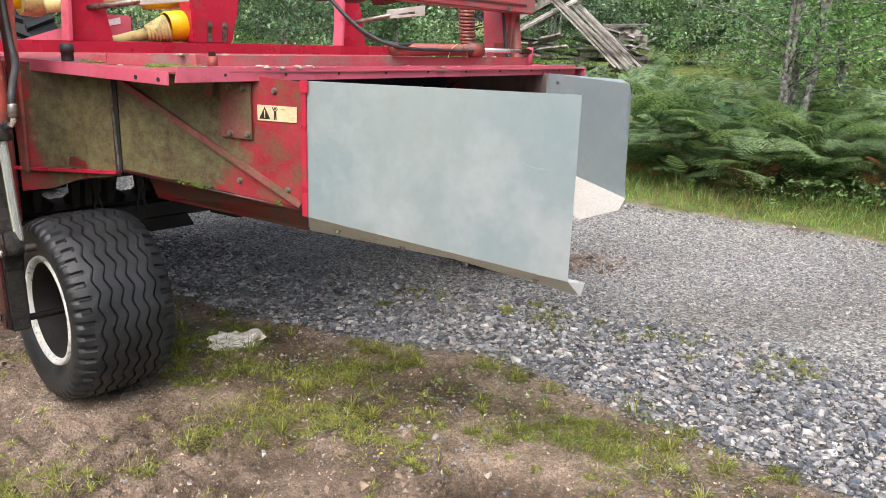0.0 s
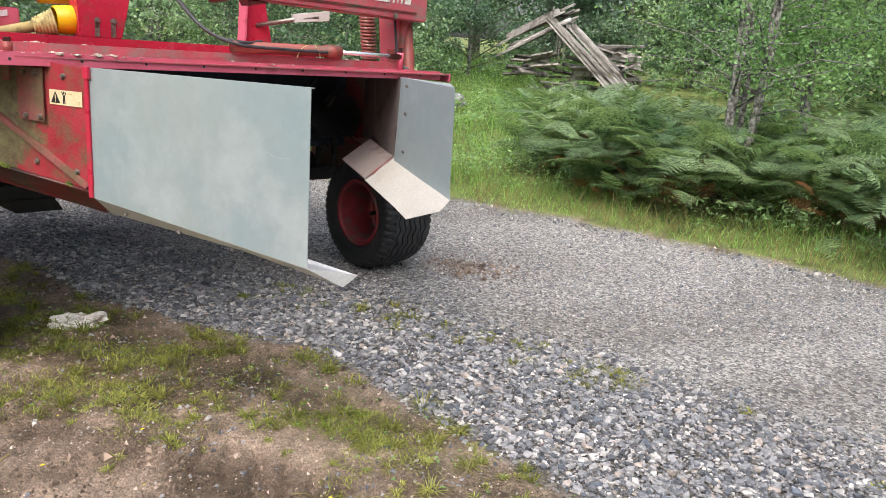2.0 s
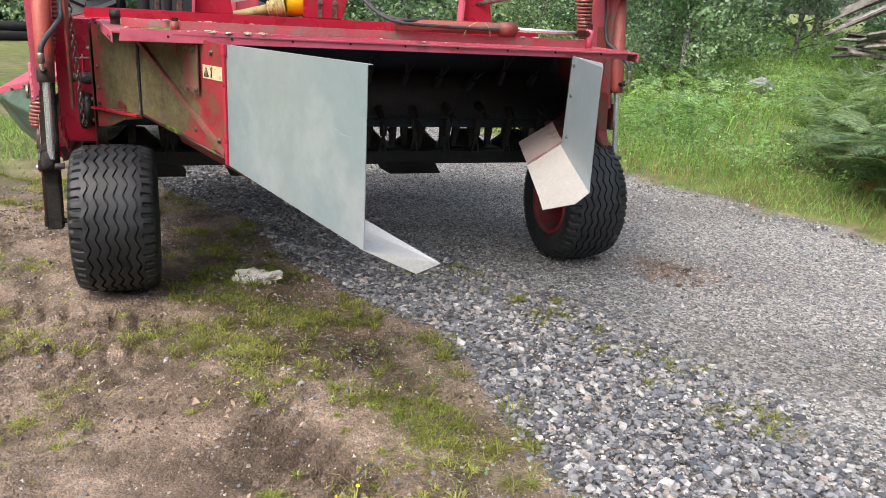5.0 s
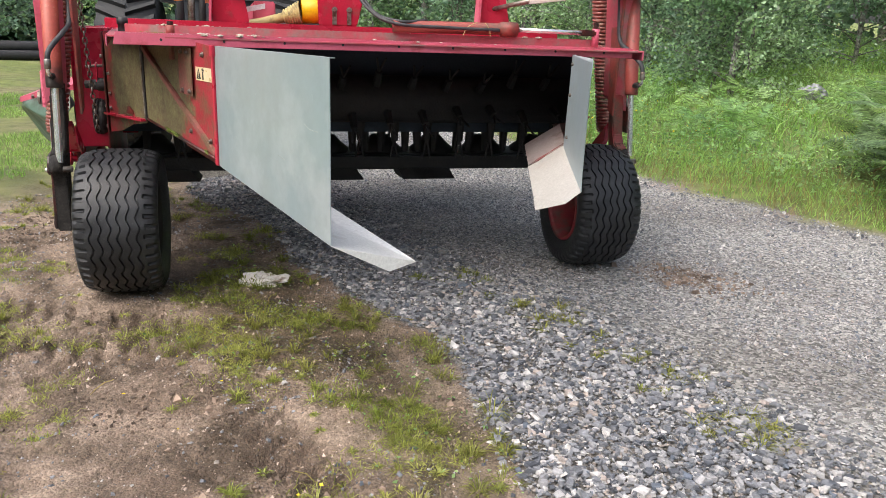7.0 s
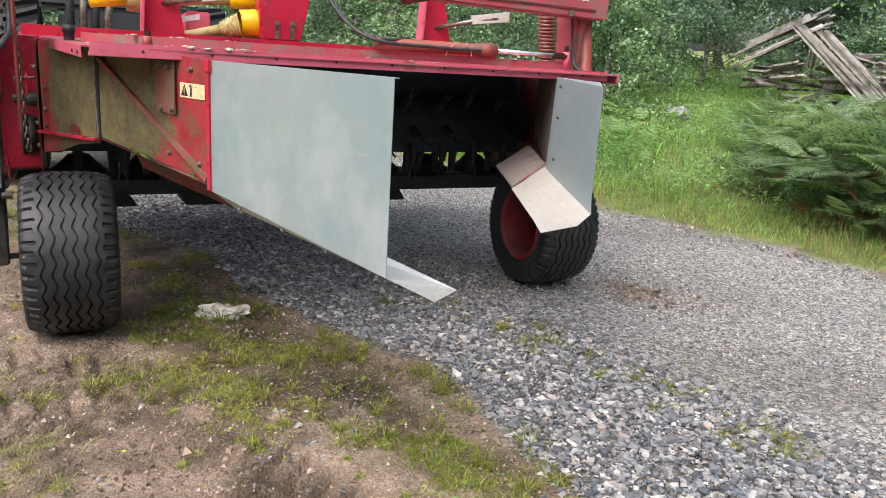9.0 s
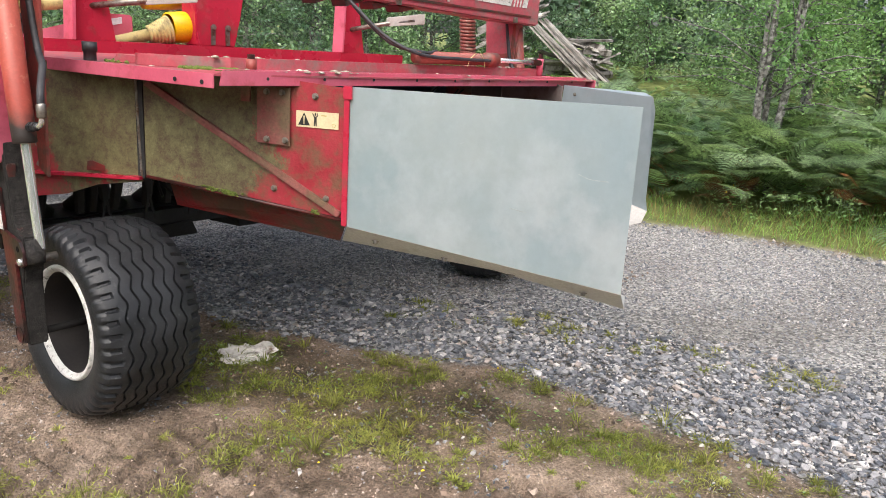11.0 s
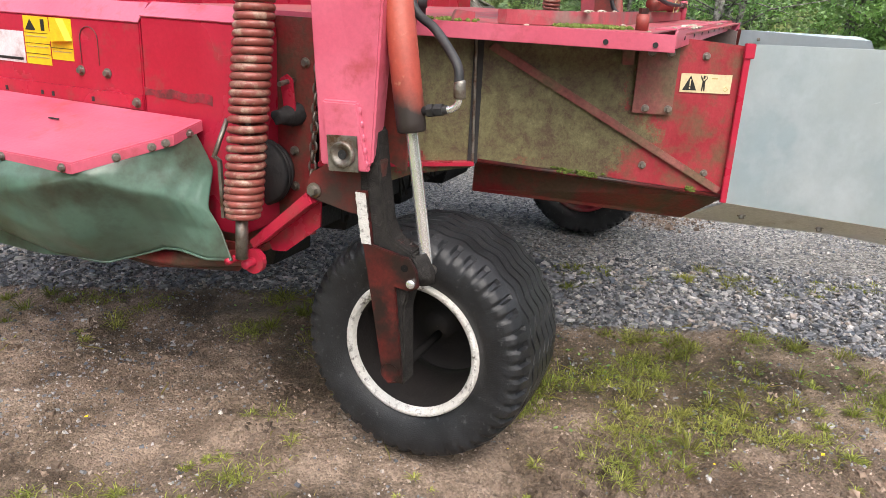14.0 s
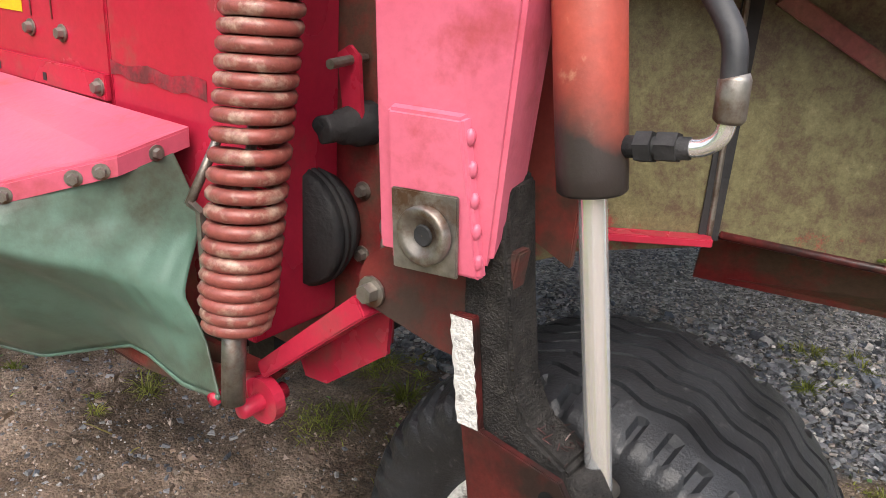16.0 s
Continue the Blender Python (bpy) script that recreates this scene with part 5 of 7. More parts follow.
    for t in (0.12, 0.38, 0.62, 0.87):
        p = A.lerp(B, t).lerp(Vector((0.87, -0.68, 0.745)).lerp(Vector((1.372, -1.705, 0.606)), t), 0.42)
        bolt(p + Vector((0, 0, -0.003)), (-0.35, -0.14, -0.9), plate, 0.9)
    # the other plate, flaring outwards
    rp = part("swath_plate", prism([(2.478, -0.66, 0.9), (2.475, -0.69, 1.372), (2.335, -1.23, 1.376), (2.312, -1.285, 1.36), (2.293, -1.313, 1.3), (2.29, -1.325, 0.87), (2.285, -1.34, 0.812), (2.4, -0.93, 0.86)], (0.0032, 0.001, 0)), SHEET, mower, "aluminium swath plate with clipped corners and bent flap")
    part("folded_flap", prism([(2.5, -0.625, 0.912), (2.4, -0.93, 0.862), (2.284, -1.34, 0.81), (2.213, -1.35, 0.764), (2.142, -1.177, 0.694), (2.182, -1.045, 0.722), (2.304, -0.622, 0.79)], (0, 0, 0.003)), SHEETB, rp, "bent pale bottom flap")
    part("flap_seam", tube([(2.306, -0.622, 0.796), (2.36, -0.63, 0.834), (2.42, -0.622, 0.866), (2.498, -0.628, 0.917)], [0.004, 0.008, 0.005, 0.007], 6), DARKRED, rp, "dirty brown seam")
    part("flap_crease", tube([(2.184, -1.045, 0.7265), (2.375, -0.965, 0.827)], 0.0022, 6), SHEETB, rp)
    for z in (1.33, 1.18, 0.97):
        bolt((2.44, -0.78, z), (-0.95, -0.25, 0), rp, 0.55)


swath_funnel()


def conditioner():
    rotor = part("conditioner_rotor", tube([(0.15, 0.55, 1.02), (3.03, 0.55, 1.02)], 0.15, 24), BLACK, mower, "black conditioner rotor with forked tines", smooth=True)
    random.seed(11)
    for row in range(5):
        a0 = -math.pi / 2 + (row - 2) * 1.1
        for k in range(12):
            x = 0.35 + 0.22 * k + 0.07 * (row % 3)
            a = a0 + random.uniform(-0.2, 0.2)
            c, s_ = math.cos(a), math.sin(a)
            bm = tube([(x, 0.55 + 0.14 * c, 1.02 + 0.14 * s_), (x, 0.55 + 0.27 * c, 1.02 + 0.27 * s_)], [0.03, 0.022], 6)
            for q in (-0.028, 0.028):
                tube([(x, 0.55 + 0.26 * c, 1.02 + 0.26 * s_), (x + q, 0.55 + 0.39 * c, 1.02 + 0.39 * s_)], [0.009, 0.006], 5, bm)
            part("tine", bm, BLACK, rotor)
    # Two dark walls added to close the hood's shaded interior
    hood = part("hood_lining", prism([(0.11, 1.02, 1.385), (0.11, 1.02, 0.79), (3.07, 1.02, 0.79), (3.07, 1.02, 1.385)], (0, 0.02, 0)), INNER, mower, "wall added to close the hood, coloured for the shade inside")
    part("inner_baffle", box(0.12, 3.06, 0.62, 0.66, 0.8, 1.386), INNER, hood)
    for f in (lambda x: x, lambda x: WIDE - x):
        s = 1 if f(1) == 1 else -1
        P = lambda x, y, z: (f(x), y, z)
        # Grimy red here also puts the shade behind the leg into the colour
        part("end_plate", prism([P(0.1, 0.39, 0.7), P(0.1, 0.39, 1.385), P(0.1, 1.06, 1.385), P(0.1, 1.06, 0.62), P(0.1, 0.6, 0.6)], (0.008 * s, 0, 0)), GRIMY, mower, "red housing end plate, darkened for grime and shade", bevel=0.001)
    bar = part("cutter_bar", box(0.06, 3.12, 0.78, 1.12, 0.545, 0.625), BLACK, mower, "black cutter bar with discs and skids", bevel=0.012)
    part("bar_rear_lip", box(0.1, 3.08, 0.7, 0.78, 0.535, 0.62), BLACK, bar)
    for k in range(8):
        x = 0.28 + 0.375 * k
        part("cutting_disc", lathe([(0.625, 0.15), (0.645, 0.155), (0.69, 0.1), (0.735, 0.06), (0.74, 0.001)], 20, (x, 0.95, 0), "z"), BLACK, bar, smooth=True)
        if k % 2 == 0 or k in (3,):
            xs = 0.42 + 0.53 * (k // 2) if k % 2 == 0 else 2.12
            part("skid", prism([(xs - 0.14, 0.68, 0.545), (xs + 0.1, 0.68, 0.545), (xs + 0.16, 0.72, 0.46), (xs - 0.1, 0.72, 0.46)], (0, 0.3, -0.02)), BLACK, bar, "dark steel skid shoe", bevel=0.004)
    # tines and lumps that break the slot of light over the bar
    for k in range(22):
        x = 0.3 + 0.122 * k + random.uniform(-0.03, 0.03)
        part("stripper_finger", tube([(x, 0.68, 0.82), (x + random.uniform(-0.015, 0.015), 0.7, 0.66)], [0.03, 0.022], 6), BLACK, bar)


conditioner()


def drive_end():
    """Belt cover, side panel, guard and green curtain at the end of the cutter bar."""
    x = -0.09
    cover = part("belt_cover", prism([(x, 0.53, 0.72), (x, 0.53, 1.36), (x + 0.06, 0.53, 1.4), (0.1, 0.53, 1.4), (0.1, 0.53, 0.72)], (0, 0.365, 0)), RED, mower, "bright red belt cover with scraped paint", bevel=0.004)
    part("cover_top", prism([(x - 0.002, 0.528, 1.362), (x + 0.058, 0.528, 1.403), (x + 0.058, 0.895, 1.403), (x - 0.002, 0.895, 1.362)], (-0.002, 0, 0.003)), FADED, cover, "sun-bleached pink top edge")
    n = 24
    low = [(x - 0.001, 0.895 - 0.267 * k / n, 1.124 - 0.007 * k / n + 0.0015 * math.sin(4.7 * k) + 0.003 * math.sin(0.7 * k)) for k in range(n + 1)]
    high = [(x - 0.001, 0.628 + 0.267 * k / n, 1.147 + 0.004 * math.sin(0.55 * k) + 0.001 * math.sin(3.7 * k)) for k in range(n + 1)]
    part("paint_scrape", prism(low + high, (-0.0004, 0, 0)), SCRAPE, cover, "brown scrape with missing paint")
    side = part("side_cover", prism([(x, 0.9, 0.75), (x, 0.9, 1.34), (x + 0.05, 0.9, 1.395), (0.2, 0.9, 1.4), (0.2, 0.9, 0.75)], (0, 1.64, 0)), RED, mower, "bright red front side cover with decals", bevel=0.004)
    part("cover_top", prism([(x - 0.002, 0.902, 1.342), (x + 0.048, 0.902, 1.399), (x + 0.048, 2.54, 1.399), (x - 0.002, 2.54, 1.342)], (-0.002, 0, 0.003)), FADED, side, "sun-bleached pink top edge")
    part("front_canopy", box(0.2, 3.06, 1.25, 2.4, 1.33, 1.385), DULL, mower, "dull red front canopy sheet", bevel=0.004)
    for y in (1.045, 1.159):
        bolt((x - 0.001, y, 1.178), (-1, 0, 0), side, 1.0)
    arch = [(x - 0.002, 1.115 + 0.038 * math.cos(t), 1.28 + 0.038 * math.sin(t)) for t in [math.pi * k / 10 for k in range(11)]]
    part("arch_cut", tube([(x - 0.002, 1.153, 1.2)] + arch + [(x - 0.002, 1.077, 1.2)], 0.0016, 5), DARKRED, side)
    part("cover_back", box(-0.07, 0.096, 0.5255, 0.5285, 0.73, 1.35), RED, cover, "red back of the belt cover")
    # decals
    for y0, y1, z0, z1, rows in ((1.289, 1.404, 1.182, 1.337, 4), (1.186, 1.284, 1.204, 1.337, 3)):
        d = part("warning_decal", prism([(x - 0.001, y0, z0), (x - 0.001, y1, z0), (x - 0.001, y1, z1), (x - 0.001, y0, z1)], (-0.001, 0, 0)), DECALY, side, "yellow warning decal")
        for k in range(rows - 1):
            z = z0 + (z1 - z0) * (k + 1) / (rows + 0.6)
            part("decal_line", box(x - 0.0032, x - 0.0022, y0, y1, z, z + 0.0015), INK, d)
            part("decal_bar", box(x - 0.0032, x - 0.0022, y0 + 0.008, y1 - 0.008, z - 0.012, z - 0.009), BEIGE, d)
        if rows == 4:
            part("decal_sign", prism([(x - 0.0022, y1 - 0.008, z1 - 0.045), (x - 0.0022, y1 - 0.056, z1 - 0.045), (x - 0.0022, y1 - 0.032, z1 - 0.01)], (-0.001, 0, 0)), INK, d)
            part("decal_sign", box(x - 0.0032, x - 0.0022, y0 + 0.018, y0 + 0.034, z1 - 0.045, z1 - 0.008), INK, d)
        else:
            part("loose_corner", prism([(x - 0.003, y0 - 0.002, 1.268), (x - 0.003, y1 - 0.01, 1.262), (x - 0.003, y0 + 0.035, 1.336)], (-0.02, 0.01, 0.0)), DECALY, d, "peeling yellow corner")
    d = part("type_plate", prism([(x - 0.001, 1.41, 1.182), (x - 0.001, 1.56, 1.182), (x - 0.001, 1.56, 1.285), (x - 0.001, 1.41, 1.285)], (-0.001, 0, 0)), PLATEW, side, "white type plate with rows of small print")
    part("decal_bar", box(x - 0.0032, x - 0.0022, 1.42, 1.55, 1.19, 1.199), INK, d)
    # rail with slots above the guard
    rail = part("guard_rail", prism([(x - 0.012, 0.9, 1.075), (x - 0.012, 0.9, 1.122), (x - 0.012, 2.5, 1.128), (x - 0.012, 2.5, 1.08)], (0.012, 0, 0)), RED, mower, "red slotted guard rail", bevel=0.002)
    for y in (1.1, 1.28, 1.33, 1.5):
        part("slot", box(x - 0.0135, x - 0.0125, y, y + 0.012, 1.085, 1.1), BLACK, rail)
    bolt((x - 0.012, 0.918, 1.098), (-1, 0, 0), rail, 1.0)
    # folding guard
    top = [(-0.105, 0.66, 1.068), (-0.105, 2.4, 1.085), (-0.45, 2.4, 0.978), (-0.45, 0.83, 0.973), (-0.235, 0.655, 1.043)]
    guard = part("side_guard", prism(top, (0, 0, 0.004)), FADED, mower, "sun-bleached pink-red folding side guard")
    edge = [(-0.45, 2.4, 0.978), (-0.45, 0.83, 0.973), (-0.235, 0.655, 1.043), (-0.105, 0.66, 1.068)]
    for p, q in zip(edge, edge[1:]):
        part("guard_lip", prism([p, q, (q[0], q[1], q[2] - 0.028), (p[0], p[1], p[2] - 0.028)], (-0.002, -0.002, 0)), FADED, guard)
    part("slot", box(-0.252, -0.245, 1.1, 1.14, 1.043, 1.0465), BLACK, guard)
    for p, nrm in (((-0.455, 1.1, 0.962), (-1, 0, 0)), ((-0.455, 0.86, 0.96), (-1, 0, 0)), ((-0.36, 0.754, 0.987), (-0.63, -0.77, 0)), ((-0.285, 0.693, 1.012), (-0.63, -0.77, 0)), ((-0.255, 0.668, 1.022), (-0.63, -0.77, 0)), ((-0.17, 0.655, 1.04), (0, -1, 0)), ((-0.455, 1.4, 0.962), (-1, 0, 0))):
        bolt(p, nrm, guard, 0.8)
    # curtain: stiff facets from one long crease that runs from the guard's corner to the rear edge
    top_edge = ((-0.448, 2.4, 0.962), (-0.448, 1.35, 0.96), (-0.448, 1.12, 0.959), (-0.447, 0.95, 0.958), (-0.446, 0.83, 0.957), (-0.34, 0.742, 0.988), (-0.275, 0.69, 1.008), (-0.21, 0.657, 1.03), (-0.14, 0.662, 1.045))
    crease = ((-0.48, 2.4, 0.84), (-0.485, 1.35, 0.85), (-0.485, 1.12, 0.86), (-0.475, 0.95, 0.895), (-0.452, 0.83, 0.93), (-0.385, 0.755, 0.903), (-0.305, 0.684, 0.877), (-0.245, 0.635, 0.853), (-0.185, 0.585, 0.824))
    hem = ((-0.45, 2.4, 0.76), (-0.43, 1.33, 0.74), (-0.33, 1.08, 0.63), (-0.235, 0.97, 0.592), (-0.175, 0.88, 0.618), (-0.16, 0.79, 0.652), (-0.17, 0.72, 0.663), (-0.185, 0.6, 0.657), (-0.191, 0.498, 0.676))
    a, b, c = np.array(top_edge), np.array(crease), np.array(hem)
    above, below = 0.5 * (a + b), 0.5 * (b + c)
    above[:, 0] += (-0.01, -0.008, -0.008, -0.004, 0.0, -0.008, 0.015, 0.037, 0.033)
    above[-2:, 1] -= 0.02
    below[:, 0] += (0.0, 0.0, -0.012, -0.005, 0.0, 0.017, 0.022, 0.025, 0.008)
    below[3:5, 2] -= 0.04
    nu, nv = 110, 34
    net = np.stack([a, above, b, below, c], 1)
    G = np.zeros((nu, nv, 3))
    for c in range(3):
        across = np.array([np.interp(np.linspace(0, 1, nv), (0.0, 0.28, 0.5, 0.78, 1.0), row) for row in net[:, :, c]])
        for jj in range(nv):
            G[:, jj, c] = np.interp(np.linspace(0, 1, nu), (0.0, 0.14, 0.26, 0.38, 0.5, 0.64, 0.76, 0.88, 1.0), across[:, jj])
    G[1:-1] = 0.5 * G[1:-1] + 0.25 * (G[:-2] + G[2:])
    G[:, 1:-1] = 0.8 * G[:, 1:-1] + 0.1 * (G[:, :-2] + G[:, 2:])
    sag = np.sin(np.linspace(0, math.pi, nv))[None]
    G[:, :, 0] -= sag * 0.02 * (vnoise(np.arange(nu)[:, None] * 0.09, np.arange(nv)[None] * 0.12, 1.0, 70) - 0.5) + 0.004 * sag * (vnoise(np.arange(nu)[:, None] * 0.4, np.arange(nv)[None] * 0.3, 1.0, 71) - 0.5)
    V = [tuple(p) for p in G.reshape(-1, 3)]
    F = [(i * nv + j, (i + 1) * nv + j, (i + 1) * nv + j + 1, i * nv + j + 1) for i in range(nu - 1) for j in range(nv - 1)]
    bm = bmesh.new()
    vs = [bm.verts.new(v) for v in V]
    for f in F:
        bm.faces.new([vs[k] for k in f])
    cur = part("side_curtain", bm, TARP, mower, "creased green tarpaulin safety curtain", smooth=True)
    so = cur.modifiers.new("thickness", "SOLIDIFY")
    so.thickness = 0.003
    part("curtain_hem", tube([V[i * nv + nv - 1] for i in range(34, nu)], 0.0045, 6), TARP, cur, "stitched hem", smooth=True)
    part("front_curtain", prism([(-0.2, 2.4, 0.9), (-0.2, 1.05, 0.9), (-0.2, 1.1, 0.575), (-0.2, 1.3, 0.55), (-0.2, 2.4, 0.56)], (0.004, 0, 0)), TARP, cur, "shaded inner curtain")
    # hook for the curtain's end
    hook = part("curtain_hook", tube([(-0.13, 0.545, 1.09), (-0.19, 0.55, 0.985)], 0.0075, 8), STEEL, mower, "bent steel curtain hook", smooth=True)
    part("hook_strap", tube([(-0.19, 0.55, 0.99), (-0.18, 0.537, 0.975), (-0.178, 0.532, 0.8)], 0.0075, 4), STEEL, hook)
    # end shoe of the bar
    shoe = part("end_shoe", tube(smooth_path([(-0.12, 0.49, 0.665), (-0.115, 0.62, 0.635), (-0.105, 0.8, 0.6), (-0.09, 1.0, 0.59), (-0.08, 1.2, 0.6)]), 0.026, 14), GRIMY, mower, "red end shoe of the cutter bar", smooth=True)
    part("shoe_pin", tube([(-0.196, 0.512, 0.668), (-0.1, 0.512, 0.668)], 0.011, 12), RED, shoe, smooth=True)
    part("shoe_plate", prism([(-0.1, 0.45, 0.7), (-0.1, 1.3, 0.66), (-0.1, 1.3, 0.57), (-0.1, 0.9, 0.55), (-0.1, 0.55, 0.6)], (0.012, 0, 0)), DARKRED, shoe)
    # pulley and hub behind the leg
    pul = part("pulley", lathe([(0.0, 0.001), (0.0, 0.05), (0.01, 0.09), (-0.03, 0.11), (-0.03, 0.103), (-0.036, 0.103), (-0.036, 0.11), (-0.045, 0.11), (-0.045, 0.103), (-0.05, 0.103), (-0.05, 0.11), (-0.065, 0.1), (-0.065, 0.001)], 36, (0.08, 0.55, 0.9)), BLACK, mower, "black belt pulley", smooth=True)
    hub = lathe([(0.02, 0.036), (-0.02, 0.036), (-0.025, 0.029), (-0.05, 0.027), (-0.055, 0.022), (-0.085, 0.023), (-0.09, 0.02), (-0.09, 0.001)], 24, (0.08, 0.455, 1.09))
    for v in hub.verts:
        v.co += 0.006 * noise.noise_vector(v.co * 45)
    part("hub", hub, BLACK, mower, "greasy shaft hub", smooth=True)
    lev = part("latch_lever", prism([(0.06, 0.43, 1.1), (0.06, 0.47, 1.1), (0.06, 0.485, 1.2), (0.06, 0.46, 1.215), (0.06, 0.44, 1.2)], (-0.008, 0, 0)), RED, mower, "red latch lever")
    part("latch_pin", tube([(0.09, 0.46, 1.195), (0.0, 0.45, 1.19)], 0.008, 10), STEEL, lev)
    for p in ((0.099, 0.462, 0.852), (0.099, 0.464, 0.969), (0.099, 0.42, 1.25)):
        bolt(p, (-1, 0, 0), mower, 1.0)


drive_end()


def chain(p0, p1):
    p0, p1 = Vector(p0), Vector(p1)
    n = int((p1 - p0).length / 0.03)
    c = part("chain", box(-0.004, 0.004, -0.004, 0.004, -0.004, 0.004), STEEL, mower, "worn steel safety chain")
    c.matrix_basis = Matrix.Translation(p0)
    ring = [(0.011 * math.cos(t), 0, 0.019 * math.sin(t)) for t in [2 * math.pi * k / 12 for k in range(13)]]
    me = None
    turn = (p1 - p0).to_track_quat("Z", "Y").to_matrix().to_4x4()
    for i in range(n):
        if me is None:
            ob = part("chain_link", tube(ring, 0.0042, 6, caps=False), STEEL, c, smooth=True)
            me = ob.data
        else:
            ob = new("chain_link", me)
            ob.parent = c
        ob.matrix_basis = Matrix.Translation((p1 - p0) * (i / n)) @ turn @ pose(0, 0, 0, 0, 0, 90 * (i % 2) + 30)


chain((0.05, 0.372, 0.85), (0.016, 0.283, 1.82))


# ---- tractor in front of the mower ----
def tractor():
    t = new("tractor")
    t.matrix_world = MACHINE
    tagged(t, "dark tractor standing ahead of the mower, hitched to it", "tractor")
    for x in (-0.24, 1.46):
        bm = lathe([(-0.26, 0.4), (-0.3, 0.7), (-0.27, 0.83), (0.27, 0.83), (0.3, 0.7), (0.26, 0.4)], 48, (x, 4.6, 0.85))
        w = part("rear_tyre", bm, LUGS, t, "large black lugged tractor tyre", smooth=True)
        me = None
        for k in range(26):
            for s in (-1, 1):
                if me is None:
                    ob = part("tread_lug", hexa([(0.0, -0.03, 0.82), (0.28, 0.12, 0.82), (0.28, 0.18, 0.82), (0.0, 0.03, 0.82)], [(0.0, -0.025, 0.87), (0.27, 0.125, 0.865), (0.27, 0.175, 0.865), (0.0, 0.025, 0.87)]), LUGS, w)
                    me = ob.data
                else:
                    ob = new("tread_lug", me)
                    ob.parent = w
                ob.matrix_basis = Matrix.Translation((x, 4.6, 0.85)) @ pose(0, 0, 0, 360 / 26 * (k + (0.5 if s < 0 else 0)), 0, 0) @ Matrix.Diagonal((s, 1, 1, 1))
        part("rear_rim", lathe([(-0.2, 0.41), (-0.1, 0.38), (0.0, 0.2), (0.0, 0.001)], 32, (x, 4.6, 0.85)), PLATEW, t, smooth=True)
    part("tractor_body", box(0.2, 1.0, 4.3, 7.1, 0.7, 1.6), TRACTOR, t, bevel=0.06)
    part("hitch", box(0.1, 1.1, 3.8, 4.4, 0.5, 1.2), BLACK, t, bevel=0.05)
    part("tractor_cab", prism([(0.0, 4.4, 1.6), (1.25, 4.4, 1.6), (1.15, 4.5, 2.6), (0.1, 4.5, 2.6)], (0, 1.4, 0)), TRACTOR, t, bevel=0.05)
    for k in range(4):
        part("hydraulic_coupling", tube([(0.3 + 0.1 * k, 3.75, 1.2), (0.3 + 0.1 * k, 3.75, 1.55), (0.3 + 0.12 * k, 3.7, 1.8)], 0.035, 10), STEEL if k % 2 else BLACK, t, smooth=True)
    d = part("drawbar", hexa([(0.95, 1.3, 1.47), (1.1, 1.3, 1.47), (1.1, 1.3, 1.6), (0.95, 1.3, 1.6)], [(0.55, 4.2, 0.95), (0.75, 4.2, 0.95), (0.75, 4.2, 1.1), (0.55, 4.2, 1.1)]), FADED, mower, "pale pink-red drawbar with a white decal", bevel=0.01)
    part("decal", prism([(0.8, 1.296, 1.5), (1.03, 1.296, 1.55), (1.03, 1.296, 1.585), (0.8, 1.296, 1.535)], (0, 0.002, 0)), PLATEW, d)


tractor()


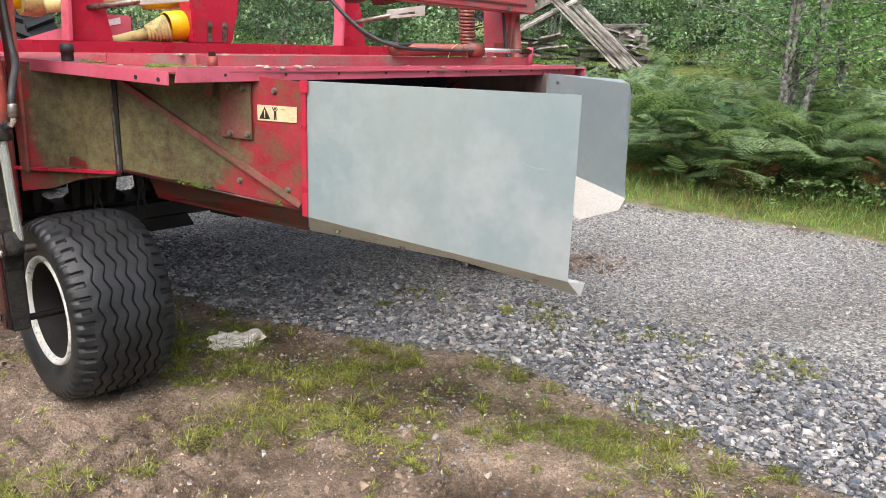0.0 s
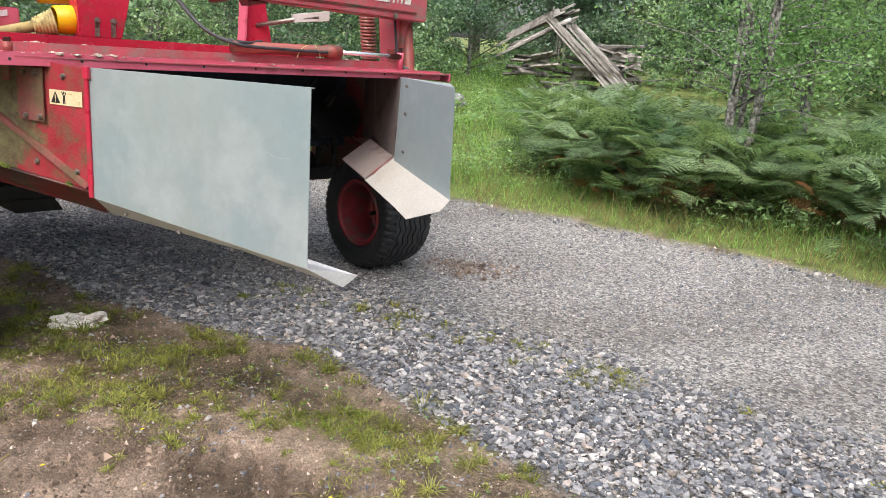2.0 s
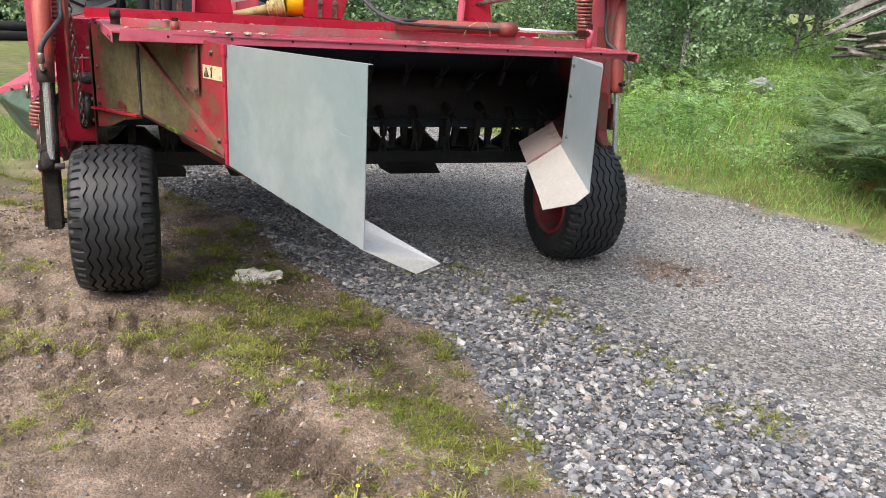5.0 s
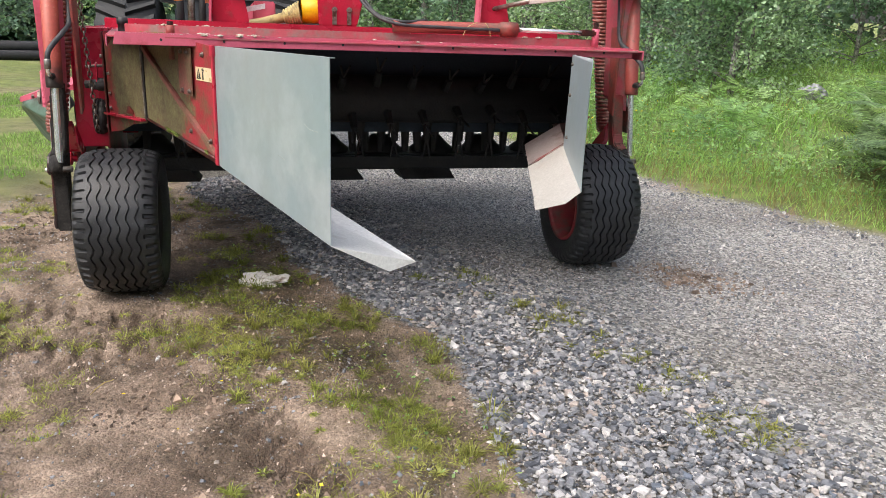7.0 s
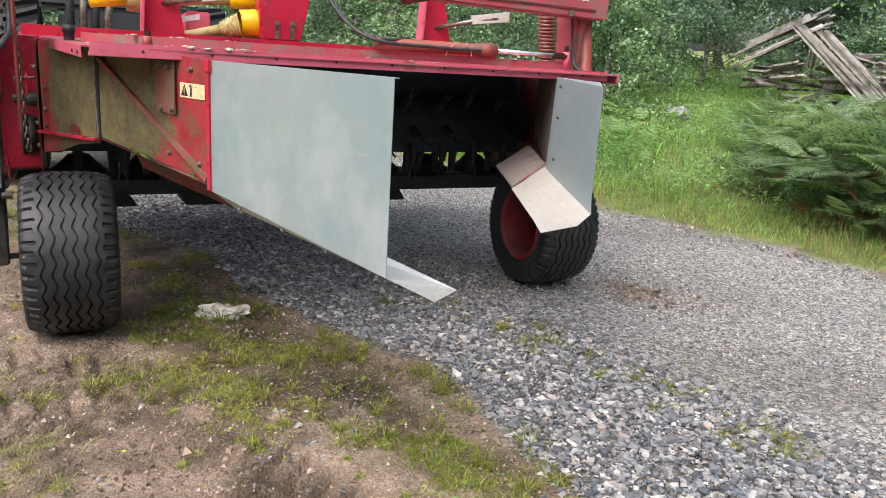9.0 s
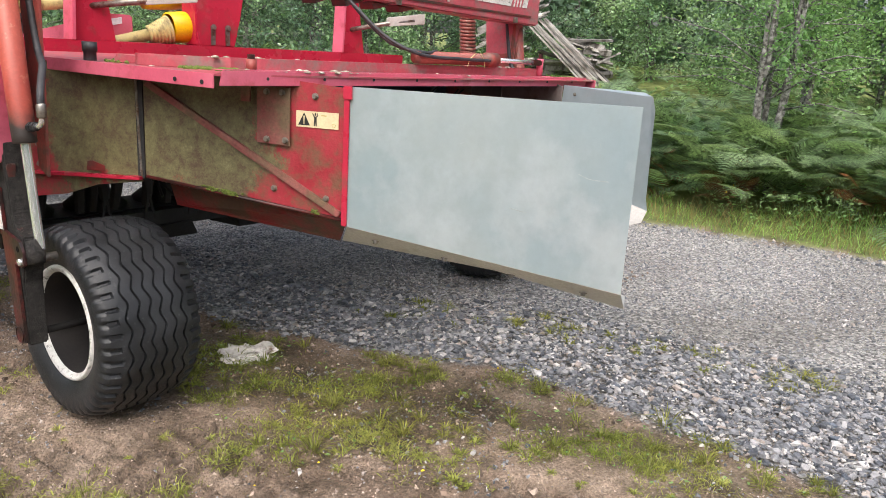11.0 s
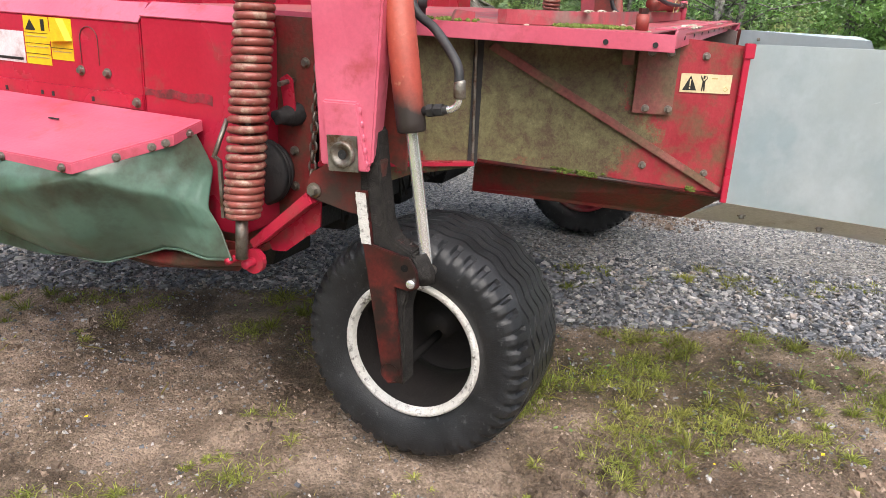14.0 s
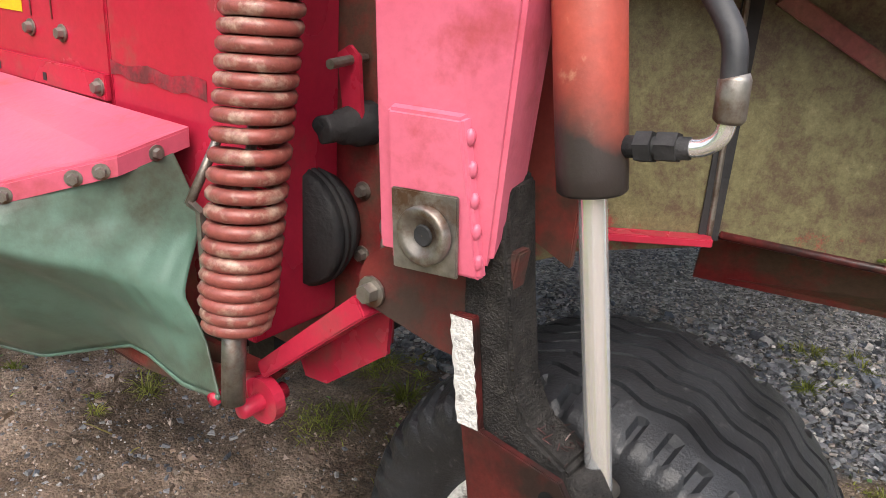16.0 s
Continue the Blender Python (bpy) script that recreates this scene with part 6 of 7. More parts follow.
# ---- timber pile ----
def timber_pile():
    pile = new("timber_pile")
    pile.matrix_world = Matrix.Translation((1.72, 16.2, float(height(1.72, 16.2)) - 0.1)) @ Matrix.Scale(1.06, 4)
    tagged(pile, "collapsed heap of grey weathered boards and beams at the wood's edge", "timber pile")
    random.seed(21)
    shapes = []
    for w, h in ((0.15, 0.03), (0.12, 0.035), (0.19, 0.035), (0.12, 0.09)):
        bm = bmesh.new()
        for i in range(4):
            x = i / 3 - 0.5
            dy, dz = random.uniform(-0.1, 0.1) * w, random.uniform(-0.2, 0.2) * h
            ring = [bm.verts.new((x, a * w / 2 + dy, b * h / 2 + dz)) for a, b in ((-1, -1), (1, -1), (1, 1), (-1, 1))]
            if i:
                for k in range(4):
                    bm.faces.new((prev[k], prev[(k + 1) % 4], ring[(k + 1) % 4], ring[k]))
            else:
                bm.faces.new(ring[::-1])
            prev = ring
        bm.faces.new(prev)
        bmesh.ops.recalc_face_normals(bm, faces=bm.faces)
        me = bpy.data.meshes.new("board")
        bm.to_mesh(me)
        bm.free()
        me.materials.append(WOODG)
        shapes.append(me)

    def board(c, d, length, shape, roll=0):
        ob = new("board", shape)
        ob.parent = pile
        q = Vector(d).to_track_quat("X", "Z").to_matrix().to_4x4()
        ob.matrix_basis = Matrix.Translation(c) @ q @ pose(0, 0, 0, roll) @ Matrix.Diagonal((length, 1, 1, 1))

    u = random.uniform
    # long pale boards sliding down together
    for k in range(8):
        board((0.16 + 0.085 * k + u(-0.02, 0.02), -0.45 + 0.03 * k, 0.98 - 0.012 * k + u(-0.05, 0.05)), (0.8, -0.4, -0.74 + u(-0.05, 0.05)), u(1.5, 2.0), shapes[(0, 2, 0, 3)[k % 4]], u(-14, 14))
    # the fallen roof's boards, leaning up from the other end
    for k in range(11):
        board((-0.62 + u(-0.16, 0.16), -0.1 + 0.07 * k, 1.2 + 0.035 * k + u(-0.05, 0.05)), (1, u(-0.12, 0.12), 0.5 + u(-0.08, 0.08)), u(1.1, 1.6), shapes[k % 4], u(-12, 12))
    # broken boards lying flat over the other end
    for k in range(14):
        board((u(0.45, 1.15), u(-0.1, 0.5), 0.72 + 0.035 * k + u(-0.05, 0.03)), (1, u(-0.5, 0.5), u(-0.3, 0.12)), u(0.5, 1.1), shapes[k % 4], u(-25, 25))
    for k in range(12):
        board((u(-0.85, -0.2), u(-0.3, 0.3), u(0.5, 0.95)), (1, u(-0.5, 0.5), u(-0.1, 0.35)), u(0.35, 0.7), shapes[k % 3], u(-30, 30))
    for k in range(10):
        board((u(0.8, 1.3), u(-0.5, 0.2), u(0.35, 0.85)), (u(0.3, 1), u(-0.5, 0.5), u(-0.7, 0.7)), u(0.3, 0.6), shapes[k % 4], u(-50, 50))
    for k in range(24):
        board((u(-0.35, 0.8), u(-0.1, 0.6), u(0.05, 0.75)), (1, u(-0.7, 0.7), u(-0.12, 0.12)), u(0.5, 0.9), shapes[k % 4], u(-20, 20))
    board((-0.35, -0.1, 1.62), (0.1, 0, 1), 0.35, shapes[1])


timber_pile()


# ---- plants ----
rng = np.random.RandomState(7)


def scatter(n, x0, x1, y0, y1, keep):
    x, y = rng.uniform(x0, x1, n), rng.uniform(y0, y1, n)
    k = keep(x, y)
    return x[k], y[k]


def blades(x, y, h, w, lean=0.5):
    """Bent blades of grass: five points, three triangles."""
    n = len(x)
    z = height(x, y) - 0.01
    a = rng.uniform(0, 2 * np.pi, n)
    b = rng.uniform(0, 2 * np.pi, n)
    l = h * rng.uniform(0.1, lean, n) * 1.5
    dx, dy = np.cos(a) * w / 2, np.sin(a) * w / 2
    lx, ly = np.cos(b) * l, np.sin(b) * l
    P = np.stack([np.stack([x - dx, y - dy, z], -1), np.stack([x + dx, y + dy, z], -1),
                  np.stack([x - dx * 0.8 + lx * 0.35, y - dy * 0.8 + ly * 0.35, z + h * 0.6], -1), np.stack([x + dx * 0.8 + lx * 0.35, y + dy * 0.8 + ly * 0.35, z + h * 0.6], -1),
                  np.stack([x + lx, y + ly, z + h * (1 - 0.25 * l / h)], -1)], 1)
    o = np.arange(n)[:, None] * 5
    F = np.concatenate([o + np.array([[0, 1, 3]]), o + np.array([[0, 3, 2]]), o + np.array([[2, 3, 4]])])
    return P.reshape(-1, 3), F


def under_wheels(x, y):
    u, v = machine_xy(x, y)
    return (((np.abs(u - 0.215) < 0.22) | (np.abs(u - 3.025) < 0.22)) & (np.abs(v + 0.0) < 0.25))


def tufts(cx, cy, reach, count):
    """Rosettes: blades that rise from one root and arch outwards."""
    k = np.maximum(5, (count * rng.uniform(0.5, 1.4, len(cx))).astype(int))
    size = np.repeat(reach * rng.uniform(0.6, 1.3, len(cx)), k)
    bx, by = np.repeat(cx, k), np.repeat(cy, k)
    n = len(bx)
    a = rng.uniform(0, 2 * np.pi, n)
    r0 = size * 0.35 * rng.rand(n)
    bx, by = bx + np.cos(a) * r0, by + np.sin(a) * r0
    a = a + rng.normal(0, 0.5, n)
    out = size * rng.uniform(0.4, 1.5, n)
    h = size * rng.uniform(0.2, 0.95, n)
    z = height(bx, by) - 0.006
    w = rng.uniform(0.0012, 0.0023, n)
    px, py = -np.sin(a) * w, np.cos(a) * w
    dx, dy = np.cos(a) * out, np.sin(a) * out
    P = np.stack([np.stack([bx - px, by - py, z], -1), np.stack([bx + px, by + py, z], -1),
                  np.stack([bx - px + dx * 0.4, by - py + dy * 0.4, z + h * 0.75], -1), np.stack([bx + px + dx * 0.4, by + py + dy * 0.4, z + h * 0.75], -1),
                  np.stack([bx + dx, by + dy, z + h * rng.uniform(0.5, 1.1, n)], -1)], 1)
    o = np.arange(n)[:, None] * 5
    F = np.concatenate([o + np.array([[0, 1, 3]]), o + np.array([[0, 3, 2]]), o + np.array([[2, 3, 4]])])
    return P.reshape(-1, 3), F


def near_grass():
    keep = lambda x, y: (grassy(x, y) > rng.uniform(0.0, 1.05, len(x))) & (vnoise(x, y, 4.6, 27) > rng.uniform(0.3, 0.75, len(x))) & ~under_wheels(x, y)
    cx, cy = scatter(5200, -4.5, 3.4, 0.8, 5.2, keep)
    V, F = tufts(cx, cy, rng.uniform(0.02, 0.05, len(cx)), 20)
    cx, cy = scatter(900, -4.5, 3.4, 0.8, 5.2, lambda x, y: (grassy(x, y) > rng.uniform(0.0, 1.0, len(x))) & ~under_wheels(x, y))
    V2, F2 = tufts(cx, cy, rng.uniform(0.04, 0.075, len(cx)), 60)
    # tufts in the crushed stone
    cx, cy = scatter(1500, -0.6, 3.8, 1.6, 4.9, lambda x, y: (y > near_edge(x) + 0.1) & (np.abs(y - coarse_edge(x) + 0.22) < 0.2) & (vnoise(x, y, 3.0, 25) > 0.45))
    V3, F3 = tufts(cx, cy, rng.uniform(0.025, 0.055, len(cx)), 44)
    V, F = np.concatenate([V, V2, V3]), np.concatenate([F, F2 + len(V), F3 + len(V) + len(V2)])
    fast_mesh("grass", V, F, GRASS, "stuff", "thin green grass tufts growing through wet earth", "grass")
    cx, cy = scatter(24000, -4.5, 3.2, 0.8, 4.6, lambda x, y: (grassy(x, y) > rng.uniform(-0.3, 1.3, len(x))) & ~under_wheels(x, y))
    V, F = blades(cx, cy, rng.uniform(0.006, 0.03, len(cx)), rng.uniform(0.0018, 0.0035, len(cx)), 2.5)
    fast_mesh("dry_grass", V, F, STRAW, "stuff", "dry yellowish grass stems on the earth", "grass")
    # lone tufts all over the bare earth
    mx_, my_ = scatter(4600, -4.2, 2.6, 1.0, 4.7, lambda x, y: (y < near_edge(x) - 0.02) & (vnoise(x, y, 4.6, 27) + 0.25 * vnoise(x, y, 11, 28) > 0.72) & (grassy(x, y) > rng.uniform(-0.4, 0.75, len(x))) & ~under_wheels(x, y))
    k = rng.randint(30, 110, len(mx_))
    wide = np.repeat(rng.uniform(0.018, 0.055, len(mx_)), k)
    gx, gy = np.repeat(mx_, k) + rng.normal(0, 1, len(wide)) * wide, np.repeat(my_, k) + rng.normal(0, 1, len(wide)) * wide * 0.8
    ok = ~under_wheels(gx, gy) & (gy < near_edge(gx) + 0.06)
    gx, gy = gx[ok], gy[ok]
    V, F = blades(gx, gy, rng.uniform(0.012, 0.048, len(gx)), rng.uniform(0.0026, 0.0048, len(gx)), 1.6)
    fast_mesh("grass_mats", V, F, TUFT, "stuff", "low matted olive-green grass on the earth", "grass")
    cx, cy = scatter(760, -4.5, 2.6, 0.8, 4.6, lambda x, y: (y < near_edge(x) - 0.02) & (vnoise(x, y, 2.3, 26) > 0.42) & (grassy(x, y) > -0.45) & ~under_wheels(x, y))
    V, F = tufts(cx, cy, rng.uniform(0.018, 0.05, len(cx)) * (0.6 + 0.6 * rng.rand(len(cx))), 55)
    fast_mesh("grass_tufts", V, F, TUFT, "stuff", "small bright green grass tufts scattered on the earth", "grass")
    # low leaves of clover and weeds
    cx, cy = scatter(5200, -4.5, 3.2, 0.9, 4.4, lambda x, y: (y < near_edge(x) + 0.05) & (grassy(x, y) > rng.uniform(0.3, 1.3, len(x))) & ~under_wheels(x, y))
    V, F = leaves(np.stack([cx, cy, height(cx, cy) + 0.008], -1), rng.uniform(0.008, 0.018, len(cx)), flat=0.8)
    fast_mesh("low_weeds", V, F, LEAFC, "stuff", "small round weed leaves on the earth", "weeds")


def leaves(P, size, flat=0.0, long_=1.5):
    """Folded four-cornered leaves at points P."""
    n = len(P)
    a = rng.normal(size=(n, 3))
    a[:, 2] *= (1 - flat)
    a /= np.linalg.norm(a, axis=1)[:, None]
    b = rng.normal(size=(n, 3))
    if flat:
        b[:, 2] *= (1 - flat)
    b -= a * (a * b).sum(1)[:, None]
    b /= np.linalg.norm(b, axis=1)[:, None]
    c = np.cross(a, b)
    s = np.asarray(size)[:, None]
    V = np.stack([P - a * s * long_ / 2, P + b * s / 2 + c * s * 0.12, P + a * s * long_ / 2, P - b * s / 2 + c * s * 0.12], 1)
    o = np.arange(n)[:, None] * 4
    return V.reshape(-1, 3), np.concatenate([o + np.array([[0, 1, 2]]), o + np.array([[0, 2, 3]])])


near_grass()


def verge():
    keep = lambda x, y: (y > far_edge(x) + 0.25 * (vnoise(x, y, 3, 30) - 0.3)) & (y < far_edge(x) + 1.6 * (0.5 + vnoise(x, y, 1, 31)))
    x, y = scatter(90000, -7, 8, 3, 13, keep)
    h = rng.uniform(0.06, 0.3, len(x)) * (0.6 + 0.8 * vnoise(x, y, 1.5, 32)) * np.clip(0.35 + (y - far_edge(x)) * 0.9, 0.3, 1.2)
    V, F = blades(x, y, 0.65 * h, rng.uniform(0.005, 0.011, len(x)), 1.1)
    fast_mesh("verge_grass", V, F, MEADOW, "stuff", "fresh green grass verge beside the track", "grass")
    x, y = scatter(26000, -7, 8, 3, 13, keep)
    V, F = blades(x, y, rng.uniform(0.08, 0.3, len(x)), rng.uniform(0.004, 0.008, len(x)), 0.9)
    fast_mesh("verge_hay", V, F, STRAW, "stuff", "yellowed seeding grass in the verge", "grass")
    # meadow between the track and the wood
    x, y = scatter(40000, -16, 3.0, 8, 24, lambda x, y: (y > far_edge(x) + 0.6) & (x < 0.9 + 0.16 * (y - 8) + 0.8 * (vnoise(x, y, 0.8, 33) - 0.5)))
    h = rng.uniform(0.1, 0.34, len(x)) * (0.5 + 0.8 * vnoise(x, y, 0.9, 34))
    V, F = blades(x, y, h, rng.uniform(0.012, 0.022, len(x)), 0.7)
    fast_mesh("meadow_grass", V, F, MEADOW, "stuff", "tall bright green meadow grass", "grass")
    x, y = scatter(130000, -16, 3.0, 8, 24, lambda x, y: (y > far_edge(x) + 1.0) & (x < 0.9 + 0.16 * (y - 8)) & (vnoise(x, y, 0.7, 35) > 0.3))
    z = height(x, y) + rng.uniform(0.05, 0.6, len(x)) * (0.4 + 0.9 * vnoise(x, y, 0.8, 36))
    V, F = leaves(np.stack([x, y, z], -1), rng.uniform(0.011, 0.028, len(x)), flat=0.4, long_=2.8)
    fast_mesh("meadow_herbs", V, F, LEAFC, "stuff", "light green leafy herbs in the meadow", "herbs")
    x, y = scatter(60000, -7, 8, 3, 14, lambda x, y: (y > far_edge(x) + 0.15 + 0.5 * vnoise(x, y, 1.7, 39)) & (y < far_edge(x) + 3.0) & (vnoise(x, y, 1.3, 29) > 0.4))
    z = height(x, y) + rng.uniform(0.03, 0.32, len(x)) * (0.4 + 0.9 * vnoise(x, y, 1.3, 29))
    V, F = leaves(np.stack([x, y, z], -1), rng.uniform(0.012, 0.028, len(x)), flat=0.4, long_=2.4)
    fast_mesh("verge_herbs", V, F, LEAFC, "stuff", "leafy herbs among the verge grass", "herbs")
    x, y = scatter(900, -7, 4, 6, 14, lambda x, y: (y > far_edge(x) + 0.2) & (vnoise(x, y, 1.1, 37) > 0.6))
    z = height(x, y) + rng.uniform(0.2, 0.5, len(x))
    V, F = leaves(np.stack([x, y, z], -1), rng.uniform(0.012, 0.025, len(x)), long_=1.0)
    fast_mesh("yellow_flowers", V, F, PETAL, "stuff", "small yellow meadow flowers", "flowers")
    # lawn beyond the mower
    x, y = scatter(52000, -12, -3.7, 1.8, 9, lambda x, y: (y < near_edge(x) + 0.4) & (vnoise(x, y, 1.2, 38) > 0.42 + 0.25 * np.clip((x + 5.5) / 1.8, 0, 1)))
    V, F = blades(x, y, rng.uniform(0.03, 0.1, len(x)), rng.uniform(0.005, 0.01, len(x)), 0.9)
    fast_mesh("lawn", V, F, MEADOW, "stuff", "short patchy green lawn beyond the machine", "grass")


verge()


def fronds(base, ang, length, elev, pairs=20):
    """Arched fern fronds with tapering pairs of leaflets."""
    n = len(base)
    V, F = [], []
    t = (np.arange(pairs) + 0.5) / pairs
    ca, sa = np.cos(ang), np.sin(ang)
    droop = rng.uniform(0.5, 1.1, n)

    def spine(tt):
        run = length * np.cos(elev) * tt
        up = length * np.sin(elev) * tt - droop * length * 0.55 * tt ** 2.2
        return np.stack([base[:, 0] + ca * run, base[:, 1] + sa * run, base[:, 2] + up], -1)

    roll = rng.uniform(-0.5, 0.5, n)
    for i, tt in enumerate(t):
        tt0 = 0.22 + 0.78 * tt
        p = spine(tt0)
        d = spine(tt0 + 0.03) - p
        d /= np.linalg.norm(d, axis=1)[:, None]
        side = np.stack([-sa, ca, roll], -1)
        wid = length * 0.27 * (1 - tt) ** 0.8 * (0.6 + 0.4 * min(1, tt * 5)) * rng.uniform(0.85, 1.1, n)
        gap = (length * 0.78 / pairs * 0.27)[:, None]
        for s in (-1, 1):
            tip = p + s * side * wid[:, None] + d * wid[:, None] * 0.35 + np.array([0, 0, -0.12]) * wid[:, None]
            mid = p + s * side * wid[:, None] * 0.55 + d * wid[:, None] * 0.15
            V.append(np.stack([p - d * gap, mid - d * gap * 0.8, tip, mid + d * gap * 0.8, p + d * gap], 1))
    V = np.stack(V, 1)
    m = V.shape[0] * V.shape[1]
    o = np.arange(m)[:, None] * 5
    F = np.concatenate([o + np.array([[0, 1, 3]]), o + np.array([[0, 3, 4]]), o + np.array([[1, 2, 3]])])
    return V.reshape(-1, 3), F


def bracken():
    def bed(name, n, x0, x1, y0, y1, keep, lmin, lmax, material, label, tall=0.6, pairs=18):
        x, y = scatter(n, x0, x1, y0, y1, keep)
        k = rng.randint(3, 6, len(x))
        x, y = np.repeat(x, k), np.repeat(y, k)
        hs = rng.uniform(0.05, tall, len(x))
        base = np.stack([x + rng.normal(0, 0.06, len(x)), y + rng.normal(0, 0.06, len(x)), height(x, y) + hs], -1)
        V, F = fronds(base, rng.uniform(0, 2 * np.pi, len(x)), rng.uniform(lmin, lmax, len(x)), rng.uniform(0.15, 1.2, len(x)), pairs)
        fast_mesh(name, V, F, material, "stuff", label, "bracken")

    def fine_fronds(base, ang, length, elev):
        """Broad fronds: tapering pairs of side fronds, each with its own rows of narrow leaflets."""
        n, out = len(base), []
        ca, sa = np.cos(ang), np.sin(ang)
        side = np.stack([-sa, ca, rng.uniform(-0.35, 0.35, n)], -1)
        droop = rng.uniform(0.45, 1.0, n)

        def spine(q):
            run = length * np.cos(elev) * q
            return np.stack([base[:, 0] + ca * run, base[:, 1] + sa * run, base[:, 2] + length * np.sin(elev) * q - droop * length * 0.5 * q ** 2.2], -1)

        for i in range(13):
            q = 0.2 + 0.78 * i / 13
            p, d = spine(q), spine(q + 0.03) - spine(q)
            d /= np.linalg.norm(d, axis=1)[:, None]
            wid = (length * 0.42 * (1 - i / 13) ** 0.9 * rng.uniform(0.85, 1.1, n))[:, None]
            for sgn in (-1, 1):
                rib = sgn * side * 0.92 + d * 0.4 + np.array([0, 0, -0.12])
                rib /= np.linalg.norm(rib, axis=1)[:, None]
                for m in range(7):
                    f = (m + 0.4) / 7
                    c = p + rib * wid * f
                    ll, w2 = wid * 0.24 * (1 - f) ** 0.7 + 0.004, wid * 0.062
                    for s2 in (-1, 1):
                        tip_ = c + s2 * d * ll + rib * ll * 0.45
                        out.append(np.stack([c - rib * w2, tip_, c + rib * w2], 1))
        V = np.stack(out, 1).reshape(-1, 3)
        return V, np.arange(len(V)).reshape(-1, 3)

    front = lambda x: far_edge(x) + 0.75 + 0.5 * np.clip(2.4 - x, 0, 2)
    inbed = lambda x, y: (y > front(x) + 0.4 * (vnoise(x, y, 1.2, 40) - 0.5)) & (y < front(x) + 4.2) & (x > 0.9 + 0.12 * (y - 8))
    bed("bracken", 1500, 0.6, 10, 4.0, 13, inbed, 0.35, 0.75, FERN, "dense green bracken along the verge", 0.65, 14)
    x, y = scatter(900, 1.0, 8.5, 4.0, 12, lambda x, y: inbed(x, y) & (y < front(x) + 2.4))
    x, y = np.repeat(x[:190], 3), np.repeat(y[:190], 3)
    base = np.stack([x + rng.normal(0, 0.08, len(x)), y + rng.normal(0, 0.08, len(x)), height(x, y) + rng.uniform(0.25, 0.75, len(x))], -1)
    V, F = fine_fronds(base, rng.normal(-1.7, 1.1, len(x)), rng.uniform(0.45, 0.85, len(x)), rng.uniform(0.05, 0.9, len(x)))
    fast_mesh("tall_bracken", V, F, FERN, "stuff", "broad arching bracken fronds at the edge of the bed", "bracken")
    bed("brown_bracken", 520, 1.2, 9, 4.0, 11, lambda x, y: inbed(x, y) & (y < front(x) + 1.2), 0.3, 0.55, FERNB, "withered rust-brown bracken fronds", 0.4)
    bed("meadow_bracken", 330, -5, 2.4, 8.5, 16, lambda x, y: (y > far_edge(x) + 0.9) & (x < 0.9 + 0.16 * (y - 8)) & (vnoise(x, y, 0.8, 41) > 0.45), 0.3, 0.6, LEAFC, "light green young bracken in the meadow", 0.35, 11)
    bed("far_bracken", 620, -6, 12, 9, 19, lambda x, y: (y > front(x) + 3.5) & (x > -0.1 + 0.22 * (y - 12)) & ((x > 0.2 * y) | (y < 14.2)), 0.5, 0.9, FERN, "light green bracken under the trees", 0.25, 12)


bracken()


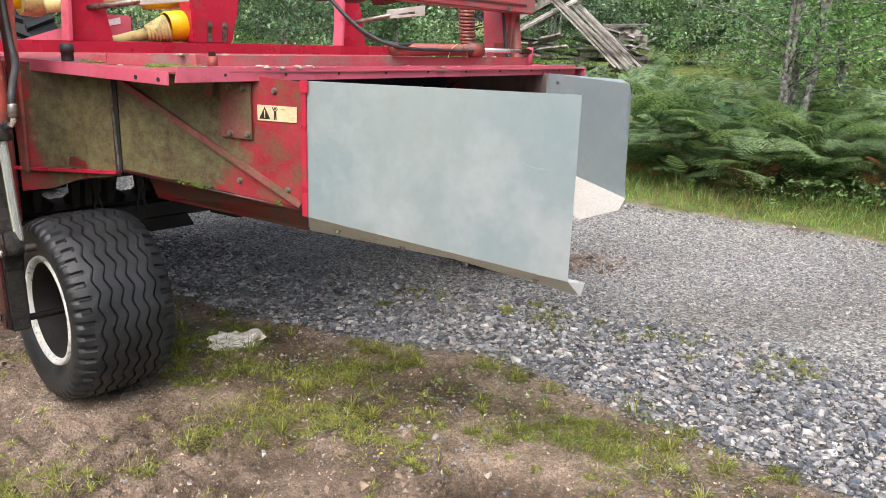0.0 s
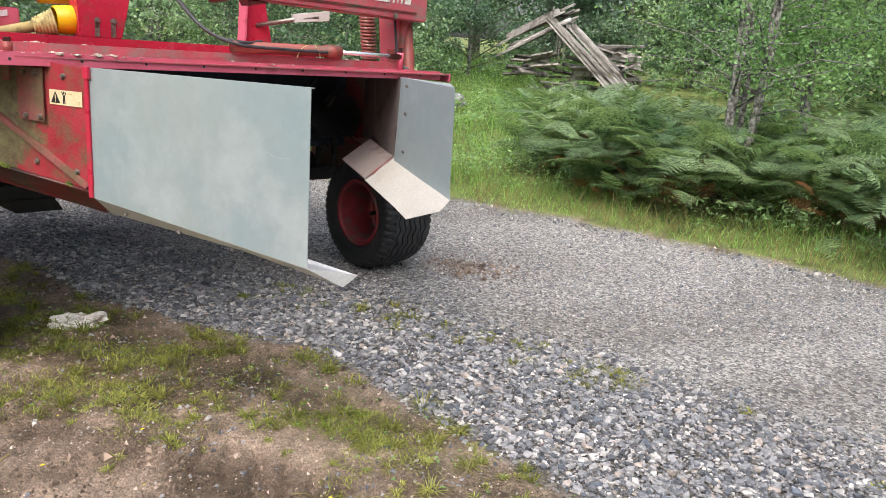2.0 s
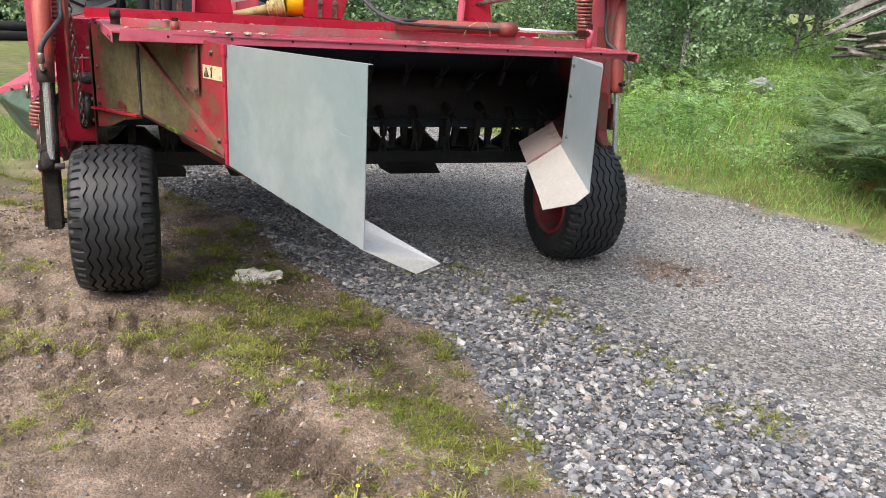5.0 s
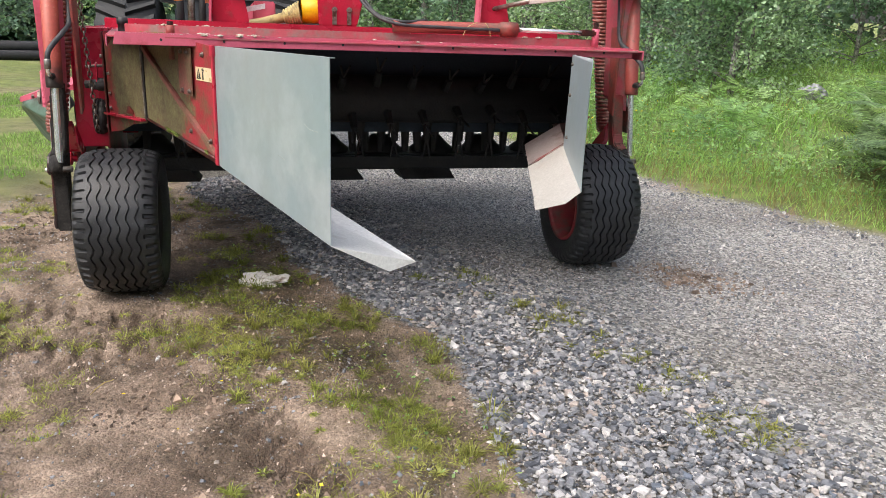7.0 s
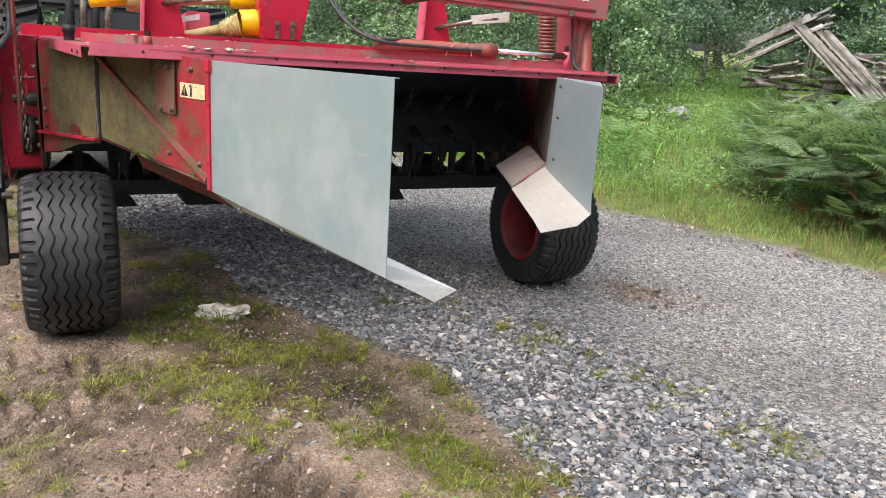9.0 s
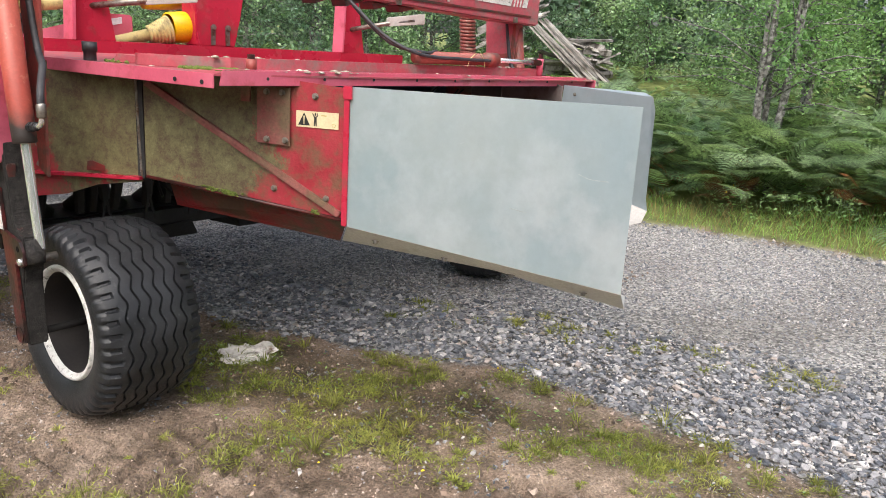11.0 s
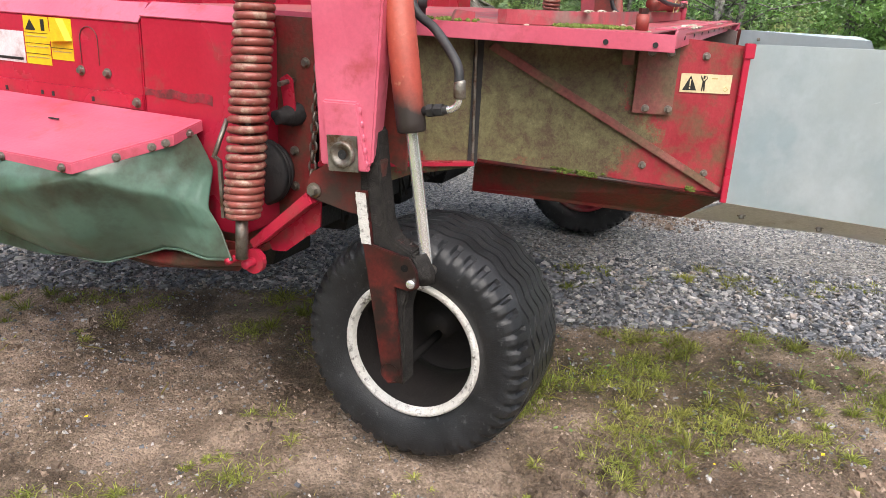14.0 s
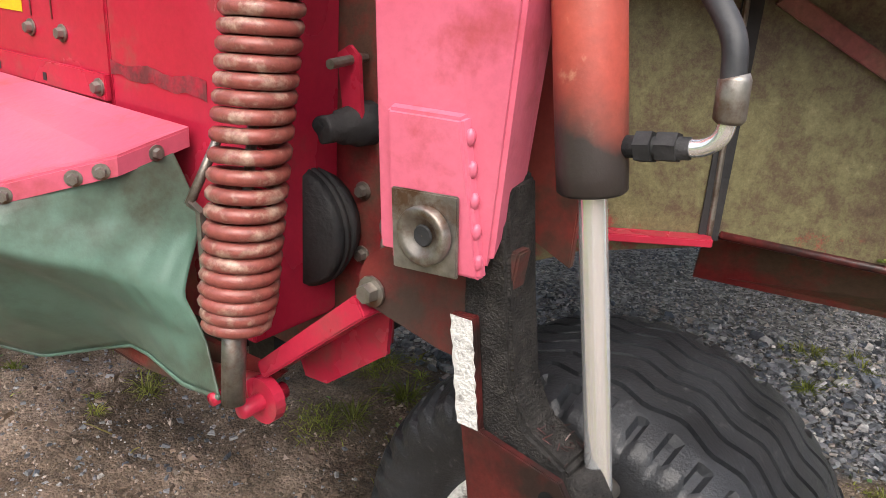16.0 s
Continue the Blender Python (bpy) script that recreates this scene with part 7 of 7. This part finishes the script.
def tree(name, x, y, tall, spread, n_leaf, leaf, leaf_mat, trunk_r, low=0.3, stems=1, label="", category="tree", seed=0, lean=0.1, group=""):
    """Tapered stems with limbs, and a crown of many small leaves in clumps along the limbs."""
    r = np.random.RandomState(seed)
    z0 = float(height(x, y))
    t = new(name)
    t.matrix_world = Matrix.Translation((x, y, z0))
    tagged(t, label, category, group)
    tips = []
    bm = bmesh.new()
    for s in range(stems):
        off = Vector((r.normal(0, 0.12), r.normal(0, 0.12), 0)) if stems > 1 else Vector((0, 0, 0))
        bend = Vector((r.normal(0, lean), r.normal(0, lean), 0))
        h = tall * r.uniform(0.8, 1.0)
        pts = [off + Vector((0, 0, -0.1))]
        for k in range(1, 7):
            f = k / 6
            pts.append(off + bend * h * f * f + Vector((r.normal(0, 0.03) * tall * 0.12, r.normal(0, 0.03) * tall * 0.12, h * f)))
        tube(pts, [trunk_r * (1 - 0.85 * i / 6) / (1 if stems == 1 else 1.3) for i in range(7)], 9, bm)
        limbs = int(9 + tall * 1.5)
        for k in range(limbs):
            f = low + (0.97 - low) * (k + r.rand()) / limbs
            i = min(5, int(f * 6))
            p = pts[i].lerp(pts[i + 1], f * 6 - i)
            a = r.uniform(0, 2 * math.pi)
            ln = spread * (1.15 - 0.75 * f) * r.uniform(0.6, 1.15)
            q = p + Vector((math.cos(a) * ln, math.sin(a) * ln, ln * r.uniform(-0.1, 0.55)))
            m = p.lerp(q, 0.5) + Vector((0, 0, 0.1 * ln))
            tube([p, m, q], [trunk_r * 0.3 * (1 - 0.6 * f), trunk_r * 0.18 * (1 - 0.6 * f), 0.004], 5, bm)
            for g in np.linspace(0.3, 1.05, 5):
                c = p.lerp(m, g * 2) if g < 0.5 else m.lerp(q, g * 2 - 1)
                tips.append((c, 0.12 * spread * r.uniform(0.5, 1.5)))
    part("trunk", bm, BARK, t, "grey lichened trunk and limbs", smooth=True)
    C = np.array([c[:] for c, _ in tips])
    S = np.array([s for _, s in tips])
    pick = r.randint(0, len(C), n_leaf)
    P = C[pick] + r.normal(size=(n_leaf, 3)) * S[pick][:, None] * np.array([1, 1, 0.7])
    P[:, 2] = np.maximum(P[:, 2], 0.12)
    V, F = leaves(P, leaf * r.uniform(0.6, 1.3, n_leaf), flat=0.25)
    fast_mesh("crown", V, F, leaf_mat, parent=t, label="leafy crown")
    return t


tree("rowan_tree", 3.42, 8.65, 4.6, 1.3, 8000, 0.032, LEAFC, 0.055, 0.22, 5, "slender multi-stemmed rowan with pale lichened bark among bracken", seed=3, lean=0.05)
tree("birch_tree", 4.6, 10.3, 4.8, 1.4, 11000, 0.04, LEAFC, 0.07, 0.2, 2, "young light green deciduous tree behind the bracken", seed=4)
k = 0
for x, y, tall, spread, lm in ((-1.5, 14.4, 3.6, 1.3, LEAFA), (-2.6, 15.6, 4.2, 1.6, LEAFB), (-0.6, 19.0, 4.6, 1.6, LEAFB), (-3.1, 17.6, 3.8, 1.7, LEAFA), (-4.8, 18.6, 4.4, 1.8, LEAFB), (-6.8, 19.5, 4.2, 1.9, LEAFA),
                               (4.6, 18.6, 3.6, 1.4, LEAFA), (1.6, 20.6, 4.2, 1.7, LEAFB), (6.2, 16.0, 4.0, 1.5, LEAFA), (7.2, 13.2, 4.2, 1.6, LEAFC), (7.6, 11.2, 4.4, 1.6, LEAFC), (6.6, 9.4, 3.8, 1.3, LEAFC), (8.8, 8.6, 4.4, 1.5, LEAFA), (-9.2, 20.4, 4.5, 2.0, LEAFA), (-12.0, 21.0, 4.5, 2.0, LEAFB), (-15.5, 20.5, 4.0, 1.8, LEAFA), (-19.5, 19.0, 4.2, 1.9, LEAFB), (-23.5, 16.0, 4.2, 1.9, LEAFA), (-25.0, 12.5, 4.4, 2.0, LEAFB), (-25.5, 9.0, 4.4, 2.0, LEAFA)):
    tree("shrub", x, y, tall, spread, 11000 if x > -9 else 3500, 0.05 if x > -9 else 0.095, lm, 0.06, 0.06, 3, "leafy deciduous shrub at the edge of the wood", "shrub", seed=40 + k, group="shrubs at the edge of the wood")
    k += 1
for i in range(22):
    a = -24 + 2.3 * i
    y = 23.5 + 2.2 * math.sin(i * 2.1) + 0.12 * abs(a)
    tree("forest_tree", a, y, 8.0 + 1.2 * math.sin(i * 1.7), 2.4, 5000, 0.16, LEAFB if i % 3 else LEAFA, 0.14, 0.1, 1, "dark green forest tree with dense low branches", seed=80 + i, group="trees of the wood edge")


def far_wood():
    """Woods closing the view: one mass of trunks and leaves behind the edge trees."""
    n = 40000
    a = rng.uniform(-42, 34, n)
    y = 28 + 6 * rng.rand(n) + 0.1 * np.abs(a)
    z = height(a, y) + 11 * rng.rand(n) ** 1.1
    keep = vnoise(a, z * 1.2, 0.55, 60) > 0.28
    P = np.stack([a, y, z], -1)[keep]
    V, F = leaves(P, rng.uniform(0.22, 0.45, len(P)), flat=0.3)
    n2 = 16000
    b = rng.uniform(-6, 34, n2)
    Q = np.stack([-29 - 6 * rng.rand(n2) - 0.2 * np.abs(b - 10), b, 10 * rng.rand(n2) ** 1.1], -1)
    V2, F2 = leaves(Q, rng.uniform(0.22, 0.45, n2), flat=0.3)
    V, F = np.concatenate([V, V2]), np.concatenate([F, F2 + len(V)])
    fast_mesh("far_wood", V, F, LEAFB, "stuff", "dense dark woodland behind the clearing", "woods")
    # the woods on the other sides of the clearing, behind the camera
    n = 14000
    t = rng.uniform(math.radians(150), math.radians(395), n)
    r = 34 + 8 * rng.rand(n)
    P = np.stack([r * np.cos(t) - 2, r * np.sin(t) + 4, 10 * rng.rand(n)], -1)
    P = P[P[:, 1] < 26]
    V, F = leaves(P, rng.uniform(0.7, 1.4, len(P)), flat=0.3)
    fast_mesh("surrounding_wood", V, F, LEAFB, "stuff", "dark woodland round the clearing", "woods")


far_wood()

# ---- small things on the ground ----
def stone_mesh(seed, flat=0.6):
    r = random.Random(seed)
    bm = bmesh.new()
    bmesh.ops.create_cube(bm, size=1)
    for v in bm.verts:
        v.co = Vector((v.co.x * r.uniform(0.6, 1.25), v.co.y * r.uniform(0.5, 1.1), v.co.z * flat * r.uniform(0.6, 1.3)))
    bmesh.ops.bevel(bm, geom=bm.edges[:], offset=0.07, segments=1, affect="EDGES", clamp_overlap=True)
    me = bpy.data.meshes.new("stone")
    bm.to_mesh(me)
    bm.free()
    me.materials.append(STONEO)
    return me


def pale_rock():
    bm = bmesh.new()
    bmesh.ops.create_icosphere(bm, subdivisions=4, radius=1)
    for v in bm.verts:
        n = noise.fractal(v.co * 1.7 + Vector((3, 1, 7)), 0.8, 2.0, 5)
        v.co = Vector((v.co.x * 0.135 * (1 + 0.45 * n), v.co.y * 0.11 * (1 + 0.5 * n), max(-0.02, min(v.co.z, 0.55) * 0.034 * (1 + 0.9 * n))))
    ob = part("rock", bm, ROCK, None, "pale weathered rock half sunk in the earth", category="rock")
    ob.matrix_world = pose(-0.945, 3.61, 0.0, 0, 0, 25)


pale_rock()


def boulder():
    bm = bmesh.new()
    bmesh.ops.create_icosphere(bm, subdivisions=3, radius=1)
    for v in bm.verts:
        n = noise.fractal(v.co * 1.3 + Vector((9, 2, 4)), 0.8, 2.0, 4)
        v.co = Vector((v.co.x * 0.19 * (1 + 0.4 * n), v.co.y * 0.17 * (1 + 0.4 * n), v.co.z * 0.12 * (1 + 0.4 * n)))
    ob = part("boulder", bm, STONEO, None, "grey boulder among the meadow herbs", category="rock")
    ob.matrix_world = Matrix.Translation((-0.2, 13.9, float(height(-0.2, 13.9)) + 0.22))


boulder()


def log_stack():
    """Long dark trunks stacked beyond the lawn."""
    t = new("log_stack")
    t.matrix_world = Matrix.Translation((-21.9, 12.0, float(height(-21.9, 12.0)))) @ pose(0, 0, 0, 0, 0, 65)
    tagged(t, "stack of long dark logs at the edge of the lawn", "log stack")
    for k, (y, z) in enumerate(((-0.5, 0.14), (-0.2, 0.15), (0.12, 0.14), (0.42, 0.14), (-0.34, 0.38), (-0.04, 0.39), (0.27, 0.38))):
        part("log", tube([(-2.6 - 0.1 * (k % 3), y, z), (0, y + 0.02, z + 0.01), (2.7 + 0.12 * (k % 4), y, z)], [0.15, 0.14, 0.12], 12), DARKLOG, t, smooth=True)


log_stack()


def shards(x, y, size, flat, z, corners=4, tip=0.42):
    """Many angular stones: uneven slabs with bevelled-in tops, randomly turned, open underneath."""
    n, k = len(x), corners
    t = np.linspace(0, 2 * np.pi, k, endpoint=False)[None] + rng.uniform(-0.45, 0.45, (n, k))
    r = rng.uniform(0.5, 1.05, (n, k)) * 0.68
    long_ = rng.uniform(0.62, 1.0, n)[:, None]
    low = np.stack([np.cos(t) * r, np.sin(t) * r * long_, np.full((n, k), -0.5)], -1)
    top = np.stack([np.cos(t) * r * 0.84, np.sin(t) * r * long_ * 0.84, 0.5 + rng.uniform(-0.28, 0.2, (n, k))], -1)
    V = np.concatenate([low, top], 1)
    V[:, :, 2] *= (flat * rng.uniform(0.6, 1.3, n))[:, None]
    V *= np.asarray(size)[:, None, None]
    a, tilt, ta = rng.uniform(0, 2 * np.pi, n), rng.normal(0, tip, n), rng.uniform(0, np.pi, n)
    ax = np.stack([np.cos(ta), np.sin(ta), np.zeros(n)], -1)[:, None]
    ct, st = np.cos(tilt)[:, None, None], np.sin(tilt)[:, None, None]
    V = V * ct + np.cross(np.broadcast_to(ax, V.shape), V) * st + ax * (ax * V).sum(-1, keepdims=True) * (1 - ct)
    ca, sa = np.cos(a)[:, None], np.sin(a)[:, None]
    W = np.stack([V[:, :, 0] * ca - V[:, :, 1] * sa + x[:, None], V[:, :, 0] * sa + V[:, :, 1] * ca + y[:, None], V[:, :, 2] + z[:, None]], -1)
    q = [[k, k + i, k + i + 1] for i in range(1, k - 1)]
    for i in range(k):
        m = (i + 1) % k
        q += [[i, m, k + m], [i, k + m, k + i]]
    F = (np.arange(n)[:, None, None] * 2 * k + np.array(q)[None]).reshape(-1, 3)
    return W.reshape(-1, 3), F


def pebbles(x, y, size, z):
    """Grit: small three-sided points."""
    n = len(x)
    t = rng.uniform(0, 6.3, n)[:, None] + np.array([0.0, 2.1, 4.2])[None]
    r = np.asarray(size)[:, None] * rng.uniform(0.5, 0.9, (n, 3))
    base = np.stack([x[:, None] + r * np.cos(t), y[:, None] + r * np.sin(t), np.broadcast_to((z - 0.2 * size)[:, None], r.shape)], -1)
    tip = np.stack([x + 0.3 * size * rng.normal(size=n), y + 0.3 * size * rng.normal(size=n), z + 0.6 * size], -1)[:, None]
    W = np.concatenate([base, tip], 1)
    F = (np.arange(n)[:, None, None] * 4 + np.array([[0, 1, 3], [1, 2, 3], [2, 0, 3]])[None]).reshape(-1, 3)
    return W.reshape(-1, 3), F


def gravel():
    """Crushed stone beside the track, then the fine chips of the track itself."""
    dens = lambda x, y: np.clip((y - near_edge(x) + 0.1 * (vnoise(x, y, 6, 50) - 0.4)) / 0.12, 0, 1) * np.clip((coarse_edge(x) + 0.25 - y) / 0.5, 0.0, 1)
    x, y = scatter(250000, -3.6, 4.4, 0.8, 6.0, lambda x, y: (dens(x, y) > rng.rand(len(x))))
    s = np.clip(rng.lognormal(np.log(0.0142), 0.52, len(x)), 0.006, 0.05)
    V, F = shards(x, y, 1.12 * s, 0.27, height(x, y) + 0.1 * s + rng.uniform(-0.003, 0.011, len(x)), 4, 0.36)
    x, y = scatter(60000, -5, 6.5, 3.0, 11.5, lambda x, y: np.abs(far_edge(x) - 0.22 - y + 0.15 * (vnoise(x, y, 4, 55) - 0.5)) < 0.2 * rng.rand(len(x)))
    s = np.clip(rng.lognormal(np.log(0.02), 0.4, len(x)), 0.008, 0.05)
    V2, F2 = shards(x, y, s, 0.6, height(x, y) + 0.1 * s + rng.uniform(-0.004, 0.01, len(x)), 3)
    V, F = np.concatenate([V, V2]), np.concatenate([F, F2 + len(V)])
    fast_mesh("crushed_stone", V, F, STONE, "stuff", "sharp blue-grey crushed stone", "gravel")
    on_track = lambda x, y: (y > coarse_edge(x) - 0.5 * rng.rand(len(x))) & (y < far_edge(x) + 0.1 * rng.rand(len(x)))
    x, y = scatter(66000, -2.5, 5.5, 1.6, 6.0, on_track)
    s = np.clip(rng.lognormal(np.log(0.0095), 0.45, len(x)), 0.004, 0.03)
    V, F = shards(x, y, s, 0.5, height(x, y) + 0.05 * s, 3, 0.3)
    x, y = scatter(105000, -4.5, 6.5, 3.5, 10.5, lambda x, y: on_track(x, y) & (y > 4.6))
    s = np.clip(rng.lognormal(np.log(0.0105), 0.4, len(x)), 0.005, 0.03)
    V2, F2 = pebbles(x, y, s, height(x, y) + 0.05 * s)
    V, F = np.concatenate([V, V2]), np.concatenate([F, F2 + len(V)])
    fast_mesh("gravel_chips", V, F, CHIPS, "stuff", "fine grey gravel chips of the track", "gravel")
    x, y = scatter(20000, -4, 3, 0.8, 4.2, lambda x, y: (y < near_edge(x)) & (vnoise(x, y, 0.9, 51) > 0.25))
    s = np.clip(rng.lognormal(np.log(0.0048), 0.45, len(x)), 0.002, 0.02)
    V, F = pebbles(x, y, 1.3 * s, height(x, y) + 0.1 * s)
    fast_mesh("grit", V, F, GRIT, "stuff", "grit and small pebbles lying on the earth", "gravel")
    x, y = scatter(30000, -4, 3, 0.8, 4.2, lambda x, y: (y < near_edge(x)) & (vnoise(x, y, 2.3, 52) + 0.3 * vnoise(x, y, 7, 53) > 0.68))
    s = np.clip(rng.lognormal(np.log(0.0095), 0.5, len(x)), 0.004, 0.035)
    V, F = shards(x, y, 1.25 * s, 0.7, height(x, y), 3)
    fast_mesh("clods", V, F, CLOD, "stuff", "crumbled clods of wet brown earth", "earth")
    x, y = scatter(36000, -4, 2.6, 1.4, 4.8, lambda x, y: (y < near_edge(x) + 0.1) & (vnoise(x, y, 2.7, 57) + 0.35 * vnoise(x, y, 9, 58) + 0.45 * np.clip((-1.7 - x) / 0.7, 0, 1) > rng.uniform(0.55, 1.35, len(x))))
    s = np.clip(rng.lognormal(np.log(0.0064), 0.55, len(x)), 0.003, 0.026)
    V, F = shards(x, y, 1.1 * s, 0.5, height(x, y) + 0.12 * s, 4)
    fast_mesh("pebbles", V, F, PEBBLE, "stuff", "pale grey pebbles pressed into the earth", "gravel")
    # earth churned up on the track beside the far wheel
    x, y = rng.normal(0.98, 0.2, 420), rng.normal(5.45, 0.13, 420)
    s = np.clip(rng.lognormal(np.log(0.014), 0.5, len(x)), 0.005, 0.05)
    V, F = shards(x, y, s, 0.6, height(x, y) + 0.1 * s, 4)
    fast_mesh("churned_earth", V, F, CLOD, "stuff", "brown earth churned up on the gravel track", "earth")
    # larger stones lying on top, each its own piece
    kinds = [stone_mesh(s) for s in range(8)]
    x, y = scatter(900, -0.6, 2.6, 2.2, 4.6, lambda x, y: dens(x, y) > 0.7)
    for i in range(min(300, len(x))):
        ob = new("stone", kinds[i % 8])
        ob.parent = ground
        sz = rng.uniform(0.018, 0.036)
        ob.matrix_basis = pose(x[i], y[i], float(height(x[i], y[i])) + 0.012, rng.uniform(-20, 20), rng.uniform(-20, 20), rng.uniform(0, 360)) @ Matrix.Scale(sz, 4)


gravel()


def fallen_leaves():
    x, y = scatter(40, -3.0, 2.0, 1.2, 3.6, lambda x, y: y < near_edge(x))
    V, F = leaves(np.stack([x, y, height(x, y) + 0.02], -1), rng.uniform(0.008, 0.016, len(x)), flat=0.9, long_=1.2)
    fast_mesh("yellow_petals", V, F, PETAL, "stuff", "small yellow flowers and fallen leaves on the earth", "flowers")


fallen_leaves()


def twigs():
    """Dry stalks and wood splinters lying on the earth and the stones."""
    x, y = scatter(70, -3.1, 1.6, 1.6, 4.4, lambda x, y: y < near_edge(x) + 0.25)
    bm = bmesh.new()
    for px, py in zip(x, y):
        a, ln = rng.uniform(0, 6.3), rng.uniform(0.04, 0.16)
        pts = []
        for q in (-0.5, -0.15, 0.2, 0.5):
            tx, ty = px + math.cos(a) * ln * q + rng.normal(0, 0.006), py + math.sin(a) * ln * q + rng.normal(0, 0.006)
            pts.append((tx, ty, float(height(tx, ty)) + 0.008))
        tube(pts, [0.0022, 0.0026, 0.0022, 0.0012], 5, bm)
    part("twigs", bm, STRAW, None, "dry brown stalks and splinters lying about", kind="stuff", category="twigs")


twigs()
